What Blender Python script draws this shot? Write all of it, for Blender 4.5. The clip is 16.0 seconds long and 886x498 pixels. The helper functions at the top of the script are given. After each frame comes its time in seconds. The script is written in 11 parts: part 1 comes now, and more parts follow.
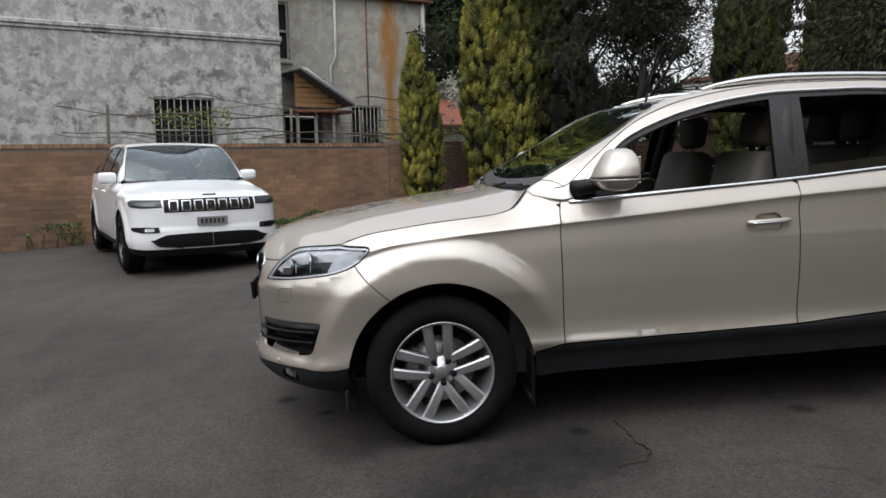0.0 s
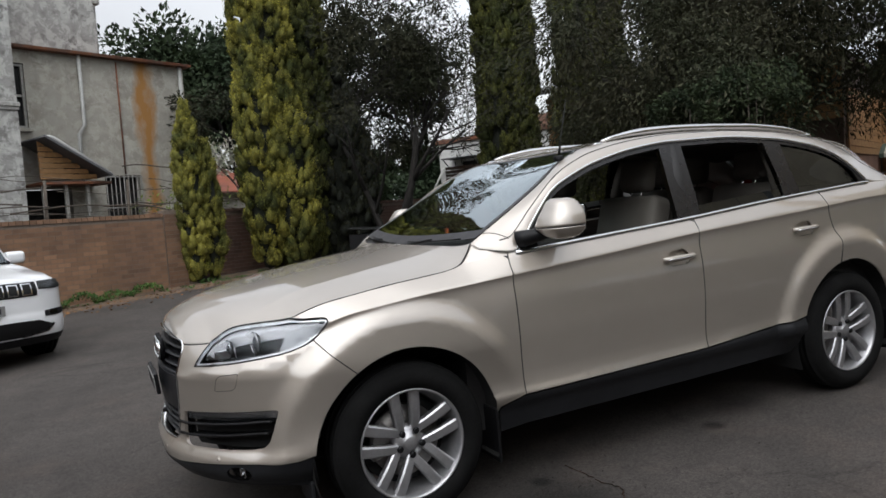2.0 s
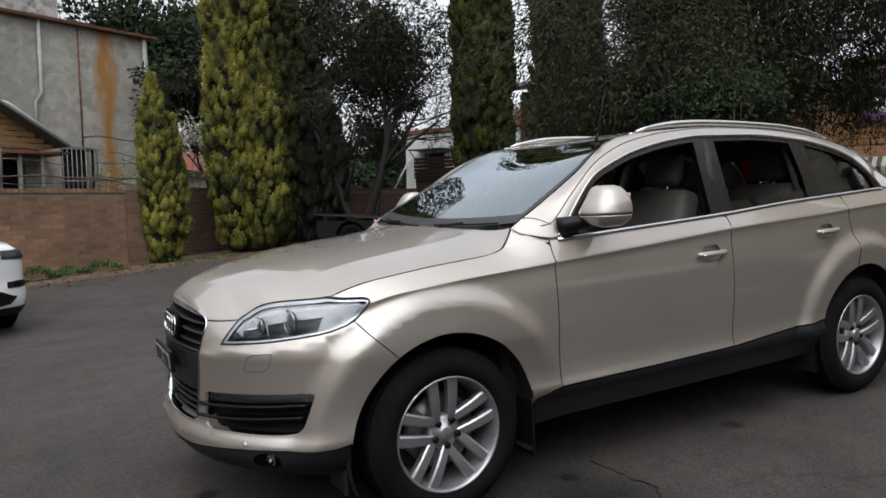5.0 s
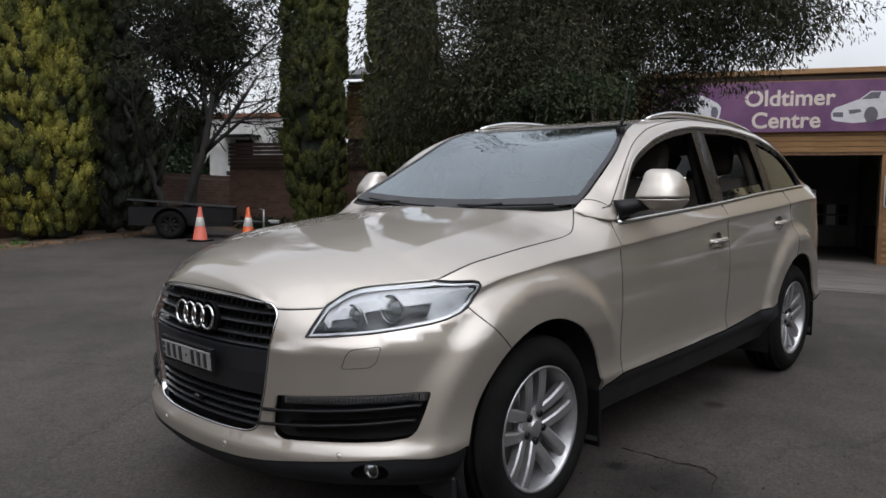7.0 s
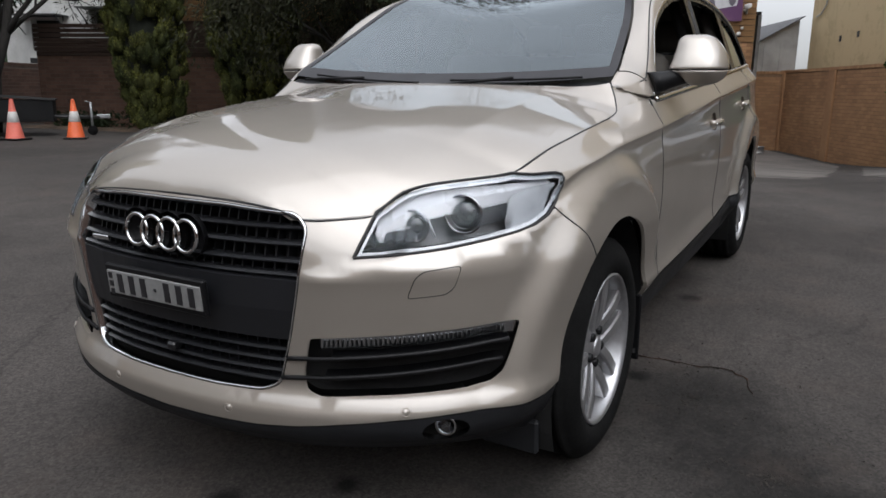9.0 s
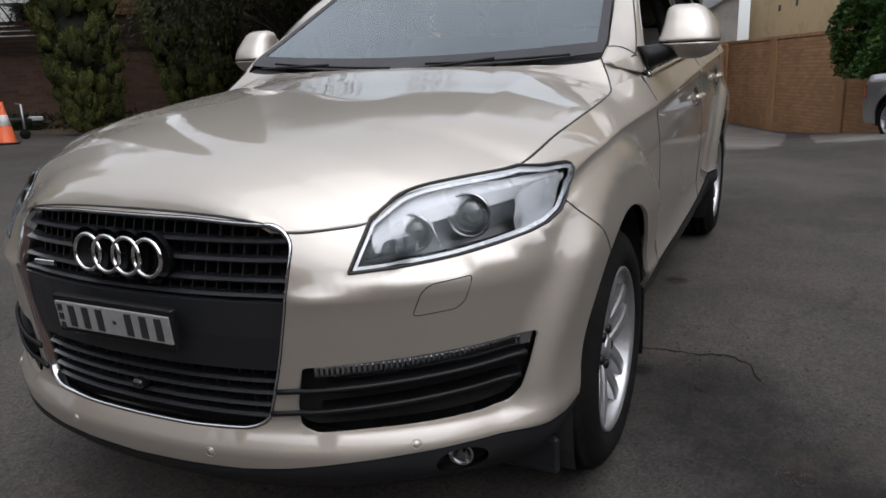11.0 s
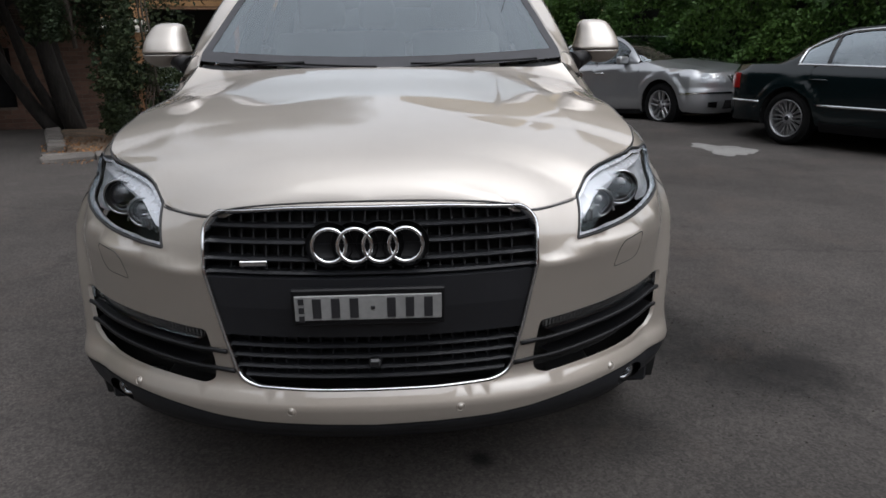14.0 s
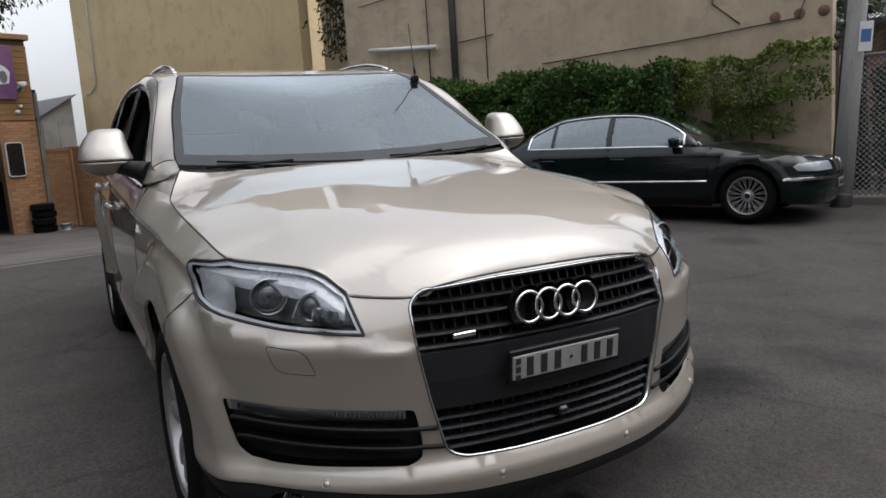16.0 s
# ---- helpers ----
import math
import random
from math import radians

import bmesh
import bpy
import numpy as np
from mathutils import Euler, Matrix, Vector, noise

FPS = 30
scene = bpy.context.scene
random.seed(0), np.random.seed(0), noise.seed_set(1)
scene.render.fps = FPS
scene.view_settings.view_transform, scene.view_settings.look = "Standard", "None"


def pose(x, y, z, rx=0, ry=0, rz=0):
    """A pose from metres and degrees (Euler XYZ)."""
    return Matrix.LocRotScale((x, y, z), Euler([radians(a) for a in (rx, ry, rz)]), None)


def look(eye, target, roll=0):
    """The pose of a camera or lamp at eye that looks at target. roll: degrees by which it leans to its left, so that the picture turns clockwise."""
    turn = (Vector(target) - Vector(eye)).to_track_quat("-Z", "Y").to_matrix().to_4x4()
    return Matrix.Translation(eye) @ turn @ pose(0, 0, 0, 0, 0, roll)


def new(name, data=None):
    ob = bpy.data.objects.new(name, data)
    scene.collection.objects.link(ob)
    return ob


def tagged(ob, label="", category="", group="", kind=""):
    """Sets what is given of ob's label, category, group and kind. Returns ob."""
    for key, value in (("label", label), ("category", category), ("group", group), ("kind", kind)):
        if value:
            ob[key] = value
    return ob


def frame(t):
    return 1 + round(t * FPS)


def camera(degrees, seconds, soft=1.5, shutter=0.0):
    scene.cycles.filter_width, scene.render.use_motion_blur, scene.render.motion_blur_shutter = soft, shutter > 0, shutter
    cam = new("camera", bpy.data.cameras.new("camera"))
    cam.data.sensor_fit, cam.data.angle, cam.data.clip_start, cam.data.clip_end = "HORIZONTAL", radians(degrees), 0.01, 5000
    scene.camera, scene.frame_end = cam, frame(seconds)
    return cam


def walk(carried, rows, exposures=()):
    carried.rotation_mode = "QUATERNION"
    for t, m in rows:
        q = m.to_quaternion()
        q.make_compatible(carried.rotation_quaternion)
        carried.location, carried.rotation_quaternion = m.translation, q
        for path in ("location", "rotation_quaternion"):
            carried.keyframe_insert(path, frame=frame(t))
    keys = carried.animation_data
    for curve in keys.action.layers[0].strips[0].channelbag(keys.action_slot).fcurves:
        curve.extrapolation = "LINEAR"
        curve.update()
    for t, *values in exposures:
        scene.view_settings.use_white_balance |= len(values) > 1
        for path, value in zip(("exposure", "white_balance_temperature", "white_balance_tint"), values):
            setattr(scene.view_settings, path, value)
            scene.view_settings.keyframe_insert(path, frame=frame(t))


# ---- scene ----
cam = camera(62.6, 16.0, soft=1.6)
PATH = [
    (0.0, pose(-0.353, -4.334, 1.392, 82.85, 0.90, -6.01)),
    (0.5, pose(-0.643, -4.223, 1.357, 84.43, -0.00, -8.70)),
    (1.0, pose(-0.904, -4.039, 1.366, 83.53, 0.75, -13.62)),
    (1.5, pose(-1.163, -3.968, 1.371, 85.17, 3.18, -21.05)),
    (2.0, pose(-1.239, -3.938, 1.406, 86.89, 4.10, -25.94)),
    (2.5, pose(-1.225, -3.931, 1.397, 87.37, 2.99, -31.77)),
    (3.0, pose(-1.256, -3.899, 1.392, 86.96, 1.68, -29.24)),
    (3.2, pose(-1.266, -3.894, 1.393, 86.57, 0.89, -26.01)),
    (5.3, pose(-1.620, -3.483, 1.350, 86.01, 0.74, -31.16)),
    (5.5, pose(-1.687, -3.388, 1.342, 84.53, -0.61, -32.98)),
    (6.0, pose(-1.969, -3.162, 1.337, 83.74, -2.34, -38.04)),
    (6.5, pose(-2.179, -2.935, 1.301, 82.76, -3.37, -40.49)),
    (7.0, pose(-2.366, -2.582, 1.283, 85.80, -0.80, -47.03)),
    (7.5, pose(-2.544, -2.324, 1.263, 82.48, 0.61, -49.50)),
    (8.0, pose(-2.661, -2.106, 1.239, 74.93, 1.65, -51.21)),
    (8.5, pose(-2.476, -1.855, 1.208, 77.64, 0.29, -54.89)),
    (9.0, pose(-2.282, -1.608, 1.196, 77.73, -0.54, -60.31)),
    (9.2, pose(-2.222, -1.507, 1.194, 80.52, 0.80, -64.10)),
    (11.3, pose(-2.131, -1.380, 1.198, 75.89, 1.55, -64.33)),
    (11.5, pose(-2.155, -1.362, 1.211, 75.94, 0.70, -63.61)),
    (12.0, pose(-2.301, -1.172, 1.224, 75.83, 2.52, -69.65)),
    (12.5, pose(-2.365, -0.950, 1.227, 75.46, -0.09, -73.78)),
    (13.0, pose(-2.399, -0.602, 1.236, 75.79, 2.96, -80.70)),
    (13.5, pose(-2.563, -0.336, 1.241, 77.87, 1.77, -84.71)),
    (14.0, pose(-2.755, -0.103, 1.277, 74.95, 0.84, -92.87)),
    (14.5, pose(-2.772, 0.200, 1.270, 79.55, 1.60, -101.79)),
    (15.0, pose(-2.759, 0.559, 1.267, 79.98, 0.16, -104.66)),
    (15.5, pose(-2.752, 0.901, 1.286, 78.99, 2.35, -113.67)),
    (16.0, pose(-2.614, 1.214, 1.280, 81.65, 3.78, -118.26)),
]
walk(cam, PATH, [(0.0, 0.14, 6350, 10), (1.0, 0.08, 6350, 10), (2.0, 0.03, 6350, 10), (3.0, 0.0, 6350, 10), (6.0, -0.04, 6300, 11), (7.5, -0.09, 6290, 11), (9.0, 0.03, 6280, 11), (11.5, 0.0, 6280, 11.5), (13.5, 0.0, 6250, 11), (16.0, 0.0, 6300, 11)])

# ---- world, sun ----
world = bpy.data.worlds.new("overcast_sky")
scene.world = world
world.use_nodes = True
wn = world.node_tree.nodes
wl = world.node_tree.links
sky = wn.new("ShaderNodeTexSky")
sky.sky_type = "NISHITA"
sky.sun_disc = False
sky.sun_elevation = radians(58)
sky.sun_rotation = radians(215)
sky.dust_density = 1.0
hsv = wn.new("ShaderNodeHueSaturation")
hsv.inputs["Saturation"].default_value = 0.12
hsv.inputs["Value"].default_value = 1.0
cloud = wn.new("ShaderNodeTexNoise")
cloud.inputs["Scale"].default_value = 2.2
cloud.inputs["Detail"].default_value = 6
cloud_ramp = wn.new("ShaderNodeMapRange")
cloud_ramp.inputs["From Min"].default_value = 0.3
cloud_ramp.inputs["From Max"].default_value = 0.7
cloud_ramp.inputs["To Min"].default_value = 0.8
cloud_ramp.inputs["To Max"].default_value = 1.15
wcoord = wn.new("ShaderNodeTexCoord")
wl.new(wcoord.outputs["Generated"], cloud.inputs["Vector"])
wl.new(cloud.outputs["Fac"], cloud_ramp.inputs["Value"])
cloud_mul = wn.new("ShaderNodeMixRGB")
cloud_mul.blend_type = "MULTIPLY"
cloud_mul.inputs["Fac"].default_value = 1.0
wl.new(sky.outputs["Color"], hsv.inputs["Color"])
wl.new(hsv.outputs["Color"], cloud_mul.inputs["Color1"])
wl.new(cloud_ramp.outputs["Result"], cloud_mul.inputs["Color2"])
# overcast: brighter overhead than at the horizon
sep = wn.new("ShaderNodeSeparateXYZ")
wl.new(wcoord.outputs["Generated"], sep.inputs["Vector"])
grad = wn.new("ShaderNodeMapRange")
grad.inputs["From Min"].default_value = 0.0
grad.inputs["From Max"].default_value = 1.0
grad.inputs["To Min"].default_value = 0.66
grad.inputs["To Max"].default_value = 3.4
wl.new(sep.outputs["Z"], grad.inputs["Value"])
over = wn.new("ShaderNodeMixRGB")
over.blend_type = "MULTIPLY"
over.inputs["Fac"].default_value = 1.0
wl.new(cloud_mul.outputs["Color"], over.inputs["Color1"])
wl.new(grad.outputs["Result"], over.inputs["Color2"])
wl.new(over.outputs["Color"], wn["Background"].inputs["Color"])
wn["Background"].inputs["Strength"].default_value = 0.15

sun = new("sun", bpy.data.lights.new("sun", "SUN"))
sun.data.energy = 0.9
sun.data.angle = radians(75)
sun.data.color = (1.0, 0.97, 0.92)
sun.matrix_world = look((0, 0, 60), (22, 22, 0))
scene.view_settings.exposure = 0.0

# ---- helpers of this scene ----
SITE_TURN = 25.5
SITE = pose(0, 0, 0, 0, 0, SITE_TURN)
CU, SU = math.cos(radians(SITE_TURN)), math.sin(radians(SITE_TURN))
rng = random.Random(7)


def site_xy(u, w):
    return u * CU - w * SU, u * SU + w * CU


GX = [-400, -60, 0, 4, 6, 8, 10, 12, 14, 16, 18, 60, 400]
GZ = [-2.4, -2.1, 0, .14, .17, .12, .02, -.14, -.30, -.42, -.50, -.52, -.52]


def ground_z(x, y):
    z = 0.0
    for k in (-0.8, -0.4, 0.0, 0.4, 0.8):
        z += float(np.interp(x + k, GX, GZ)) / 5
    # the yard stays high along the hedge
    a = min(1.0, max(0.0, (x - 6.3) / 2.2))
    b = min(1.0, max(0.0, (-1.0 - y) / 2.0))
    z += 0.185 * a * a * (3 - 2 * a) * b * b * (3 - 2 * b)
    return z + 0.012 * min(max(y, -6), 16)


def site_z(u, w):
    return ground_z(*site_xy(u, w))


def part(name, bm, material, parent=None, label="", smooth=False):
    """One mesh object from a bmesh, under a thing or a part."""
    me = bpy.data.meshes.new(name)
    bm.normal_update()
    bm.to_mesh(me)
    bm.free()
    mats = material if isinstance(material, (list, tuple)) else [material]
    for m in mats:
        me.materials.append(m)
    if smooth:
        me.shade_smooth()
    ob = new(name, me)
    if parent is not None:
        ob.parent = parent
    if label:
        ob["label"] = label
    return ob


def mesh_part(name, verts, faces, material, parent=None, label="", smooth=False, idx=None):
    me = bpy.data.meshes.new(name)
    me.from_pydata(verts, [], faces)
    mats = material if isinstance(material, (list, tuple)) else [material]
    for m in mats:
        me.materials.append(m)
    if idx is not None:
        me.polygons.foreach_set("material_index", idx)
    if smooth:
        me.shade_smooth()
    me.update()
    ob = new(name, me)
    if parent is not None:
        ob.parent = parent
    if label:
        ob["label"] = label
    return ob


def thing(name, label, category, m=None, group="", kind=""):
    ob = new(name)
    ob.empty_display_size = 0.1
    if m is not None:
        ob.matrix_world = m
    return tagged(ob, label, category, group, kind)


def box(bm, x0, y0, z0, x1, y1, z1, bevel=0.0, m=None, mat=0, seg=1):
    r = bmesh.ops.create_cube(bm, size=1.0)
    vs = r["verts"]
    bmesh.ops.scale(bm, vec=(abs(x1 - x0), abs(y1 - y0), abs(z1 - z0)), verts=vs)
    bmesh.ops.translate(bm, vec=((x0 + x1) / 2, (y0 + y1) / 2, (z0 + z1) / 2), verts=vs)
    if m is not None:
        bmesh.ops.transform(bm, matrix=m, verts=vs)
    fs = {f for v in vs for f in v.link_faces}
    for f in fs:
        f.material_index = mat
    if bevel > 0:
        es = list({e for v in vs for e in v.link_edges})
        bmesh.ops.bevel(bm, geom=es, offset=bevel, segments=seg, affect="EDGES", profile=0.5, material=mat)
    return bm


def one_box(x0, y0, z0, x1, y1, z1, bevel=0.0, seg=1):
    return box(bmesh.new(), x0, y0, z0, x1, y1, z1, bevel, seg=seg)


def tube(bm, pts, radius, seg=8, cap=True, radii=None):
    """A round bar along a list of points."""
    pts = [Vector(p) for p in pts]
    rings = []
    n = len(pts)
    prev = None
    for i, p in enumerate(pts):
        a = pts[min(i + 1, n - 1)] - pts[max(i - 1, 0)]
        a.normalize()
        if prev is None:
            side = a.orthogonal().normalized()
        else:
            side = (prev - a * prev.dot(a)).normalized()
        prev = side
        other = a.cross(side)
        r = radii[i] if radii else radius
        rings.append([bm.verts.new(p + (side * math.cos(2 * math.pi * k / seg) + other * math.sin(2 * math.pi * k / seg)) * r) for k in range(seg)])
    for i in range(n - 1):
        for k in range(seg):
            f = bm.faces.new((rings[i][k], rings[i][(k + 1) % seg], rings[i + 1][(k + 1) % seg], rings[i + 1][k]))
            f.smooth = True
    if cap:
        bm.faces.new(list(reversed(rings[0])))
        bm.faces.new(rings[-1])
    return bm


def lathe(bm, profile, seg=32, axis="Z", m=None, closed=False):
    """Spin (r, h) points round an axis."""
    rings = []
    for r, h in profile:
        ring = []
        for k in range(seg):
            a = 2 * math.pi * k / seg
            c, s = math.cos(a) * r, math.sin(a) * r
            co = Vector((c, s, h)) if axis == "Z" else (Vector((c, h, s)) if axis == "Y" else Vector((h, c, s)))
            ring.append(bm.verts.new(m @ co if m is not None else co))
        rings.append(ring)
    pairs = list(zip(rings, rings[1:])) + ([(rings[-1], rings[0])] if closed else [])
    for a, b in pairs:
        for k in range(seg):
            f = bm.faces.new((a[k], a[(k + 1) % seg], b[(k + 1) % seg], b[k]))
            f.smooth = True
    return rings


def torus(bm, m, R, r, seg=40, sub=10, flat=1.0):
    prof = [(R + r * math.cos(2 * math.pi * k / sub), r * flat * math.sin(2 * math.pi * k / sub)) for k in range(sub)]
    lathe(bm, prof, seg, "Z", m, closed=True)


# ---- materials ----
def material(name, color, rough=0.6, metal=0.0, var=0.12, scale=8.0, fine=60.0, bump=0.15, bump_scale=None, spec=0.5, coat=0.0,
             color2=None, mix_scale=None, mix_lo=0.42, mix_hi=0.62, rough_var=0.1, per_object=0.0, per_island=0.0, stretch=None, dist=0.005):
    """Procedural surface: base colour, broad stains to a second colour, fine grain, rough variation and bump."""
    m = bpy.data.materials.new(name)
    m.use_nodes = True
    nt = m.node_tree
    N, L = nt.nodes, nt.links
    b = N["Principled BSDF"]
    tc = N.new("ShaderNodeTexCoord")
    vec = tc.outputs["Object"]
    if stretch:
        mp = N.new("ShaderNodeMapping")
        mp.inputs["Scale"].default_value = stretch
        L.new(vec, mp.inputs["Vector"])
        vec = mp.outputs["Vector"]
    n1 = N.new("ShaderNodeTexNoise")
    n1.inputs["Scale"].default_value = mix_scale or scale
    n1.inputs["Detail"].default_value = 8
    n1.inputs["Roughness"].default_value = 0.6
    L.new(vec, n1.inputs["Vector"])
    n2 = N.new("ShaderNodeTexNoise")
    n2.inputs["Scale"].default_value = fine
    n2.inputs["Detail"].default_value = 4
    L.new(vec, n2.inputs["Vector"])
    mix = N.new("ShaderNodeMixRGB")
    c2 = color2 or tuple(min(1, c * (1 - var)) for c in color)
    mix.inputs["Color1"].default_value = (*color, 1)
    mix.inputs["Color2"].default_value = (*c2, 1)
    mr = N.new("ShaderNodeMapRange")
    mr.inputs["From Min"].default_value = mix_lo
    mr.inputs["From Max"].default_value = mix_hi
    L.new(n1.outputs["Fac"], mr.inputs["Value"])
    L.new(mr.outputs["Result"], mix.inputs["Fac"])
    grain = N.new("ShaderNodeMapRange")
    grain.inputs["To Min"].default_value = 1 - var
    grain.inputs["To Max"].default_value = 1 + var
    grain.inputs["From Min"].default_value = 0.25
    grain.inputs["From Max"].default_value = 0.75
    L.new(n2.outputs["Fac"], grain.inputs["Value"])
    fac = grain.outputs["Result"]
    for amount, kind in ((per_object, "o"), (per_island, "i")):
        if amount:
            src = N.new("ShaderNodeObjectInfo").outputs["Random"] if kind == "o" else N.new("ShaderNodeNewGeometry").outputs["Random Per Island"]
            r = N.new("ShaderNodeMapRange")
            r.inputs["To Min"].default_value = 1 - amount
            r.inputs["To Max"].default_value = 1 + amount
            L.new(src, r.inputs["Value"])
            mm = N.new("ShaderNodeMath")
            mm.operation = "MULTIPLY"
            L.new(fac, mm.inputs[0])
            L.new(r.outputs["Result"], mm.inputs[1])
            fac = mm.outputs[0]
    mul = N.new("ShaderNodeMixRGB")
    mul.blend_type = "MULTIPLY"
    mul.inputs["Fac"].default_value = 1
    L.new(mix.outputs["Color"], mul.inputs["Color1"])
    L.new(fac, mul.inputs["Color2"])
    L.new(mul.outputs["Color"], b.inputs["Base Color"])
    rr = N.new("ShaderNodeMapRange")
    rr.inputs["To Min"].default_value = max(0.02, rough - rough_var)
    rr.inputs["To Max"].default_value = min(1, rough + rough_var)
    L.new(n1.outputs["Fac"], rr.inputs["Value"])
    L.new(rr.outputs["Result"], b.inputs["Roughness"])
    b.inputs["Metallic"].default_value = metal
    b.inputs["Specular IOR Level"].default_value = spec
    b.inputs["Coat Weight"].default_value = coat
    b.inputs["Coat Roughness"].default_value = 0.03
    if bump:
        bp = N.new("ShaderNodeBump")
        bp.inputs["Strength"].default_value = bump
        bp.inputs["Distance"].default_value = dist
        n3 = n2
        if bump_scale:
            n3 = N.new("ShaderNodeTexNoise")
            n3.inputs["Scale"].default_value = bump_scale
            n3.inputs["Detail"].default_value = 6
            L.new(vec, n3.inputs["Vector"])
        L.new(n3.outputs["Fac"], bp.inputs["Height"])
        L.new(bp.outputs["Normal"], b.inputs["Normal"])
    return m


def glass_material(name, tint, rough=0.0, gloss=1.7):
    """Tinted window glass, thin: clear through, sharp sky reflection."""
    m = bpy.data.materials.new(name)
    m.use_nodes = True
    N, L = m.node_tree.nodes, m.node_tree.links
    out = N["Material Output"]
    N.remove(N["Principled BSDF"])
    tr = N.new("ShaderNodeBsdfTransparent")
    tr.inputs["Color"].default_value = (*tint, 1)
    gl = N.new("ShaderNodeBsdfGlossy")
    gl.inputs["Roughness"].default_value = 0.01 + rough
    gl.inputs["Color"].default_value = (0.86, 0.95, 1.0, 1)
    fr = N.new("ShaderNodeFresnel")
    fr.inputs["IOR"].default_value = 1.55
    gain = N.new("ShaderNodeMath")
    gain.operation = "MULTIPLY"
    gain.inputs[1].default_value = gloss
    gain.use_clamp = True
    L.new(fr.outputs["Fac"], gain.inputs[0])
    mx = N.new("ShaderNodeMixShader")
    L.new(gain.outputs[0], mx.inputs["Fac"])
    L.new(tr.outputs["BSDF"], mx.inputs[1])
    L.new(gl.outputs["BSDF"], mx.inputs[2])
    L.new(mx.outputs["Shader"], out.inputs["Surface"])
    return m


M_ASPHALT = material("asphalt", (0.056, 0.050, 0.0455), 0.9, spec=0.25, var=0.35, mix_scale=0.35, fine=130, bump=0.5, bump_scale=160, color2=(0.038, 0.034, 0.031), rough_var=0.12, dist=0.006)
M_CONCRETE = material("concrete_apron", (0.125, 0.112, 0.10), 0.85, var=0.2, mix_scale=0.8, fine=90, bump=0.3, color2=(0.082, 0.074, 0.068))
M_BRICK_RED = material("brown_brick", (0.215, 0.122, 0.070), 0.85, var=0.2, mix_scale=0.9, fine=70, bump=0.35, color2=(0.145, 0.086, 0.056), per_object=0.22, per_island=0.22)
M_BRICK_ORANGE = material("orange_brick", (0.34, 0.19, 0.095), 0.85, var=0.16, mix_scale=1.2, fine=70, bump=0.3, color2=(0.28, 0.15, 0.075), per_object=0.14, per_island=0.14)
M_BRICK_DARK = material("dark_brick", (0.15, 0.085, 0.06), 0.85, var=0.2, mix_scale=1.2, fine=70, bump=0.3, color2=(0.11, 0.065, 0.05), per_object=0.2, per_island=0.2)
M_MORTAR = material("mortar", (0.17, 0.135, 0.11), 0.95, var=0.2, fine=90, bump=0.3)
M_MORTAR_OR = material("mortar_sand", (0.24, 0.145, 0.085), 0.95, var=0.2, fine=90, bump=0.3)
M_TIMBER = material("stained_boards", (0.30, 0.17, 0.07), 0.6, var=0.2, mix_scale=1.5, fine=26, bump=0.2, stretch=(6, 0.6, 6), color2=(0.22, 0.12, 0.05), per_object=0.12)
M_TIMBER_DK = material("dark_stained_boards", (0.070, 0.042, 0.03), 0.65, var=0.2, mix_scale=1.5, fine=26, bump=0.2, stretch=(6, 0.6, 6), per_object=0.12)
# Near-black for places little light reaches: the lack of light is its colour.
M_DARK = material("unlit_interior", (0.008, 0.008, 0.008), 0.9, var=0.3, bump=0)
M_RUST = material("rusty_iron", (0.20, 0.075, 0.035), 0.8, var=0.3, mix_scale=2.0, color2=(0.11, 0.06, 0.045), bump=0.3)
M_ROOF_GREY = material("weathered_roof_iron", (0.11, 0.11, 0.115), 0.7, var=0.2, bump=0.2)
M_WHITE_WALL = material("white_render", (0.62, 0.62, 0.60), 0.85, var=0.08, mix_scale=1.5, color2=(0.48, 0.48, 0.46), bump=0.1)
M_IRON = material("painted_iron", (0.30, 0.29, 0.27), 0.6, metal=0.2, var=0.25, bump=0.1)
M_IRON_DARK = material("dark_iron", (0.03, 0.03, 0.03), 0.5, var=0.3, bump=0.1)
M_PIPE = material("grey_pipe", (0.42, 0.42, 0.40), 0.6, var=0.15, bump=0.1)
M_BARK = material("bark", (0.018, 0.0155, 0.013), 0.9, var=0.4, mix_scale=6, fine=30, bump=0.8, stretch=(1, 1, 0.25), dist=0.02)
M_TWIG = material("dry_twig", (0.09, 0.075, 0.06), 0.9, var=0.3, bump=0)
M_SOIL = material("leaf_litter", (0.12, 0.075, 0.045), 0.95, var=0.5, mix_scale=3, fine=50, bump=0.7, color2=(0.06, 0.045, 0.03), dist=0.02)
M_PAPER = material("paper", (0.75, 0.75, 0.74), 0.7, var=0.05, bump=0)
M_PATCH = material("pale_cement_patch", (0.19, 0.185, 0.175), 0.9, var=0.2, mix_scale=5, bump=0.4)


def leaf_material(name, color, color2, rough=0.7, island=0.35, mix_scale=0.7, lo=0.4, hi=0.6):
    m = material(name, color, rough, var=0.1, mix_scale=mix_scale, fine=20, bump=0, color2=color2, mix_lo=lo, mix_hi=hi, per_island=island)
    b = m.node_tree.nodes["Principled BSDF"]
    b.inputs["Specular IOR Level"].default_value = 0.15
    return m


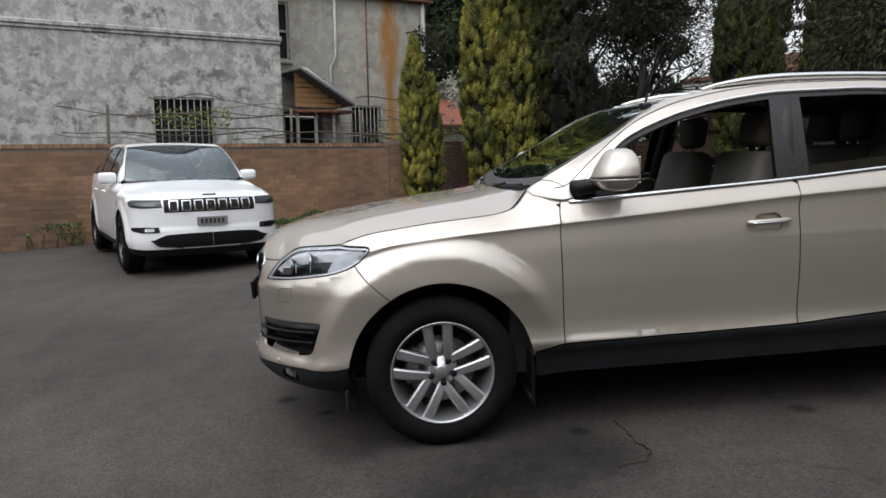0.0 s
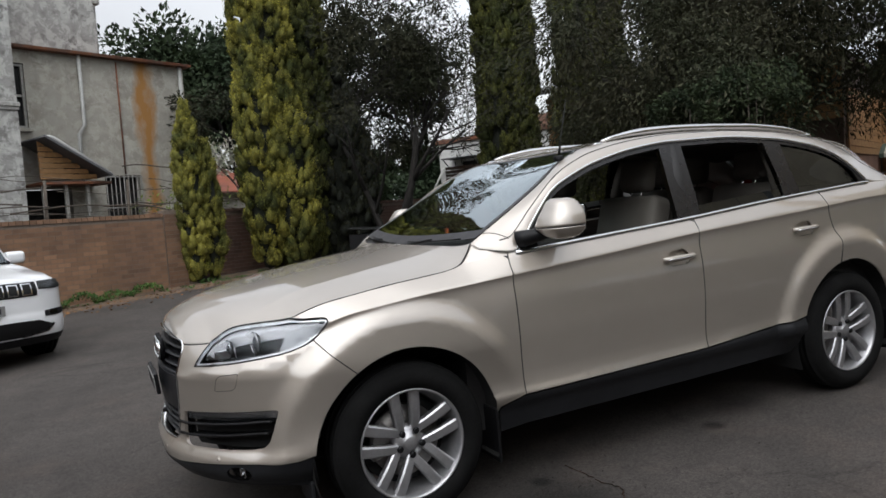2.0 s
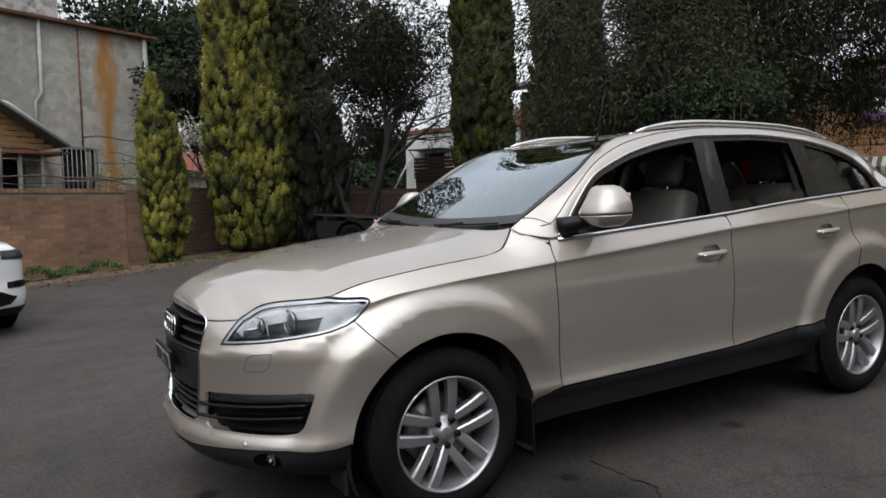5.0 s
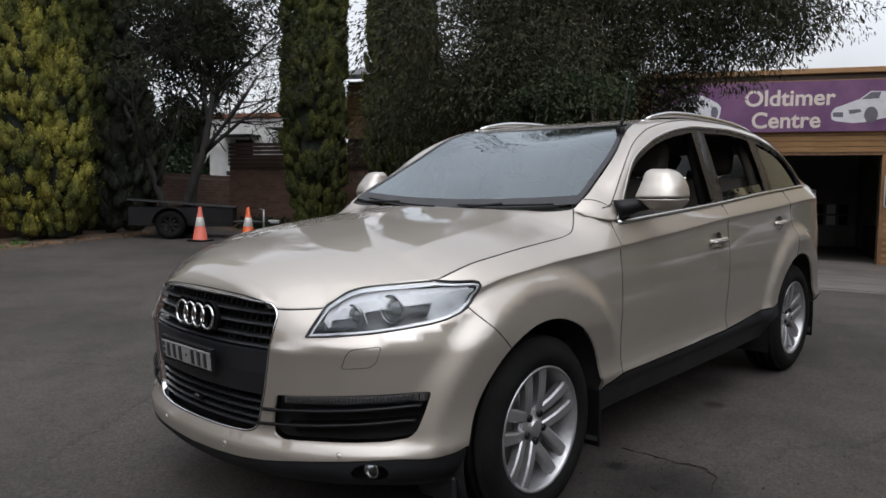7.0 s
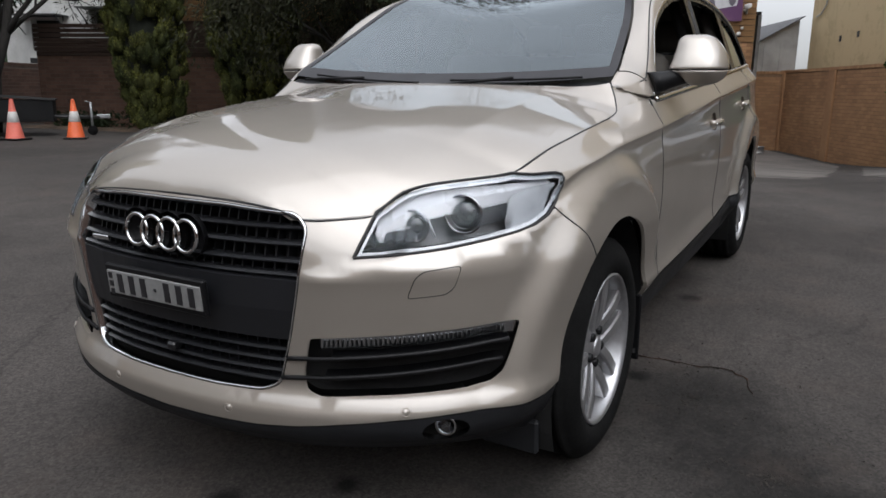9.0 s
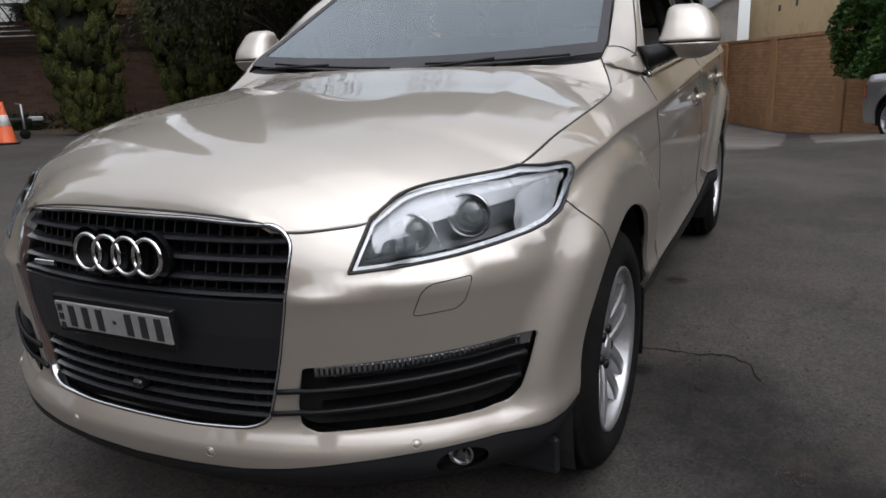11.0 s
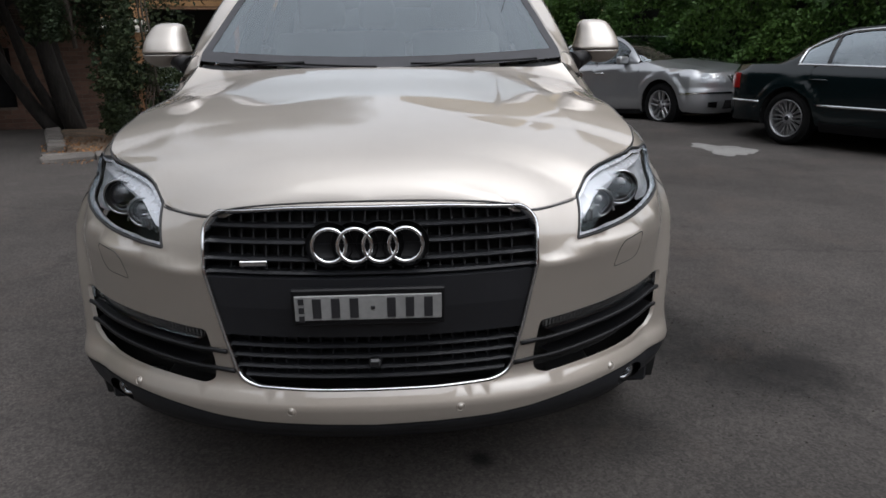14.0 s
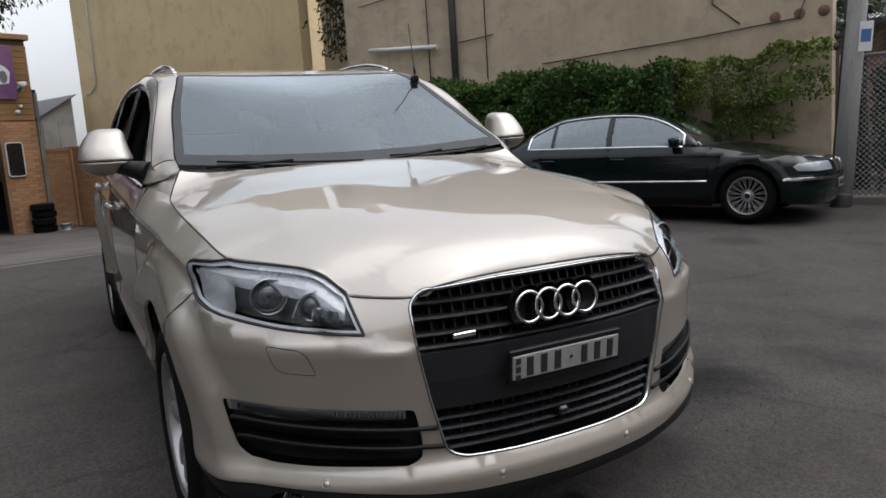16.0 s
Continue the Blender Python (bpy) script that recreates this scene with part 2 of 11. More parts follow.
M_GOLD = leaf_material("golden_cypress_foliage", (0.325, 0.295, 0.050), (0.098, 0.106, 0.026), mix_scale=1.2)
M_GREEN = leaf_material("cypress_foliage", (0.130, 0.132, 0.030), (0.050, 0.060, 0.018), mix_scale=1.2)
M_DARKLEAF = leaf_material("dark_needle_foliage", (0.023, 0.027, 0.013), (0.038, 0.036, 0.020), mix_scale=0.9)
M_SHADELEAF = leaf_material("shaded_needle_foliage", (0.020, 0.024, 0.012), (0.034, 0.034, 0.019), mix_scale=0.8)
M_FARLEAF = leaf_material("broad_dark_foliage", (0.034, 0.050, 0.024), (0.022, 0.034, 0.018), mix_scale=0.5)
M_HEDGE = leaf_material("hedge_foliage", (0.060, 0.115, 0.024), (0.038, 0.080, 0.020), mix_scale=1.2, rough=0.45)
M_HEDGE_YEL = leaf_material("pale_vine_foliage", (0.15, 0.19, 0.045), (0.09, 0.13, 0.03), mix_scale=1.5)
M_SHRUB = leaf_material("shrub_foliage", (0.015, 0.024, 0.011), (0.030, 0.040, 0.017), mix_scale=2.0)
# Roughly half-bright copies of the leaf colours: crown shade put into the tufts.
M_TUFT = material("shaded_tuft_foliage", (0.150, 0.140, 0.030), 0.9, spec=0.15, var=0.4, mix_scale=1.2, fine=40, bump=0.8, bump_scale=60, dist=0.02, color2=(0.036, 0.043, 0.014), per_island=0.35)
M_TUFT_GREEN = material("shaded_green_tuft", (0.050, 0.053, 0.015), 0.9, spec=0.15, var=0.4, mix_scale=1.2, fine=40, bump=0.8, bump_scale=60, dist=0.02, color2=(0.020, 0.025, 0.009), per_island=0.35)
# Near-black: the shade deep inside crowns and hedges, given as a colour.
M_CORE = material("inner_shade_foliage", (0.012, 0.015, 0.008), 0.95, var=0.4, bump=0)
M_BLOSSOM = leaf_material("pale_blossom", (0.45, 0.42, 0.38), (0.20, 0.24, 0.14), mix_scale=3)


def stained_wall(name, light, dark, rust, scale=0.6, peel=0.5, rust_amt=0.4, run=None, flakes=0.35):
    """Old painted render: pale paint peeling in patches from dark mouldy cement, rain streaks, rust runs."""
    m = bpy.data.materials.new(name)
    m.use_nodes = True
    N, L = m.node_tree.nodes, m.node_tree.links
    b = N["Principled BSDF"]
    tc = N.new("ShaderNodeTexCoord")

    def noise_node(sc, stretch, detail=10, rough=0.65, dist=0.0):
        mp = N.new("ShaderNodeMapping")
        mp.inputs["Scale"].default_value = stretch
        L.new(tc.outputs["Object"], mp.inputs["Vector"])
        n = N.new("ShaderNodeTexNoise")
        n.inputs["Scale"].default_value = sc
        n.inputs["Detail"].default_value = detail
        n.inputs["Roughness"].default_value = rough
        n.inputs["Distortion"].default_value = dist
        L.new(mp.outputs["Vector"], n.inputs["Vector"])
        return n.outputs["Fac"]

    def ramp(src, a, c):
        r = N.new("ShaderNodeMapRange")
        r.inputs["From Min"].default_value = a
        r.inputs["From Max"].default_value = c
        L.new(src, r.inputs["Value"])
        return r.outputs["Result"]

    def mixc(fac, c1, c2):
        x = N.new("ShaderNodeMixRGB")
        L.new(fac, x.inputs["Fac"])
        for s, v in ((x.inputs["Color1"], c1), (x.inputs["Color2"], c2)):
            if isinstance(v, tuple):
                s.default_value = (*v, 1)
            else:
                L.new(v, s)
        return x.outputs["Color"]

    big = ramp(noise_node(scale, (1, 1, 1.3), dist=0.3), peel - 0.10, peel + 0.12)
    mid = ramp(noise_node(scale * 4.6, (1, 1, 1.1), detail=13, rough=0.72, dist=0.25), peel - 0.035, peel + 0.05)
    streak = ramp(noise_node(2.6, (1, 1, 0.13), detail=6), 0.55, 0.85)
    grime = tuple(c * 0.45 for c in dark)
    base = mixc(big, light, dark)
    base = mixc(mid, base, mixc(big, dark, tuple(c * 0.8 for c in light)))
    flake = N.new("ShaderNodeMath")
    flake.operation = "MULTIPLY"
    flake.inputs[1].default_value = flakes
    L.new(ramp(noise_node(scale * 6, (1, 1, 0.8), detail=13, rough=0.75, dist=0.4), peel + 0.015, peel + 0.06), flake.inputs[0])
    base = mixc(flake.outputs[0], base, tuple(c * 1.1 for c in light))
    stk = N.new("ShaderNodeMath")
    stk.operation = "MULTIPLY"
    stk.inputs[1].default_value = 0.45
    L.new(streak, stk.inputs[0])
    base = mixc(stk.outputs[0], base, grime)
    rst = N.new("ShaderNodeMath")
    rst.operation = "MULTIPLY"
    rst.inputs[1].default_value = rust_amt
    L.new(ramp(noise_node(0.55, (1, 1, 0.06), detail=5), 0.56, 0.72), rst.inputs[0])
    base = mixc(rst.outputs[0], base, rust)
    if run:
        # one long rust run below a broken gutter
        sp = N.new("ShaderNodeSeparateXYZ")
        L.new(tc.outputs["Object"], sp.inputs["Vector"])
        wob = N.new("ShaderNodeMath")
        wob.operation = "MULTIPLY_ADD"
        L.new(noise_node(1.6, (1, 1, 0.5), detail=8), wob.inputs[0])
        wob.inputs[1].default_value = 0.9
        L.new(sp.outputs["X"], wob.inputs[2])
        off = N.new("ShaderNodeMath")
        off.operation = "SUBTRACT"
        L.new(wob.outputs[0], off.inputs[0])
        off.inputs[1].default_value = run[0] + 0.45
        ab = N.new("ShaderNodeMath")
        ab.operation = "ABSOLUTE"
        L.new(off.outputs[0], ab.inputs[0])
        base = mixc(ramp(ab.outputs[0], run[1], run[1] * 0.2), base, rust)
    L.new(base, b.inputs["Base Color"])
    b.inputs["Roughness"].default_value = 0.9
    bp = N.new("ShaderNodeBump")
    bp.inputs["Strength"].default_value = 0.4
    bp.inputs["Distance"].default_value = 0.01
    L.new(noise_node(9, (1, 1, 1)), bp.inputs["Height"])
    L.new(bp.outputs["Normal"], b.inputs["Normal"])
    return m


M_OLD_WALL = stained_wall("peeling_grey_render", (0.50, 0.50, 0.475), (0.15, 0.146, 0.137), (0.22, 0.15, 0.09), 0.62, 0.48, 0.15, flakes=0.5)
M_OLD_WALL_B = stained_wall("rust_streaked_render", (0.46, 0.445, 0.39), (0.27, 0.25, 0.21), (0.34, 0.17, 0.05), 0.6, 0.5, 0.5, run=(7.95, 0.34))
M_TALL_WALL = stained_wall("ochre_render", (0.54, 0.42, 0.245), (0.46, 0.355, 0.205), (0.32, 0.22, 0.115), 0.4, 0.56, 0.5, flakes=0.12)
M_TALL_WALL_B = stained_wall("sandy_render", (0.45, 0.37, 0.265), (0.37, 0.30, 0.215), (0.28, 0.20, 0.135), 0.6, 0.54, 0.4, flakes=0.15)

# ---- ground ----
def make_ground():
    xs = sorted(set([-400, -200, -100, -60, -40, -30, -25] + list(np.round(np.arange(-20, 30.01, 0.5), 3)) + [35, 45, 60, 100, 200, 400]))
    ys = sorted(set([-400, -200, -100, -60, -40, -25] + list(np.round(np.arange(-18, 26.01, 1.0), 3)) + [35, 50, 80, 150, 400]))
    verts = [(x, y, ground_z(x, y)) for x in xs for y in ys]
    ny = len(ys)
    faces = [(i * ny + j, (i + 1) * ny + j, (i + 1) * ny + j + 1, i * ny + j + 1) for i in range(len(xs) - 1) for j in range(ny - 1)]
    ob = mesh_part("ground", verts, faces, M_GROUND, smooth=True)
    return tagged(ob, "worn dark asphalt yard with oil spots and cracks", "ground", kind="structure")


def asphalt_with_spots():
    m = M_ASPHALT.copy()
    m.name = "asphalt_yard"
    N, L = m.node_tree.nodes, m.node_tree.links
    b = N["Principled BSDF"]
    src = b.inputs["Base Color"].links[0].from_socket
    tc = N.new("ShaderNodeTexCoord")
    wob = N.new("ShaderNodeTexNoise")
    wob.inputs["Scale"].default_value = 7
    wob.inputs["Detail"].default_value = 8
    wob.inputs["Roughness"].default_value = 0.7
    L.new(tc.outputs["Object"], wob.inputs["Vector"])
    # worn mottling and loose aggregate
    mott = N.new("ShaderNodeTexNoise")
    mott.inputs["Scale"].default_value = 2.6
    mott.inputs["Detail"].default_value = 12
    mott.inputs["Roughness"].default_value = 0.72
    L.new(tc.outputs["Object"], mott.inputs["Vector"])
    mo = N.new("ShaderNodeMapRange")
    mo.inputs["From Min"].default_value = 0.30
    mo.inputs["From Max"].default_value = 0.70
    mo.inputs["To Min"].default_value = 0.82
    mo.inputs["To Max"].default_value = 1.22
    L.new(mott.outputs["Fac"], mo.inputs["Value"])
    stone = N.new("ShaderNodeTexVoronoi")
    stone.inputs["Scale"].default_value = 95
    L.new(tc.outputs["Object"], stone.inputs["Vector"])
    so = N.new("ShaderNodeSeparateColor")
    L.new(stone.outputs["Color"], so.inputs["Color"])
    sr = N.new("ShaderNodeMapRange")
    sr.inputs["To Min"].default_value = 0.74
    sr.inputs["To Max"].default_value = 1.30
    L.new(so.outputs["Red"], sr.inputs["Value"])
    both = N.new("ShaderNodeMath")
    both.operation = "MULTIPLY"
    L.new(mo.outputs["Result"], both.inputs[0])
    L.new(sr.outputs["Result"], both.inputs[1])
    fac = both.outputs[0]
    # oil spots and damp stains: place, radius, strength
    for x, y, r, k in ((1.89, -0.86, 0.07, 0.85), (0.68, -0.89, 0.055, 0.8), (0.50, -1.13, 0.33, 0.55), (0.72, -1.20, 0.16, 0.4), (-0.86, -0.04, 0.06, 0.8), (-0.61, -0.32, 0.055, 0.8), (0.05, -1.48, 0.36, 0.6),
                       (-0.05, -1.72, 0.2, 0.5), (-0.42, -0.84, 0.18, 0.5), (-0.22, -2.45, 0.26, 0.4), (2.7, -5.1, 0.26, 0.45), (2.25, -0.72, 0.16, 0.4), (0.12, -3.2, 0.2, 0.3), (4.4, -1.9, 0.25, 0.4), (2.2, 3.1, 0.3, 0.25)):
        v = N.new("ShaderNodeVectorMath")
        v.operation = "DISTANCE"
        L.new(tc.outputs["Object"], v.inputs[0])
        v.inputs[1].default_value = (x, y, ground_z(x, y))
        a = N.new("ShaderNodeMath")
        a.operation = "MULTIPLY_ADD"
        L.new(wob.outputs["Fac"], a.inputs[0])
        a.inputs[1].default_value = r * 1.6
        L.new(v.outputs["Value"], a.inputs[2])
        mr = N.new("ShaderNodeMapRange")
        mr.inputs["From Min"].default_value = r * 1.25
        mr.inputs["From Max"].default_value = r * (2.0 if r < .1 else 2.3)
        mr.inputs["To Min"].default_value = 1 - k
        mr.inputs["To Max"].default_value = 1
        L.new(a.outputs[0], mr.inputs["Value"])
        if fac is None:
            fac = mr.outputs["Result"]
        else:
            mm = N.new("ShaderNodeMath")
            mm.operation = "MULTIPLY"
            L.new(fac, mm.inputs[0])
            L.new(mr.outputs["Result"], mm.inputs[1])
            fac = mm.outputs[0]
    # hairline cracks
    vor = N.new("ShaderNodeTexVoronoi")
    vor.feature = "DISTANCE_TO_EDGE"
    vor.inputs["Scale"].default_value = 0.32
    mixv = N.new("ShaderNodeVectorMath")
    mixv.operation = "MULTIPLY_ADD"
    L.new(wob.outputs["Color"], mixv.inputs[0])
    mixv.inputs[1].default_value = (0.35, 0.35, 0.0)
    L.new(tc.outputs["Object"], mixv.inputs[2])
    L.new(mixv.outputs["Vector"], vor.inputs["Vector"])
    cr = N.new("ShaderNodeMapRange")
    cr.inputs["From Min"].default_value = 0.002
    cr.inputs["From Max"].default_value = 0.006
    cr.inputs["To Min"].default_value = 0.72
    L.new(vor.outputs["Distance"], cr.inputs["Value"])
    gate = N.new("ShaderNodeTexNoise")
    gate.inputs["Scale"].default_value = 0.5
    L.new(tc.outputs["Object"], gate.inputs["Vector"])
    gr = N.new("ShaderNodeMapRange")
    gr.inputs["From Min"].default_value = 0.47
    gr.inputs["From Max"].default_value = 0.55
    L.new(gate.outputs["Fac"], gr.inputs["Value"])
    mx = N.new("ShaderNodeMath")
    mx.operation = "MAXIMUM"
    L.new(cr.outputs["Result"], mx.inputs[0])
    L.new(gr.outputs["Result"], mx.inputs[1])
    mm = N.new("ShaderNodeMath")
    mm.operation = "MULTIPLY"
    L.new(fac, mm.inputs[0])
    L.new(mx.outputs[0], mm.inputs[1])
    mul = N.new("ShaderNodeMixRGB")
    mul.blend_type = "MULTIPLY"
    mul.inputs["Fac"].default_value = 1
    L.new(src, mul.inputs["Color1"])
    L.new(mm.outputs[0], mul.inputs["Color2"])
    # faint rusty dust
    dust = N.new("ShaderNodeTexNoise")
    dust.inputs["Scale"].default_value = 1.3
    dust.inputs["Detail"].default_value = 9
    dust.inputs["Roughness"].default_value = 0.7
    L.new(tc.outputs["Object"], dust.inputs["Vector"])
    dr = N.new("ShaderNodeMapRange")
    dr.inputs["From Min"].default_value = 0.52
    dr.inputs["From Max"].default_value = 0.80
    dr.inputs["To Max"].default_value = 0.55
    L.new(dust.outputs["Fac"], dr.inputs["Value"])
    rust = N.new("ShaderNodeMixRGB")
    L.new(dr.outputs["Result"], rust.inputs["Fac"])
    L.new(mul.outputs["Color"], rust.inputs["Color1"])
    rust.inputs["Color2"].default_value = (0.066, 0.048, 0.038, 1)
    L.new(rust.outputs["Color"], b.inputs["Base Color"])
    return m


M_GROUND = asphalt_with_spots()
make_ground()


def site_sheet(name, u0, u1, w0, w1, lift, mat, nu=16, nw=12, rag=0.0):
    """A thin sheet that follows the ground, with its edges turned down."""
    verts, faces = [], []
    for i in range(nu + 1):
        for j in range(nw + 1):
            u = u0 + (u1 - u0) * i / nu
            w = w0 + (w1 - w0) * j / nw
            edge = i in (0, nu) or j in (0, nw)
            if rag and edge:
                u += rng.uniform(-rag, rag)
                w += rng.uniform(-rag, rag)
            x, y = site_xy(u, w)
            verts.append((x, y, ground_z(x, y) + (-0.02 if edge else lift)))
    for i in range(nu):
        for j in range(nw):
            a = i * (nw + 1) + j
            faces.append((a, a + nw + 1, a + nw + 2, a + 1))
    return mesh_part(name, verts, faces, mat, smooth=False)


tagged(site_sheet("driveway_apron", 7.55, 20.5, -8.9, 0.2, 0.012, M_CONCRETE, 52, 30), "worn concrete apron in front of the workshop", "driveway", kind="structure")


def brick_wall(name, u0, u1, w_face, height, base, mat, mortar, label, axis="u", near=(0, 0), thick=0.23, facing=-1, holes=(), coping=True, kind="structure", tall_first=0.0):
    """A brick wall along u (or along w) in the site's frame; bricks stand 4 mm proud of the mortar. Bricks between near[0] and near[1] are parts of their own."""
    root = thing(name, label, "wall", SITE.copy(), kind=kind)
    back = w_face - facing * thick
    core = bmesh.new()

    def spans(z0, z1):
        cuts = sorted([(a, b) for a, b, c, d in holes if not (d <= z0 + 1e-6 or c >= z1 - 1e-6)])
        cur, out = u0, []
        for a, b in cuts:
            if a > cur:
                out.append((cur, a))
            cur = max(cur, b)
        if cur < u1:
            out.append((cur, u1))
        return out

    zs = sorted({base, base + height, *[min(max(c, base), base + height) for h in holes for c in h[2:4]]})
    for z0, z1 in zip(zs, zs[1:]):
        for a, b in spans(z0, z1):
            if axis == "u":
                box(core, a, w_face - facing * 0.006, z0, b, back, z1)
            else:
                box(core, w_face - facing * 0.006, a, z0, back, b, z1)
    part("mortar_core", core, mortar, root)
    bl, bh, gap = 0.230, 0.076, 0.010
    bt = 0.03
    proto = bmesh.new()
    if axis == "u":
        box(proto, 0, 0, 0, bl, bt, bh)
    else:
        box(proto, 0, 0, 0, bt, bl, bh)
    for v in proto.verts:
        v.co += Vector((rng.uniform(-1, 1), rng.uniform(-1, 1), rng.uniform(-1, 1))) * 0.0012
    me = bpy.data.meshes.new("brick")
    proto.to_mesh(me)
    proto.free()
    me.materials.append(mat)
    verts, faces = [], []
    count = 0
    rows = int(height / (bh + gap))
    for r in range(rows):
        z = base + r * (bh + gap) + gap / 2
        off = (bl + gap) / 2 if r % 2 else 0
        for a, b in spans(z, z + bh):
            k0 = math.floor((a - off) / (bl + gap))
            k1 = math.ceil((b - off) / (bl + gap))
            for k in range(k0, k1):
                s0 = max(a, k * (bl + gap) + off)
                s1 = min(b, k * (bl + gap) + off + bl)
                if s1 - s0 < 0.03:
                    continue
                proud = rng.uniform(-0.002, 0.002)
                face0 = w_face + (facing * 0.0 if facing < 0 else -bt) + proud
                if near[0] <= s0 <= near[1] and s1 - s0 > bl - 0.001 and count < 290:
                    ob = new("brick", me)
                    ob.parent = root
                    ob.location = (s0, face0, z) if axis == "u" else (face0, s0, z)
                    count += 1
                    continue
                n = len(verts)
                if axis == "u":
                    verts += [(x, y, q) for q in (z, z + bh) for x, y in ((s0, face0), (s1, face0), (s1, face0 + bt), (s0, face0 + bt))]
                else:
                    verts += [(x, y, q) for q in (z, z + bh) for x, y in ((face0, s0), (face0 + bt, s0), (face0 + bt, s1), (face0, s1))]
                faces += [(n + 3, n + 2, n + 1, n), (n + 4, n + 5, n + 6, n + 7), (n, n + 1, n + 5, n + 4), (n + 1, n + 2, n + 6, n + 5), (n + 2, n + 3, n + 7, n + 6), (n + 3, n, n + 4, n + 7)]
    ob = mesh_part("bricks_beyond", verts, faces, mat, root)
    ob["kind"] = "stuff"
    if coping:
        bm = bmesh.new()
        a = u0
        while a < u1 - 0.02:
            b = min(u1, a + 0.104)
            if axis == "u":
                box(bm, a, w_face + facing * 0.015, base + height + 0.002, b, back - facing * 0.015, base + height + 0.078 + rng.uniform(-.003, .003))
            else:
                box(bm, w_face + facing * 0.015, a, base + height + 0.002, back - facing * 0.015, b, base + height + 0.078 + rng.uniform(-.003, .003))
            a = b + 0.012
        part("coping", bm, mat, root, "brick on edge coping")
    return root


# ---- old building behind the brick wall ----
def wall_with_holes(u0, u1, z0, z1, w0, w1, holes, axis="u", bm=None):
    bm = bm or bmesh.new()
    us = sorted({u0, u1, *[a for h in holes for a in h[:2]]})
    zs = sorted({z0, z1, *[a for h in holes for a in h[2:4]]})
    for a, b in zip(us, us[1:]):
        for c, d in zip(zs, zs[1:]):
            um, zm = (a + b) / 2, (c + d) / 2
            if any(h[0] < um < h[1] and h[2] < zm < h[3] for h in holes):
                continue
            if axis == "u":
                box(bm, a, w0, c, b, w1, d)
            else:
                box(bm, w0, a, c, w1, b, d)
    bmesh.ops.remove_doubles(bm, verts=bm.verts, dist=0.0005)
    return bm


def barred_window(parent, u0, u1, z0, z1, w, bars=9, scroll=True):
    win = new("window")
    win.parent = parent
    # black sheet stands for the unlit room behind the bars
    part("window_dark_sheet", one_box(u0 - 0.02, w + 0.22, z0 - 0.02, u1 + 0.02, w + 0.26, z1 + 0.02), M_DARK, win)
    part("window_sill", one_box(u0 - 0.08, w - 0.06, z0 - 0.08, u1 + 0.08, w + 0.2, z0 - 0.002, 0.01), M_PIPE, win)
    for k in range(bars):
        u = u0 + (u1 - u0) * k / (bars - 1)
        part("window_bar", tube(bmesh.new(), [(u, w - 0.06, z0), (u, w - 0.06, z1)], 0.013, 6), M_IRON, win)
    for z in (z0 + 0.05, (z0 + z1) / 2, z1 - 0.05):
        part("cross_bar", tube(bmesh.new(), [(u0 - 0.05, w - 0.075, z), (u1 + 0.05, w - 0.075, z)], 0.014, 6), M_IRON, win)
    if scroll:
        uc, zc = (u0 + u1) / 2, (z0 + z1) / 2
        for s in (-1, 1):
            for q in (-1, 1):
                bm = tube(bmesh.new(), [(uc + s * 0.10 * math.sin(a), w - 0.085, zc + q * (0.05 + 0.25 * a / 3.2)) for a in np.linspace(0, 3.2, 12)], 0.010, 5)
                part("scroll", bm, M_IRON, win)
    return win


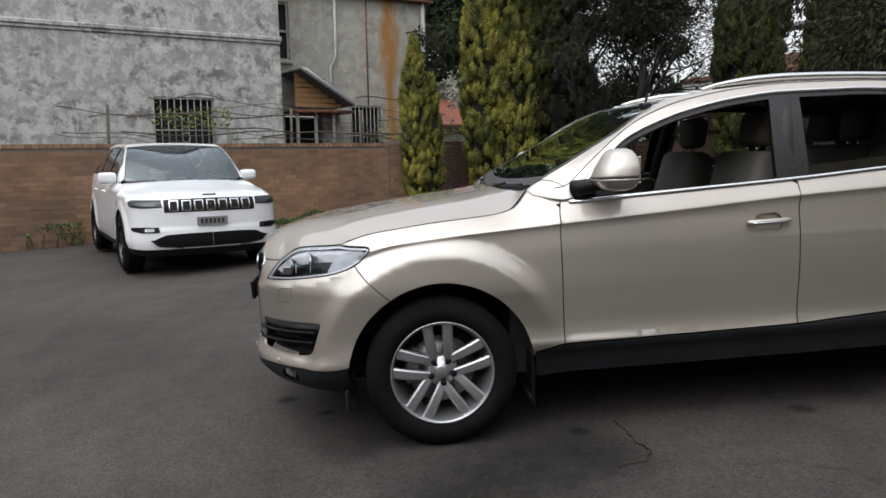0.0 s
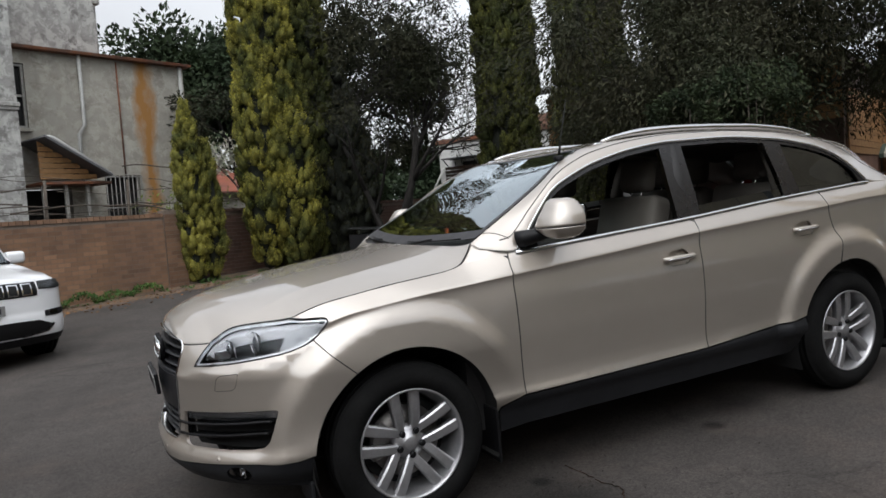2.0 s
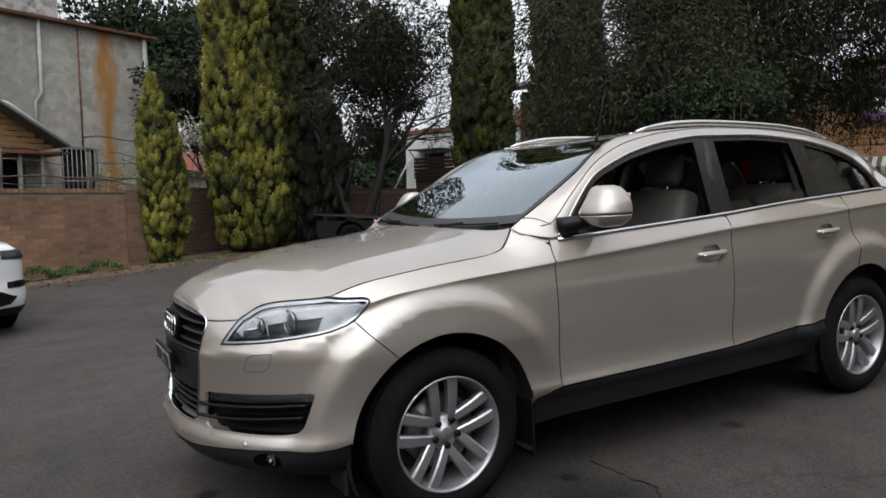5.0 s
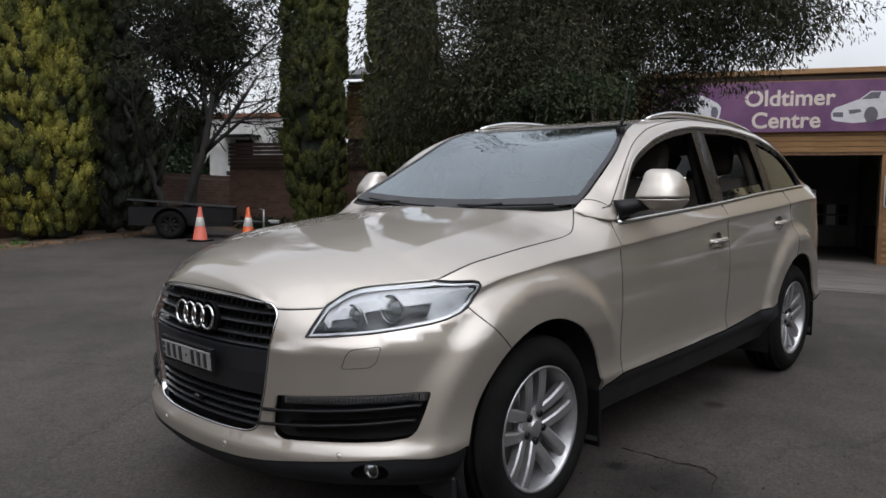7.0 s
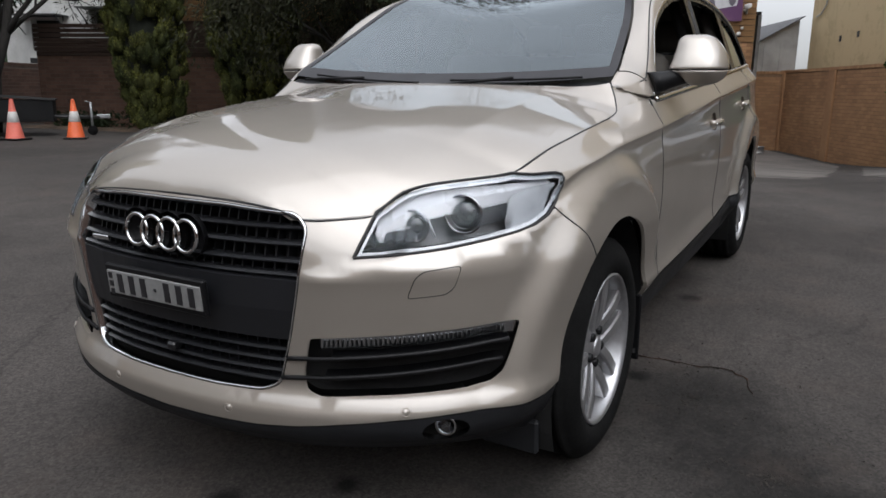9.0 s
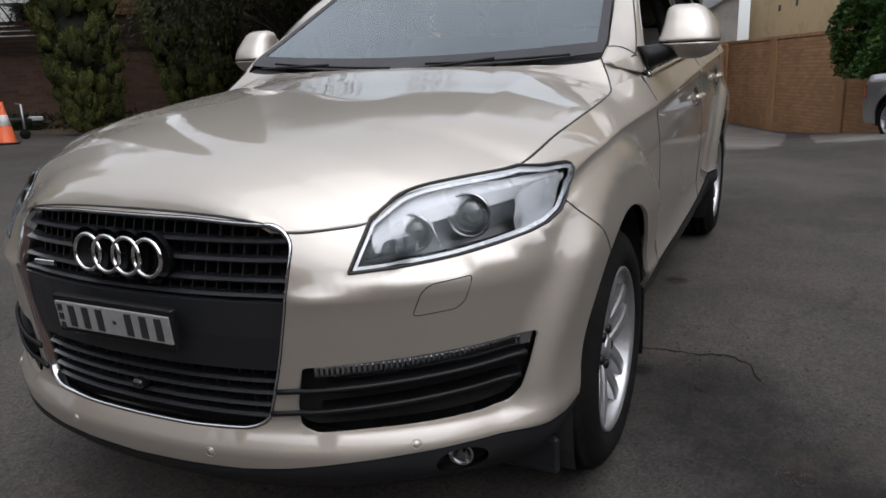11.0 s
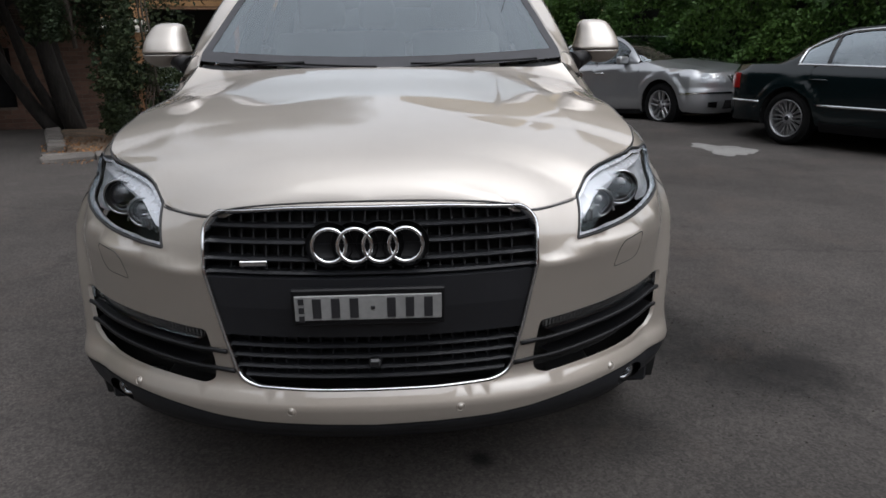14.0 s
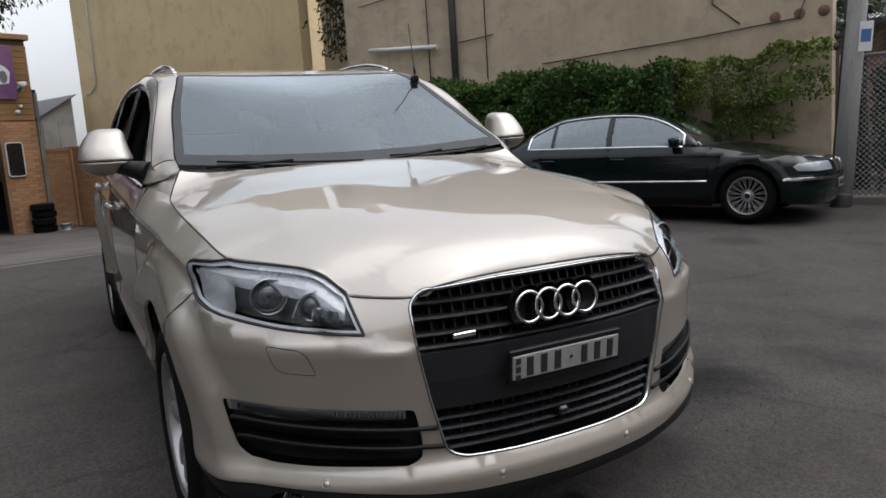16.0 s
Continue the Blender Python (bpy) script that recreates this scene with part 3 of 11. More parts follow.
def old_building():
    root = thing("old_building", "two-storey old building with peeling mouldy render", "building", SITE.copy())
    wa = 14.5
    holes_a = [(1.1, 2.48, 1.35, 2.92)]
    part("wall_front", wall_with_holes(-14, 4.22, -0.4, 8.6, wa, wa + 0.3, holes_a), M_OLD_WALL, root)
    part("wall_return", one_box(3.92, wa + 0.3, -0.4, 4.22, 24, 8.6), M_OLD_WALL, root)
    bm = bmesh.new()
    box(bm, -14, wa - 0.07, 4.36, 4.26, wa, 4.47, 0.02)
    box(bm, -14, wa - 0.04, 4.29, 4.24, wa, 4.355, 0.01)
    part("string_course", bm, M_OLD_WALL, root, "weathered moulded string course")
    barred_window(root, 1.1, 2.48, 1.35, 2.92, wa, 10)
    wb = 15.7
    holes_b = [(4.70, 5.78, 0.0, 2.60), (6.66, 7.62, 1.2, 2.92), (4.42, 4.92, 4.07, 5.62)]
    part("wall_side", wall_with_holes(4.22, 9.2, -0.4, 5.95, wb, wb + 0.3, holes_b), M_OLD_WALL_B, root, "rust streaked rendered wall")
    part("wall_end", one_box(8.9, wb + 0.3, -0.4, 9.2, 24, 5.95), M_OLD_WALL_B, root)
    barred_window(root, 6.66, 7.62, 1.2, 2.92, wb, 9, False)
    up = new("upper_window")
    up.parent = root
    # black sheet again in place of an unlit room
    part("window_dark_sheet", one_box(4.4, wb + 0.12, 4.05, 4.94, wb + 0.16, 5.64), M_DARK, up)
    bm = bmesh.new()
    for z in (4.1, 4.85, 5.58):
        box(bm, 4.42, wb + 0.05, z - 0.03, 4.92, wb + 0.1, z + 0.03)
    for u in (4.45, 4.89):
        box(bm, u - 0.03, wb + 0.052, 4.07, u + 0.03, wb + 0.102, 5.62)
    part("window_frame", bm, M_IRON, up)
    part("window_sill", one_box(4.36, wb - 0.08, 3.98, 4.98, wb + 0.1, 4.065, 0.01), M_OLD_WALL_B, up)
    # porch: sloping timber hood over the back door
    porch = new("porch")
    porch.parent = root
    bm = bmesh.new()
    z_hi, z_lo = 3.62, 2.72
    for k in range(7):
        f = k / 6
        z = z_lo + 0.05 + 0.13 * k
        ue = 6.1 - (z - z_lo) / (z_hi - z_lo) * 1.35
        if ue - 4.7 > 0.1:
            box(bm, 4.7, wb - 0.86, z, ue, wb - 0.83, z + 0.115)
    part("porch_boarding", bm, M_TIMBER, porch, "weathered orange weatherboards")
    bm = bmesh.new()
    box(bm, 0, -0.95, -0.03, 1.75, 0.95, 0.03, 0.01, Matrix.Translation((4.66, wb - 0.45, z_hi + 0.1)) @ Matrix.Rotation(radians(31), 4, "Y"))
    part("porch_roof", bm, M_ROOF_GREY, porch)
    bm = bmesh.new()
    tube(bm, [(4.72, wb - 1.2, 3.72), (4.9, wb - 1.2, 3.70), (6.2, wb - 1.2, 2.86)], 0.055, 10)
    part("gutter_pipe", bm, M_PIPE, porch)
    bm = bmesh.new()
    box(bm, 4.66, wb - 1.05, 2.63, 6.3, wb - 0.02, 2.70, 0.01)
    part("awning_sheet", bm, M_RUST, porch, "rusty corrugated awning")
    for u in (4.74, 5.25, 5.76):
        part("porch_post", one_box(u - 0.04, wb - 0.9, 0.0, u + 0.04, wb - 0.82, 2.63, 0.008), M_IRON, porch)
    # door drawn black: the porch's shade is in its colour
    part("back_door", one_box(4.72, wb + 0.2, 0.0, 5.76, wb + 0.25, 2.58), M_DARK, root, "shadowed back door")
    # pipes and parapets
    for nm, pts, r in (("downpipe", [(6.22, wb - 0.09, 6.0), (6.22, wb - 0.09, 4.2), (6.06, wb - 0.09, 3.95), (6.06, wb - 0.09, 2.75)], 0.045),
                       ("rainwater_pipe", [(9.05, wb - 0.08, 5.95), (9.05, wb - 0.08, 0.2)], 0.05),
                       ("conduit", [(7.22, wb - 0.03, 5.9), (7.22, wb - 0.03, 2.95)], 0.02)):
        bm = bmesh.new()
        tube(bm, pts, r, 10)
        part(nm, bm, M_PIPE if nm != "conduit" else M_RUST, root)
    bm = bmesh.new()
    box(bm, 4.22, wb - 0.22, 5.955, 9.35, wb + 0.5, 6.03, 0.01)
    part("eave", bm, M_RUST, root, "rusty iron eave gutter")
    bm = bmesh.new()
    tube(bm, [(4.25, wb - 0.012, 3.66), (5.9, wb - 0.012, 3.62), (5.9, wb - 0.012, 2.9)], 0.016, 6)
    part("cable_run", bm, M_IRON_DARK, root)
    bm = bmesh.new()
    vs = [(4.22, wb - 0.22, 6.03), (9.35, wb - 0.22, 6.03), (9.35, wb + 4, 6.9), (4.22, wb + 4, 6.9)]
    q = [bm.verts.new(v) for v in vs] + [bm.verts.new((v[0], v[1], v[2] - 0.05)) for v in vs]
    for f in ((0, 1, 2, 3), (7, 6, 5, 4), (0, 4, 5, 1), (1, 5, 6, 2), (2, 6, 7, 3), (3, 7, 4, 0)):
        bm.faces.new([q[i] for i in f])
    part("roof", bm, M_RUST, root, "low pitched rusty iron roof")
    bm = bmesh.new()
    box(bm, 4.3, wb + 1.0, 6.0, 7.3, wb + 3.5, 9.6, 0.02)
    part("upper_storey_block", bm, M_OLD_WALL, root)
    bm = bmesh.new()
    box(bm, 8.1, wb + 4.0, 6.0, 8.9, wb + 4.6, 8.6, 0.02)
    box(bm, 8.0, wb + 3.9, 8.6, 9.0, wb + 4.7, 8.85, 0.03)
    part("chimney", bm, M_OLD_WALL, root)
    bm = bmesh.new()
    box(bm, -14.1, wa - 0.1, 8.6, 4.3, wa + 0.45, 8.75, 0.02)
    part("parapet_cap", bm, M_OLD_WALL, root)
    return root


old_building()
brick_wall("wall_west", -14.0, 5.80, 11.0, 1.78, -0.12, M_BRICK_RED, M_MORTAR, "long boundary wall of brown brick", near=(-1.0, 3.9), facing=-1)
brick_wall("wall_corner_pier", 5.42, 5.86, 10.94, 1.80, 0.0, M_BRICK_RED, M_MORTAR, "brown brick pier at the wall's end", facing=-1, coping=False)
brick_wall("wall_garden", 5.9, 17.2, 12.0, 1.62, 0.1, M_BRICK_DARK, M_MORTAR, "low brown brick garden wall behind the cypresses", facing=-1, near=(9.5, 12.0))


# ---- workshop with the sign ----
def boards(parent, u, w0, w1, z0, z1, step, mat, proud=0.03, facing=-1, name="board"):
    """Horizontal weatherboards on a wall that stands along w."""
    bm = bmesh.new()
    box(bm, 0, w0, 0, 0.022, w1, step - 0.018)
    bmesh.ops.rotate(bm, verts=bm.verts, cent=(0, 0, 0), matrix=Matrix.Rotation(radians(-3 if facing < 0 else 3), 3, "Y"))
    me = bpy.data.meshes.new(name)
    bm.to_mesh(me)
    bm.free()
    me.materials.append(mat)
    n = int((z1 - z0) / step)
    for k in range(n):
        ob = new(name, me)
        ob.parent = parent
        ob.location = (u + facing * proud, 0, z0 + k * step)


def text_mesh(name, body, size, mat, parent, m, extrude=0.008, label="", bold=0.0, align="LEFT"):
    cu_ = bpy.data.curves.new(name, "FONT")
    cu_.body = body
    cu_.size = size
    cu_.extrude = extrude
    cu_.offset = bold
    cu_.align_x = align
    tmp = bpy.data.objects.new(name + "_source", cu_)
    scene.collection.objects.link(tmp)
    me = bpy.data.meshes.new_from_object(tmp.evaluated_get(bpy.context.evaluated_depsgraph_get()))
    bpy.data.objects.remove(tmp)
    me.materials.clear()
    me.materials.append(mat)
    ob = new(name, me)
    ob.parent = parent
    ob.matrix_local = m
    if label:
        ob["label"] = label
    return ob


def workshop():
    UF, gz = 19.5, -0.52
    root = thing("workshop", "workshop with brick front and timber fascia", "building", SITE.copy())
    part("wall_front", wall_with_holes(-7.75, -0.1, gz, 2.63, UF + 0.03, UF + 0.25, [(-6.75, -1.74, gz, 2.56), (-1.13, -0.42, gz, 1.42)], "w"), M_MORTAR_OR, root)
    part("fascia_backing", one_box(UF + 0.05, -7.75, 2.632, UF + 0.3, -0.1, 4.80), M_TIMBER_DK, root)
    boards(root, UF + 0.03, -7.75, -0.1, 2.64, 4.80, 0.155, M_TIMBER)
    part("fascia_cap", one_box(UF - 0.06, -7.85, 4.80, UF + 0.5, -0.05, 4.95, 0.015), M_TIMBER, root)
    # inside of the garage bay
    m_bay = material("grubby_white_wall", (0.22, 0.215, 0.20), 0.85, var=0.3, mix_scale=0.8, color2=(0.13, 0.125, 0.12))
    for b in ((UF + 8, -8.0, UF + 8.1, 0), (UF + 0.26, -8.0, UF + 8, -7.9), (UF + 0.26, -0.1, UF + 8, 0)):
        part("bay_wall", one_box(b[0], b[1], gz - 0.05, b[2], b[3], 3.4), m_bay, root)
    # ceiling drawn black for the unlit bay
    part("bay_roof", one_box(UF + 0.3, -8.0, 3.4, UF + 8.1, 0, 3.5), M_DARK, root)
    part("bay_floor", one_box(UF - 0.2, -7.9, gz - 0.06, UF + 8, -0.1, gz + 0.015), M_CONCRETE, root)
    part("bay_post", one_box(UF + 0.06, -4.16, gz, UF + 0.2, -4.02, 2.56, 0.01), M_RUST, root, "rust-red steel post")
    # stored goods along the bay walls
    for k in range(7):
        w = -7.6 + 0.42 * (k % 4)
        z = gz + 0.5 + 0.42 * (k // 4)
        part("pinned_sheet", one_box(UF + 7.93, w, z + 0.4, UF + 7.95, w + 0.3, z + 0.75), M_PAPER if k % 2 else M_DARK, root)
    bm = bmesh.new()
    box(bm, UF + 2.2, -7.88, gz, UF + 4.2, -7.3, gz + 1.0, 0.02)
    box(bm, UF + 2.4, -7.88, gz + 1.0, UF + 3.0, -7.4, gz + 1.5, 0.02)
    part("workbench", bm, M_DARK, root)
    # door and striped awning by the office
    part("office_door", one_box(UF + 0.14, -1.12, gz, UF + 0.18, -0.43, 1.41), M_IRON_DARK, root, "dark glazed office door")
    part("door_notice", one_box(UF + 0.12, -0.80, 0.5, UF + 0.135, -0.62, 0.82), M_PAPER, root)
    part("door_notice", one_box(UF + 0.12, -0.98, 0.62, UF + 0.135, -0.86, 0.82), M_PAPER, root)
    m_green = material("awning_green_stripe", (0.05, 0.07, 0.055), 0.8, bump=0)
    m_cream = material("awning_cream_stripe", (0.45, 0.44, 0.40), 0.8, bump=0)
    aw = new("awning")
    aw.parent = root
    for k in range(14):
        w = -1.62 + 0.108 * k
        bm = bmesh.new()
        box(bm, UF - 0.62, w, 1.92, UF - 0.60, w + 0.106, 2.03)
        vs = [bm.verts.new(p) for p in ((UF - 0.62, w, 2.032), (UF - 0.62, w + 0.106, 2.032), (UF, w + 0.106, 2.30), (UF, w, 2.30))]
        bm.faces.new(vs)
        part("awning_stripe", bm, m_green if k % 2 else m_cream, aw)
    bm = bmesh.new()
    tube(bm, [(UF - 0.05, -1.66, gz), (UF - 0.05, -1.66, 1.56), (UF - 0.05, -0.1, 1.56)], 0.02, 6)
    part("awning_pipe", bm, M_PIPE, root)
    # security camera and lamp
    cctv = new("security_camera")
    cctv.parent = root
    part("camera_body", one_box(UF - 0.30, -7.52, 3.55, UF - 0.06, -7.40, 3.66, 0.02), M_PAPER, cctv)
    part("camera_bracket", one_box(UF - 0.12, -7.48, 3.40, UF + 0.02, -7.44, 3.55, 0.005), M_PIPE, cctv)
    part("lamp_bracket", one_box(UF - 0.10, -7.42, 2.98, UF - 0.0, -7.34, 3.05, 0.02), M_PAPER, root)
    return root


workshop()
brick_wall("wall_workshop_pier", -7.75, -6.75, 19.5, 3.1, -0.5, M_BRICK_ORANGE, M_MORTAR_OR, "orange brick pier beside the bay", axis="w", facing=-1, coping=False, near=(-7.75, -6.75))
brick_wall("wall_workshop_office", -1.74, -0.1, 19.5, 3.1, -0.5, M_BRICK_ORANGE, M_MORTAR_OR, "orange brick office front", axis="w", facing=-1, coping=False, holes=[(-1.13, -0.42, -0.5, 1.42)], near=(-1.74, -0.1))


def workshop_sign():
    UF = 19.42
    root = thing("shop_sign", "purple printed sign board with pale lettering on the fascia", "sign", SITE @ Matrix.Translation((UF, 0, 0)))
    m_purple = material("purple_print", (0.115, 0.045, 0.125), 0.5, var=0.12, mix_scale=0.9, color2=(0.17, 0.075, 0.16), bump=0.02)
    m_letter = material("cream_lettering", (0.62, 0.55, 0.50), 0.5, var=0.05, bump=0)
    m_white = material("printed_white", (0.62, 0.62, 0.66), 0.5, var=0.08, bump=0)
    m_grey = material("printed_grey", (0.13, 0.12, 0.15), 0.5, bump=0)
    part("panel", one_box(-0.03, -7.32, 3.20, 0.0, -0.6, 4.60, 0.004), m_purple, root)

    def at(w, z, off=-0.034):
        # text faces -u: its x runs along -w
        return Matrix(((0, 0, -1, off), (-1, 0, 0, w), (0, 1, 0, z), (0, 0, 0, 1)))
    text_mesh("lettering_upper", "Oldtimer", 0.62, m_letter, root, at(-3.16, 3.94), 0.004, bold=0.012)
    text_mesh("lettering_lower", "Centre", 0.62, m_letter, root, at(-3.36, 3.32), 0.004, bold=0.012)

    def flat(name, pts, mat, off):
        bm = bmesh.new()
        a = [bm.verts.new((off, w, z)) for w, z in pts]
        b = [bm.verts.new((off - 0.003, w, z)) for w, z in pts]
        bm.faces.new(a)
        bm.faces.new(list(reversed(b)))
        for i in range(len(pts)):
            j = (i + 1) % len(pts)
            bm.faces.new((a[i], b[i], b[j], a[j]))
        bmesh.ops.recalc_face_normals(bm, faces=bm.faces)
        return part(name, bm, mat, root)

    def picture_car(w0, s, flip=1):
        P = lambda pts: [(w0 - flip * x * s, 3.42 + z * s) for x, z in pts]
        flat("printed_car", P([(0.0, .28), (.02, .12), (.12, .06), (.55, .0), (.8, .02), (1.3, .12), (1.75, .2), (1.8, .5), (1.7, .62), (1.3, .85), (.95, .86), (.7, .66), (.35, .52), (.08, .42)]), m_white, -0.036)
        flat("printed_window", P([(.72, .64), (.96, .83), (1.2, .83), (1.15, .66)]), m_grey, -0.040)
        flat("printed_grille", P([(.04, .3), (.05, .18), (.3, .16), (.3, .3)]), m_grey, -0.040)
        flat("printed_lamp", P([(.42, .36), (.46, .24), (.75, .3), (.72, .38)]), m_grey, -0.040)
        flat("printed_wheel", P([(.98 + .17 * math.cos(a), .22 + .22 * math.sin(a)) for a in np.linspace(0, 6.0, 14)]), m_grey, -0.040)
        flat("printed_wheel", P([(1.62 + .1 * math.cos(a), .36 + .17 * math.sin(a)) for a in np.linspace(0, 6.0, 14)]), m_grey, -0.040)
    picture_car(-5.40, 1.0)
    picture_car(-0.75, 1.0)


workshop_sign()


# ---- side wing, white house, far roofs ----
def side_wing():
    UW = 14.6
    root = thing("side_wing", "dark brick wing with a timber clad upper floor", "building", SITE.copy())
    part("wall_lower", wall_with_holes(-0.05, 10.6, -0.3, 2.3, UW + 0.03, UW + 0.25, [(1.55, 3.25, 0.35, 1.5)], "w"), M_MORTAR, root)
    part("wall_side", one_box(UW + 0.25, -0.08, -0.5, 19.4, 0.14, 2.3), M_BRICK_DARK, root)
    part("wall_upper", one_box(UW + 0.06, -0.06, 2.3, 24, 7.0, 4.25), M_TIMBER_DK, root)
    boards(root, UW + 0.03, -0.07, 7.02, 2.74, 4.2, 0.16, M_TIMBER)
    boards(root, UW - 0.02, -0.07, 10.62, 2.03, 2.68, 0.108, M_TIMBER_DK, name="balcony_board")
    part("balcony_floor", one_box(UW - 0.02, -0.08, 1.92, UW + 0.3, 10.6, 2.02, 0.01), M_TIMBER_DK, root)
    for k in range(9):
        z = 2.0 + k * 0.16
        part("side_board", one_box(UW + 0.3, -0.11, z, 19.45, -0.085, z + 0.145), M_TIMBER, root)
    bm = bmesh.new()
    vs = [(UW - 0.5, -0.5, 4.22), (UW - 0.5, 7.4, 4.22), (UW + 5, 7.4, 5.6), (UW + 5, -0.5, 5.6)]
    q = [bm.verts.new(v) for v in vs] + [bm.verts.new((v[0], v[1], v[2] + 0.12)) for v in vs]
    for f in ((3, 2, 1, 0), (4, 5, 6, 7), (0, 1, 5, 4), (1, 2, 6, 5), (2, 3, 7, 6), (3, 0, 4, 7)):
        bm.faces.new([q[i] for i in f])
    part("roof", bm, M_ROOF_GREY, root)
    win = new("cellar_window")
    win.parent = root
    # black sheet for the unlit cellar
    part("window_dark_sheet", one_box(UW + 0.16, 1.5, 0.3, UW + 0.2, 3.3, 1.55), M_DARK, win)
    bm = bmesh.new()
    for k in range(11):
        w = 1.72 + 0.11 * k
        tube(bm, [(UW + 0.05, w, 1.0), (UW + 0.05, w, 1.28)], 0.012, 5)
    box(bm, UW + 0.03, 1.65, 1.28, UW + 0.07, 2.95, 1.36)
    part("window_grille", bm, M_IRON, win, "white painted iron grille")
    return root


side_wing()
brick_wall("wall_wing", -0.05, 10.6, 14.6, 2.3, -0.3, M_BRICK_DARK, M_MORTAR, "dark brown brick wing wall", axis="w", facing=-1, coping=False, holes=[(1.55, 3.25, 0.35, 1.5)], near=(5.5, 8.5))


def white_house():
    root = thing("white_house", "white rendered house with a flat parapet roof", "house", SITE.copy())
    part("wall", wall_with_holes(9.5, 14.35, 0.2, 3.85, 19.0, 19.3, [(12.6, 13.5, 2.3, 3.15), (10.3, 11.6, 2.9, 3.4)], "w"), M_WHITE_WALL, root)
    part("side_wall", one_box(19.3, 14.05, 0.2, 26, 14.35, 3.85), M_WHITE_WALL, root)
    # black sheet stands for the dark rooms behind the openings
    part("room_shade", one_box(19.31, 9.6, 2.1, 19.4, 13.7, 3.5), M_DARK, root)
    part("parapet", one_box(18.92, 9.4, 3.852, 26, 14.45, 4.02, 0.02), M_RUST, root, "brown parapet capping")
    part("rear_block", one_box(21, 9.6, 4.02, 25, 12.6, 4.7), M_BRICK_DARK, root)
    bm = bmesh.new()
    for w0, w1, z in ((12.3, 13.75, 3.22), (10.2, 11.7, 3.42)):
        box(bm, 18.3, w0, z, 19.0, w1, z + 0.04)
        for w in (w0 + 0.05, w1 - 0.05):
            tube(bm, [(18.35, w, z), (19.0, w, z - 0.5)], 0.02, 5)
    part("window_awning", bm, M_IRON_DARK, root)
    bm = bmesh.new()
    tube(bm, [(18.9, 14.9, 1.8), (18.9, 14.1, 2.95)], 0.04, 6)
    part("leaning_board", bm, M_WHITE_WALL, root)
    bm = bmesh.new()
    box(bm, 17.2, 10.6, 1.75, 18.6, 14.0, 1.82)
    box(bm, 17.4, 11.0, 1.84, 18.4, 12.6, 1.98)
    part("shed_roof", bm, M_IRON_DARK, root)
    bm = bmesh.new()
    tube(bm, [(20, 13.6, 4.0), (20, 13.6, 6.6)], 0.02, 5)
    for k in range(4):
        tube(bm, [(20, 13.3, 5.9 + 0.15 * k), (20, 13.9, 5.9 + 0.15 * k)], 0.01, 4)
    part("aerial", bm, M_IRON, root)


white_house()


def far_roofs():
    root = thing("cottage", "small cottage with a rusty red iron roof", "house", SITE.copy())
    part("wall", one_box(9.6, 21, 0, 15.5, 25, 2.6), M_OLD_WALL_B, root)
    bm = bmesh.new()
    vs = [(9.4, 20.6, 2.6), (15.8, 20.6, 2.6), (15.8, 24, 3.9), (9.4, 24, 3.9)]
    q = [bm.verts.new(v) for v in vs] + [bm.verts.new((v[0], v[1], v[2] + 0.08)) for v in vs]
    for f in ((3, 2, 1, 0), (4, 5, 6, 7), (0, 1, 5, 4), (1, 2, 6, 5), (2, 3, 7, 6), (3, 0, 4, 7)):
        bm.faces.new([q[i] for i in f])
    part("roof", bm, material("red_roof_iron", (0.22, 0.065, 0.035), 0.7, var=0.25, mix_scale=1.0, color2=(0.14, 0.055, 0.04)), root)
    part("ridge_wall", one_box(9.4, 24, 3.2, 15.8, 24.4, 4.6), M_ROOF_GREY, root)


far_roofs()

# ---- boundary wall, tall building, hedge side ----
brick_wall("wall_east", 12.9, 21.5, -9.0, 2.35, -0.55, M_BRICK_ORANGE, M_MORTAR_OR, "orange brick boundary wall with piers", facing=1, near=(13.0, 15.4))
brick_wall("wall_gate", -8.98, -7.77, 20.30, 2.32, -0.55, M_BRICK_ORANGE, M_MORTAR_OR, "orange brick wall closing the gap beside the workshop", axis="w", facing=-1)
brick_wall("wall_east_hedge", 8.0, 12.9, -9.0, 2.2, -0.4, M_BRICK_ORANGE, M_MORTAR_OR, "orange brick boundary wall by the hedge", facing=1, coping=False, near=(9.5, 12.5))
for k in range(5):
    uk = (20.35, 17.0, 13.6, 10.6, 8.1)[k]
    ob = part("wall_pier", one_box(uk - 0.17, -9.0, -0.6, uk + 0.17, -8.94, 1.80 - 0.03 * (k > 2), 0.006), M_BRICK_ORANGE)
    ob.matrix_world = SITE.copy()
    tagged(ob, "shallow orange brick pier on the boundary wall", "pier", kind="structure")


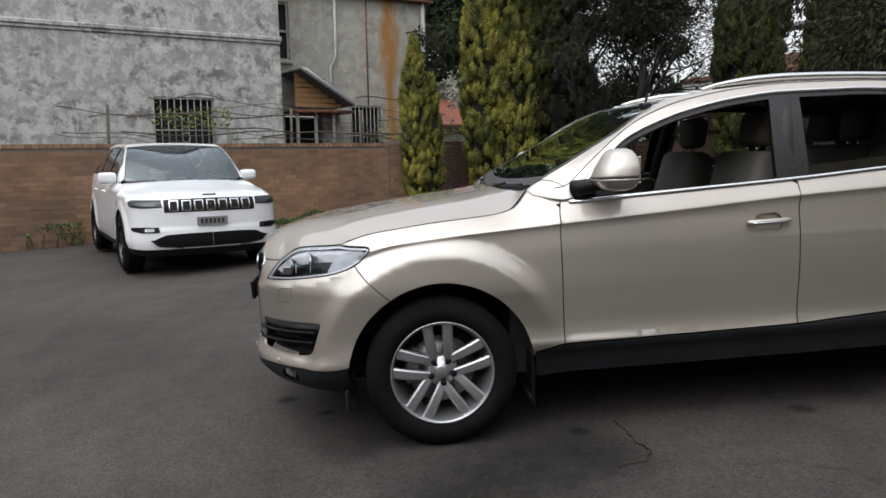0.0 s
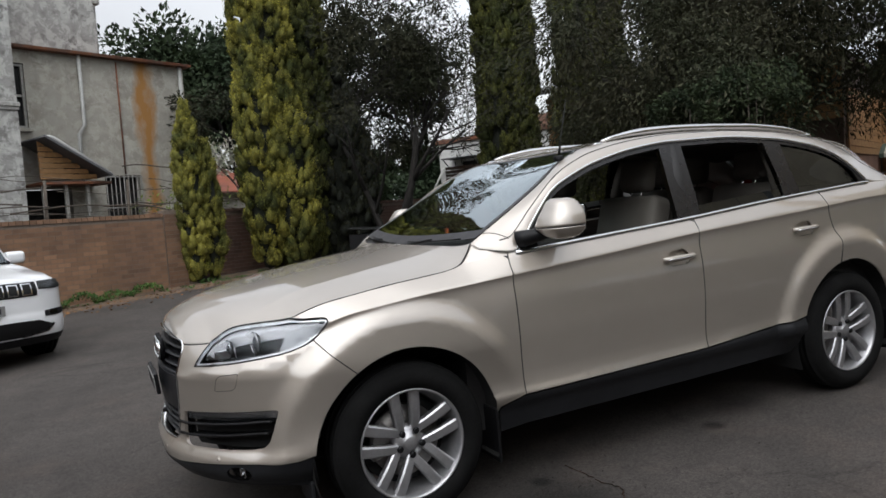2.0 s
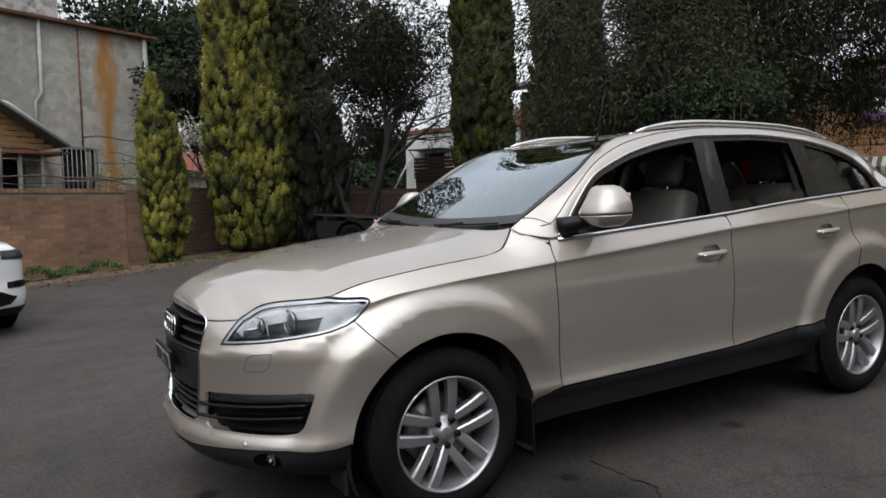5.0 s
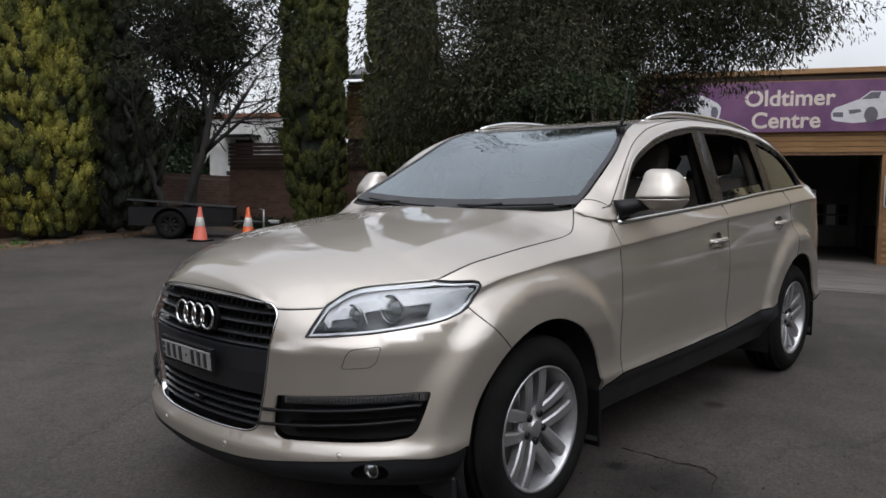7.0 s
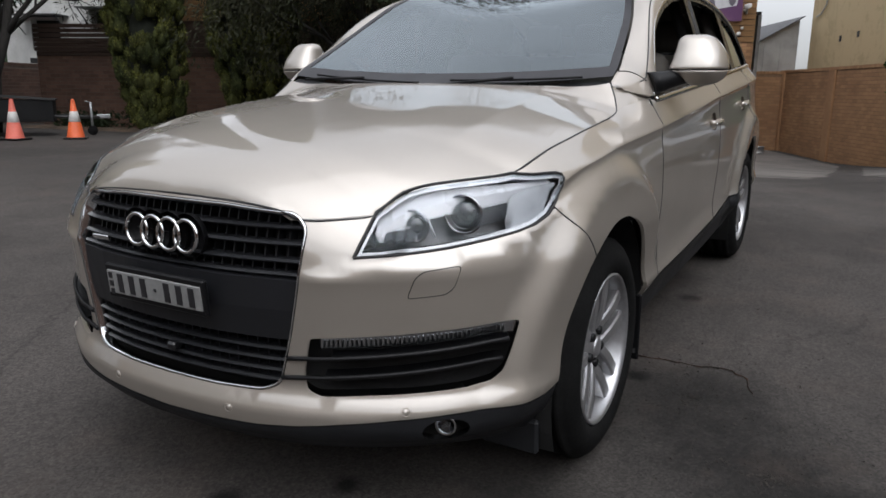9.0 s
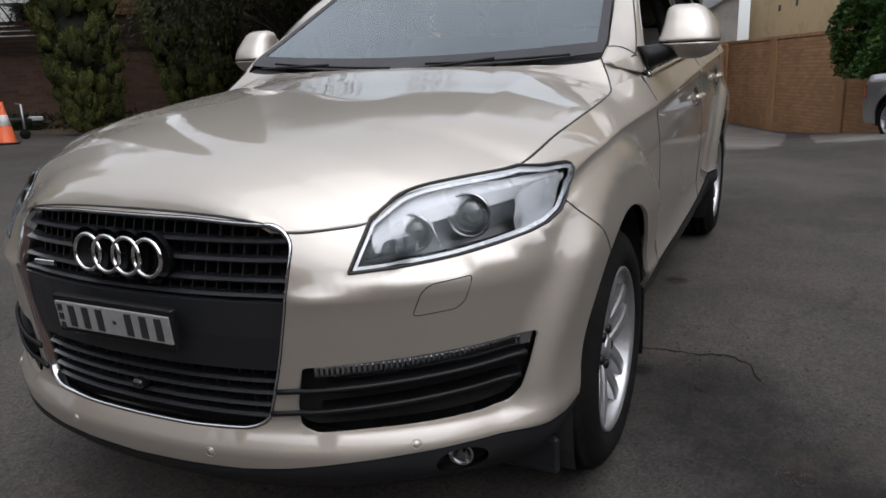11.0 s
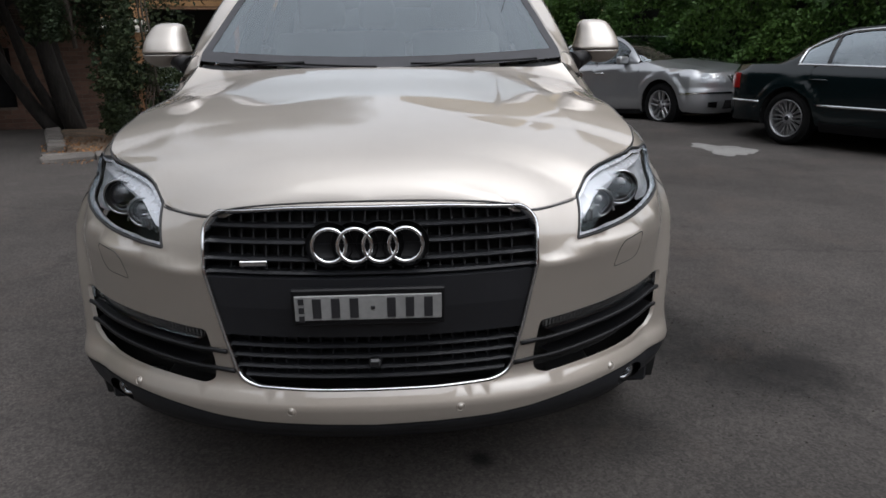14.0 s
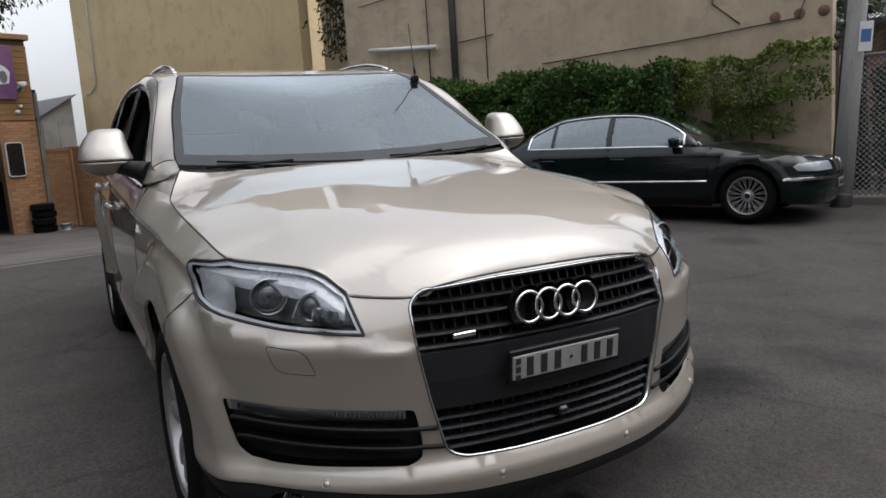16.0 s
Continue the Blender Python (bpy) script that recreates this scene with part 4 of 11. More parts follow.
def tall_building():
    root = thing("tall_building", "tall windowless building with stained ochre render", "building", SITE.copy())
    wt = -9.75
    part("wall_far", one_box(10.75, wt - 0.3, -0.6, 20.6, wt, 9.5), M_TALL_WALL, root, "stained ochre rendered wall")
    part("recess", one_box(9.35, wt - 1.0, -0.6, 10.75, wt - 0.7, 9.5), M_TALL_WALL_B, root)
    part("recess_side", one_box(9.25, wt - 0.7, -0.6, 9.35, wt - 0.3, 9.5), M_TALL_WALL_B, root)
    part("wall_near", one_box(-0.05, wt - 0.3, -0.3, 9.35, wt, 7.5), M_TALL_WALL_B, root, "patched sandy rendered wall")
    part("end_wall", one_box(20.3, wt - 12, -0.6, 20.6, wt - 0.3, 9.5), M_TALL_WALL, root)
    part("front_return", one_box(1.7, wt - 8, -0.3, 2.0, wt - 0.3, 7.5), M_TALL_WALL_B, root)
    bm = bmesh.new()
    tube(bm, [(8.62, wt + 0.10, 3.27), (6.86, wt + 0.10, 3.13)], 0.045, 10)
    part("waste_pipe", bm, M_WHITE_WALL, root, "white plastic pipe")
    bm = bmesh.new()
    tube(bm, [(6.47, wt + 0.08, 7.0), (6.47, wt + 0.08, 0.3)], 0.07, 10)
    part("soil_pipe", bm, M_IRON_DARK, root)
    bm = bmesh.new()
    for pts in ([(7.1, wt + .05, 6.5), (7.1, wt + .05, 2.4)], [(5.75, wt + .05, 6.5), (5.75, wt + .05, 2.4)], [(8.9, wt + .04, 4.2), (7.2, wt + .04, 4.3), (5.6, wt + .04, 4.5)],
                [(6.4, wt + .04, 3.15), (5.6, wt + .04, 3.2)], [(1.7, wt + .03, 3.9), (1.6, wt + .03, 3.1), (1.2, wt + .03, 2.75)], [(4.6, wt + .03, 2.55), (2.2, wt + .03, 2.62), (0.4, wt + .03, 2.72), (0.1, wt + .03, 3.5)]):
        tube(bm, pts, 0.011, 6)
    part("cable_run", bm, M_IRON_DARK, root)
    m_red = material("faded_red_plate", (0.20, 0.105, 0.08), 0.85, var=0.3)
    for u in (0.71, 0.38, 0.06):
        bm = bmesh.new()
        lathe(bm, [(0.0, 0.012), (0.07, 0.012), (0.078, 0.018), (0.078, 0.03)], 14, "Y", Matrix.Translation((u, wt + 0.03, 2.78)) @ Matrix.Rotation(math.pi, 4, "Z"))
        part("tie_plate", bm, m_red, root, "faded red tie plate")
    for u, z in ((18.6, 2.6), (17.6, 2.65), (16.1, 2.8), (13.9, 2.9)):
        part("wall_vent", one_box(u - 0.06, wt, z, u + 0.06, wt + 0.012, z + 0.16), M_IRON_DARK, root)
    part("ledge", one_box(9.2, wt - 0.02, 5.3, 9.9, wt + 0.35, 5.5, 0.02), M_TALL_WALL_B, root)
    return root


tall_building()


def lean_to():
    root = thing("lean_to", "pale fibro lean-to with a sloping iron roof", "shed", SITE.copy())
    m_fibro = material("weathered_fibro", (0.40, 0.395, 0.38), 0.85, var=0.15, mix_scale=1.2, color2=(0.29, 0.285, 0.27), bump=0.1)
    bm = bmesh.new()
    vs = [(20.6, -9.4, -0.5), (20.6, -8.0, -0.5), (20.6, -8.0, 2.55), (20.6, -9.4, 3.35)]
    q = [bm.verts.new(v) for v in vs] + [bm.verts.new((v[0] + 5, v[1], v[2])) for v in vs]
    for f in ((3, 2, 1, 0), (4, 5, 6, 7), (0, 1, 5, 4), (1, 2, 6, 5), (2, 3, 7, 6), (3, 0, 4, 7)):
        bm.faces.new([q[i] for i in f])
    part("shed_wall", bm, m_fibro, root)
    for k in range(7):
        w0, w1 = -7.85 - .235 * k, -7.85 - .235 * (k + 1) + .008
        za, zb = 2.50 + .571 * (-7.9 - w0), 2.50 + .571 * (-7.9 - w1)
        bm = bmesh.new()
        q = [bm.verts.new(v) for v in ((20.45, w0, za + .02), (20.45, w1, zb + .02), (25.7, w1, zb + .02), (25.7, w0, za + .02), (20.45, w0, za + .05), (20.45, w1, zb + .05), (25.7, w1, zb + .05), (25.7, w0, za + .05))]
        for f in ((0, 1, 2, 3), (7, 6, 5, 4), (0, 4, 5, 1), (1, 5, 6, 2), (2, 6, 7, 3), (3, 7, 4, 0)):
            bm.faces.new([q[i] for i in f])
        part("roof_sheet", bm, M_ROOF_GREY, root)
    for w in (-8.45, -8.92):
        part("cover_strip", one_box(20.575, w - .02, -.4, 20.598, w + .02, 2.7), m_fibro, root)


lean_to()

def unseen_dark_walls():
    """Plain brick walls added where the walk never looks, to close the yard and darken what the paint reflects."""
    # both walls are additions, out of view, high enough to hide low sky
    for name, x0, y0, x1, y1, h in (("wall_west", -19.5, -16.0, -19.0, 9.0, 7.6), ("wall_south", -19.0, -16.5, 4.0, -16.0, 6.6)):
        bm = bmesh.new()
        box(bm, x0, y0, -2.0, x1, y1, h - .18)
        box(bm, x0 - .06, y0 - .06, h - .18, x1 + .06, y1 + .06, h)
        tagged(part(name, bm, M_BRICK_DARK), "plain dark brick wall with a flat coping, unseen, added to darken reflections", "wall", kind="structure")


unseen_dark_walls()


# ---- car body tools ----
from mathutils.geometry import delaunay_2d_cdt


class Smooth:
    """A smooth curve through (x, y) knots, without overshoot."""

    def __init__(self, *pts):
        self.x = [p[0] for p in pts]
        self.y = [p[1] for p in pts]
        n = len(pts)
        d = [(self.y[i + 1] - self.y[i]) / (self.x[i + 1] - self.x[i]) for i in range(n - 1)]
        m = [d[0]] + [0 if d[i - 1] * d[i] <= 0 else 2 * d[i - 1] * d[i] / (d[i - 1] + d[i]) for i in range(1, n - 1)] + [d[-1]]
        self.m = m

    def __call__(self, v):
        x, y, m = self.x, self.y, self.m
        if v <= x[0]:
            return y[0] + (v - x[0]) * m[0]
        if v >= x[-1]:
            return y[-1] + (v - x[-1]) * m[-1]
        lo, hi = 0, len(x) - 1
        while hi - lo > 1:
            k = (lo + hi) // 2
            if x[k] <= v:
                lo = k
            else:
                hi = k
        h = x[hi] - x[lo]
        t = (v - x[lo]) / h
        return (2 * t ** 3 - 3 * t * t + 1) * y[lo] + (t ** 3 - 2 * t * t + t) * h * m[lo] + (-2 * t ** 3 + 3 * t * t) * y[hi] + (t ** 3 - t * t) * h * m[hi]


class Path3:
    """A smooth 3D curve through points; called with 0..1 along its length."""

    def __init__(self, *pts):
        P = [Vector(p) for p in pts]
        s = [0.0]
        for a, b in zip(P, P[1:]):
            s.append(s[-1] + max(1e-6, (b - a).length))
        self.s = [v / s[-1] for v in s]
        self.f = [Smooth(*[(u, p[k]) for u, p in zip(self.s, P)]) for k in range(3)]

    def __call__(self, t):
        return Vector((self.f[0](t), self.f[1](t), self.f[2](t)))


def surf_normal(surf, u, v, eu=0.004, ev=0.004):
    a = surf(u + eu, v) - surf(u - eu, v)
    b = surf(u, v + ev) - surf(u, v - ev)
    n = a.cross(b)
    return n.normalized() if n.length > 1e-12 else Vector((0, 0, 1))


def shell_mesh(name, verts, norms, tris, loops, mat, parent, flange=0.012, flip=False, label=""):
    """A panel with given vertex normals, and a turned-in edge round its outline."""
    verts = list(verts)
    norms = list(norms)
    faces = [tuple(t) for t in tris]
    if flange:
        for loop in loops:
            n0 = len(verts)
            k = len(loop)
            for i in loop:
                verts.append(verts[i].copy())
                norms.append(norms[i])
            for i in loop:
                verts.append(verts[i] - norms[i] * flange)
                norms.append(norms[i])
            for i in range(k):
                j = (i + 1) % k
                faces.append((n0 + i, n0 + k + i, n0 + k + j, n0 + j))
    if flip:
        faces = [tuple(reversed(f)) for f in faces]
    me = bpy.data.meshes.new(name)
    me.from_pydata(verts, [], faces)
    me.materials.append(mat)
    me.shade_smooth()
    me.update()
    me.normals_split_custom_set_from_vertices([tuple(n) for n in norms])
    ob = new(name, me)
    ob.parent = parent
    if label:
        ob["label"] = label
    return ob


def inside(p, poly):
    x, y = p
    r = False
    j = len(poly) - 1
    for i in range(len(poly)):
        xi, yi = poly[i]
        xj, yj = poly[j]
        if (yi > y) != (yj > y) and x < (xj - xi) * (y - yi) / (yj - yi) + xi:
            r = not r
        j = i
    return r


def densify(poly, step, closed=True):
    out = []
    n = len(poly)
    for i in range(n if closed else n - 1):
        a, b = poly[i], poly[(i + 1) % n]
        k = max(1, int(math.hypot(b[0] - a[0], b[1] - a[1]) / step))
        out += [(a[0] + (b[0] - a[0]) * t / k, a[1] + (b[1] - a[1]) * t / k) for t in range(k)]
    if not closed:
        out.append(poly[-1])
    return out


def round_poly(poly, r, seg=4):
    """Round a polygon's corners."""
    out = []
    n = len(poly)
    for i in range(n):
        a, b, c = Vector(poly[i - 1]), Vector(poly[i]), Vector(poly[(i + 1) % n])
        d1, d2 = (a - b), (c - b)
        k = min(r, d1.length * 0.45, d2.length * 0.45)
        p, q = b + d1.normalized() * k, b + d2.normalized() * k
        for s in range(seg + 1):
            t = s / seg
            out.append(tuple((1 - t) ** 2 * p + 2 * t * (1 - t) * b + t * t * q))
    return out


def inset_poly(poly, d, keep=None):
    """Move a polygon's outline inwards by d (negative: outwards)."""
    area = sum(poly[i - 1][0] * poly[i][1] - poly[i][0] * poly[i - 1][1] for i in range(len(poly)))
    s = 1 if area > 0 else -1
    out = []
    n = len(poly)
    for i in range(n):
        a, b, c = poly[i - 1], poly[i], poly[(i + 1) % n]
        e1 = Vector((b[0] - a[0], b[1] - a[1]))
        e2 = Vector((c[0] - b[0], c[1] - b[1]))
        if e1.length < 1e-7 or e2.length < 1e-7:
            continue
        e1.normalize(), e2.normalize()
        nn = Vector((-e1.y - e2.y, e1.x + e2.x))
        if nn.length < 1e-6:
            continue
        nn.normalize()
        k = d / max(0.4, nn.dot(Vector((-e1.y, e1.x))))
        q = (b[0] + nn.x * k * s, b[1] + nn.y * k * s)
        if keep and keep(b):
            q = b
        out.append(q)
    return out


def n_rim(outer, holes):
    return len(outer) + sum(len(h) for h in holes)


def cdt_panel(name, surf, outline, holes, mat, parent, sides=(-1, 1), grid=0.03, gap=0.002, flange=0.014, label="", keep=None, joined=False, normal=None, lines=()):
    """A body panel cut from a surface by an outline; surf(u, v) gives the left half as (x, half width, z)."""
    outer = inset_poly(densify(outline, grid * 0.7), gap, keep)
    hl = [inset_poly(densify(h, grid * 0.6), -gap) for h in holes]
    pts = [Vector(p) for p in outer]
    edges = [(i, (i + 1) % len(outer)) for i in range(len(outer))]
    for h in hl:
        n0 = len(pts)
        pts += [Vector(p) for p in h]
        edges += [(n0 + i, n0 + (i + 1) % len(h)) for i in range(len(h))]
    for q in lines:
        if inside(q, outer) and not any(inside(q, h) for h in hl) and min((q[0] - p.x) ** 2 + (q[1] - p.y) ** 2 for p in pts[:n_rim(outer, hl)]) > 0.006 ** 2:
            pts.append(Vector(q))
    us = [p[0] for p in outer]
    vs = [p[1] for p in outer]
    near = {}
    for p in pts:
        near.setdefault((round(p.x / grid), round(p.y / grid)), []).append(p)
    u = min(us) + grid * 0.5
    while u < max(us):
        v = min(vs) + grid * 0.5
        while v < max(vs):
            if inside((u, v), outer) and not any(inside((u, v), h) for h in hl):
                c = (round(u / grid), round(v / grid))
                if not any((q.x - u) ** 2 + (q.y - v) ** 2 < (grid * 0.4) ** 2 for i in (-1, 0, 1) for j in (-1, 0, 1) for q in near.get((c[0] + i, c[1] + j), ())):
                    pts.append(Vector((u, v)))
            v += grid
        u += grid
    co, _, fs, ov, _, _ = delaunay_2d_cdt(pts, edges, [], 0, 1e-5)
    tris = []
    for f in fs:
        c = ((co[f[0]].x + co[f[1]].x + co[f[2]].x) / 3, (co[f[0]].y + co[f[1]].y + co[f[2]].y) / 3)
        if inside(c, outer) and not any(inside(c, h) for h in hl):
            tris.append(tuple(f))
    where = {}
    for i, src in enumerate(ov):
        for k in src:
            where[k] = i
    loops = []
    n0 = 0
    for h in [outer] + hl:
        loops.append([where[n0 + i] for i in range(len(h)) if n0 + i in where])
        n0 += len(h)
    P = [surf(p.x, p.y) for p in co]
    Nn = [surf_normal(surf, p.x, p.y) if normal is None else normal(p.x, p.y) for p in co]
    # outward: away from the car's middle plane, upwards or forwards
    obs = []
    acc = None
    for s in sides:
        V = [Vector((p.x, s * p.y, p.z)) for p in P]
        M = [Vector((n.x, s * n.y, n.z)) for n in Nn]
        # triangle winding to agree with the normals
        a, b, c = tris[len(tris) // 2]
        if M[a].dot(V[a] - Vector((1.6, 0, 0.7))) < 0:
            M = [-q for q in M]
        w = (V[b] - V[a]).cross(V[c] - V[a])
        flip = w.dot(M[a]) < 0
        if joined:
            if acc is None:
                acc = [[], [], [], []]
            n0 = len(acc[0])
            acc[0] += V
            acc[1] += M
            acc[2] += [tuple(n0 + i for i in (reversed(t) if flip else t)) for t in tris]
            acc[3] += [[n0 + i for i in (reversed(l) if flip else l)] for l in loops]
        else:
            obs.append(shell_mesh(name, V, M, tris, loops, mat, parent, flange, flip, label))
    if joined:
        obs.append(shell_mesh(name, *acc, mat, parent, flange, False, label))
    return obs


def grid_panel(name, surf, u0, u1, v0, v1, nu, nv, mat, parent, sides=(-1, 1), joined=True, flange=0.012, label="", smooth_normals=True, thick=0.0):
    """A panel over a rectangle of a surface's parameters."""
    obs = []
    acc = [[], [], [], []]
    us = [u0 + (u1 - u0) * i / nu for i in range(nu + 1)]
    vs = [v0 + (v1 - v0) * j / nv for j in range(nv + 1)]
    P = [surf(u, v) for u in us for v in vs]
    e = 1e-3
    Nn = [surf_normal(surf, min(max(u, u0 + e), u1 - e), min(max(v, v0 + e), v1 - e), e, e) for u in us for v in vs]
    quads = [(i * (nv + 1) + j, (i + 1) * (nv + 1) + j, (i + 1) * (nv + 1) + j + 1, i * (nv + 1) + j + 1) for i in range(nu) for j in range(nv)]
    rim = [i * (nv + 1) for i in range(nu + 1)] + [nu * (nv + 1) + j for j in range(1, nv + 1)] + [i * (nv + 1) + nv for i in range(nu - 1, -1, -1)] + [j for j in range(nv - 1, 0, -1)]
    for s in sides:
        V = [Vector((p.x, s * p.y, p.z)) for p in P]
        M = [Vector((n.x, s * n.y, n.z)) for n in Nn]
        q = quads[len(quads) // 2]
        w = (V[q[1]] - V[q[0]]).cross(V[q[2]] - V[q[0]])
        ctr = sum((V[k] for k in q), Vector()) / 4 - Vector((1.6, 0, 0.7))
        if M[q[0]].dot(ctr) < 0:
            M = [-m for m in M]
        flip = w.dot(M[q[0]]) < 0
        if joined:
            n0 = len(acc[0])
            acc[0] += V
            acc[1] += M
            acc[2] += [tuple(n0 + i for i in (reversed(t) if flip else t)) for t in quads]
            acc[3] += [[n0 + i for i in (reversed(rim) if flip else rim)]]
        else:
            obs.append(shell_mesh(name, V, M, quads, [rim], mat, parent, flange, flip, label))
    if joined:
        obs.append(shell_mesh(name, *acc, mat, parent, flange, False, label))
    return obs


def coons_hood(C, S, split, end_z, ridge=0.0):
    """A bonnet between its front edge and its rear edge. S: the shut line; split: where along it the front edge ends."""
    front = lambda r: S(r * split)
    xr = C.x[-1]
    last = S(1.0)
    line = [S(i / 200) for i in range(201)]
    lx = [p.x + 1e-6 * i for i, p in enumerate(line)]
    for i in range(1, len(lx)):
        lx[i] = max(lx[i], lx[i - 1] + 1e-7)
    ly, lz = [p.y for p in line], [p.z for p in line]

    def f(t, r):
        t = min(max(t, 0.0), 1.0)
        q = abs(r)
        F = front(min(q, 1.0))
        side = S(split + (1 - split) * t)
        tt = t
        rear_x = xr + (last.x - xr) * q ** 2
        # side line at r = 1, straight runs inside
        x_lin = F.x + (rear_x - F.x) * tt
        y_lin = F.y + (last.y * q - F.y) * tt
        k = q ** 5
        x = x_lin * (1 - k) + side.x * k
        y = y_lin * (1 - k) + side.y * k
        xe = min(x, last.x)
        Y, E = float(np.interp(xe, lx, ly)), float(np.interp(xe, lx, lz))
        k = min(1.0, y / max(0.02, Y))
        zc = max(C(min(x, xr)), E)
        z = zc + (E - zc) * k ** (3.0 if ridge < .0099 else 2.3)
        if ridge:
            z += ridge * math.exp(-abs(q - 0.66) / 0.10) * min(1, 4 * tt) * (1 - 0.4 * tt)
        return Vector((x, y * (1 if r >= 0 else -1), z))
    return f


def ribbon(bm, pts, width, height, normals):
    """A trim strip along points on a surface."""
    n = len(pts)
    rows = []
    for i, p in enumerate(pts):
        a = (pts[min(i + 1, n - 1)] - pts[max(i - 1, 0)]).normalized()
        nn = normals[i]
        s = a.cross(nn).normalized() * width / 2
        rows.append([bm.verts.new(p - s), bm.verts.new(p - s * 0.6 + nn * height), bm.verts.new(p + s * 0.6 + nn * height), bm.verts.new(p + s)])
    for i in range(n - 1):
        for k in range(3):
            f = bm.faces.new((rows[i][k], rows[i + 1][k], rows[i + 1][k + 1], rows[i][k + 1]))
            f.smooth = True
    bm.faces.new(rows[0])
    bm.faces.new(list(reversed(rows[-1])))
    return bm


def car_paint(name, color, flake=0.25, rough=0.32, metal=0.75, coat=1.0, dirt=0.06, coat_ior=1.6):
    m = material(name, color, rough, metal=metal, var=dirt, mix_scale=1.3, fine=900, bump=0.0, coat=coat, rough_var=0.04)
    m.node_tree.nodes["Principled BSDF"].inputs["Coat IOR"].default_value = coat_ior
    return m


M_TYRE = material("tyre_rubber", (0.0075, 0.0075, 0.0075), 0.85, spec=0.1, var=0.3, mix_scale=7, fine=80, bump=0.25, rough_var=0.12)
M_ALLOY = material("alloy_wheel", (0.43, 0.43, 0.44), 0.38, metal=0.85, var=0.08, mix_scale=6, bump=0.02)
M_CHROME = material("chrome_trim", (0.70, 0.71, 0.72), 0.14, metal=1.0, var=0.04, bump=0, rough_var=0.04)
M_BLACK_PLASTIC = material("black_plastic", (0.006, 0.006, 0.0068), 0.45, spec=0.22, var=0.25, mix_scale=5, fine=200, bump=0.08)
M_GREY_PLASTIC = material("dark_grey_plastic", (0.014, 0.0147, 0.0165), 0.5, spec=0.22, var=0.2, mix_scale=5, fine=300, bump=0.08)
M_GLOSS_BLACK = material("gloss_black_trim", (0.008, 0.008, 0.009), 0.28, var=0.2, bump=0, spec=0.6)
M_CABIN = material("cabin_beige", (0.095, 0.086, 0.074), 0.7, var=0.12, mix_scale=5, fine=250, bump=0.1)
M_CABIN_DARK = material("cabin_dark", (0.016, 0.0155, 0.0155), 0.7, var=0.2, bump=0.05)
M_DISC = material("brake_disc", (0.22, 0.21, 0.20), 0.45, metal=0.9, var=0.2, bump=0.05)
M_LAMP_INNER = material("lamp_reflector", (0.46, 0.465, 0.475), 0.14, metal=1.0, var=0.1, bump=0)
M_RED_LENS = material("red_lamp_lens", (0.28, 0.012, 0.012), 0.12, var=0.15, bump=0, coat=0.8)
M_GLASS_TINT = glass_material("tinted_glass", (0.16, 0.17, 0.17))
M_GLASS_GREEN = glass_material("screen_glass", (0.55, 0.65, 0.64), gloss=1.9)
M_LENS = glass_material("lamp_lens", (0.95, 0.96, 0.97), gloss=0.5)
M_PLATE = material("plate_black", (0.018, 0.018, 0.02), 0.4, var=0.1, bump=0.02)
M_PLATE_PALE = material("plate_silver", (0.21, 0.21, 0.206), 0.45, var=0.1, mix_scale=9, bump=0.02)
M_LAMP_HOUSE = material("lamp_housing_grey", (0.030, 0.031, 0.033), 0.38, metal=0.1, var=0.2, bump=0)


def make_tyre(parent, m, R, width, rim_r, tread=True):
    bm = bmesh.new()
    h = width / 2
    prof = [(rim_r, h - 0.028), (rim_r + 0.012, h - 0.012), (rim_r + 0.035, h - 0.002), (rim_r + 0.06, h), (R - 0.035, h - 0.012), (R - 0.014, h - 0.026), (R - 0.004, h - 0.045)]
    prof = prof[:7] + [(R, h * 0.66), (R, h * 0.5), (R - .009, h * 0.48), (R - .009, h * 0.42), (R, h * 0.40), (R, h * .1), (R - .009, h * .08), (R - .009, -h * .08), (R, -h * .1), (R, -h * .4), (R - .009, -h * .42), (R - .009, -h * .48), (R, -h * .5), (R, -h * .66)]
    prof += [(r, -a) for r, a in reversed(prof[:7])]
    lathe(bm, prof, 56, "Y", m)
    for f in bm.faces:
        f.smooth = len(f.verts) == 4
    bmesh.ops.recalc_face_normals(bm, faces=bm.faces)
    return part("tyre", bm, M_TYRE, parent)


def spoke_mesh(bm, m, r0, r1, w0, w1, y0, y1, depth, bow=0.0, twist=0.0, seg=6):
    """One wheel spoke from radius r0 to r1, with a crowned face; y is outwards."""
    rows = []
    for i in range(seg + 1):
        t = i / seg
        r = r0 + (r1 - r0) * t
        w = w0 + (w1 - w0) * t
        y = y0 + (y1 - y0) * t + bow * math.sin(math.pi * t)
        off = twist * math.sin(math.pi * t * 0.5)
        rows.append([bm.verts.new(m @ Vector((off + a * w, y + b, r))) for a, b in ((-0.5, -depth), (-0.5, -0.006), (-0.34, 0.0), (0.34, 0.0), (0.5, -0.006), (0.5, -depth))])
    for i in range(seg):
        for k in range(5):
            bm.faces.new((rows[i][k], rows[i][k + 1], rows[i + 1][k + 1], rows[i + 1][k]))
    bm.faces.new(rows[0])
    bm.faces.new(list(reversed(rows[-1])))


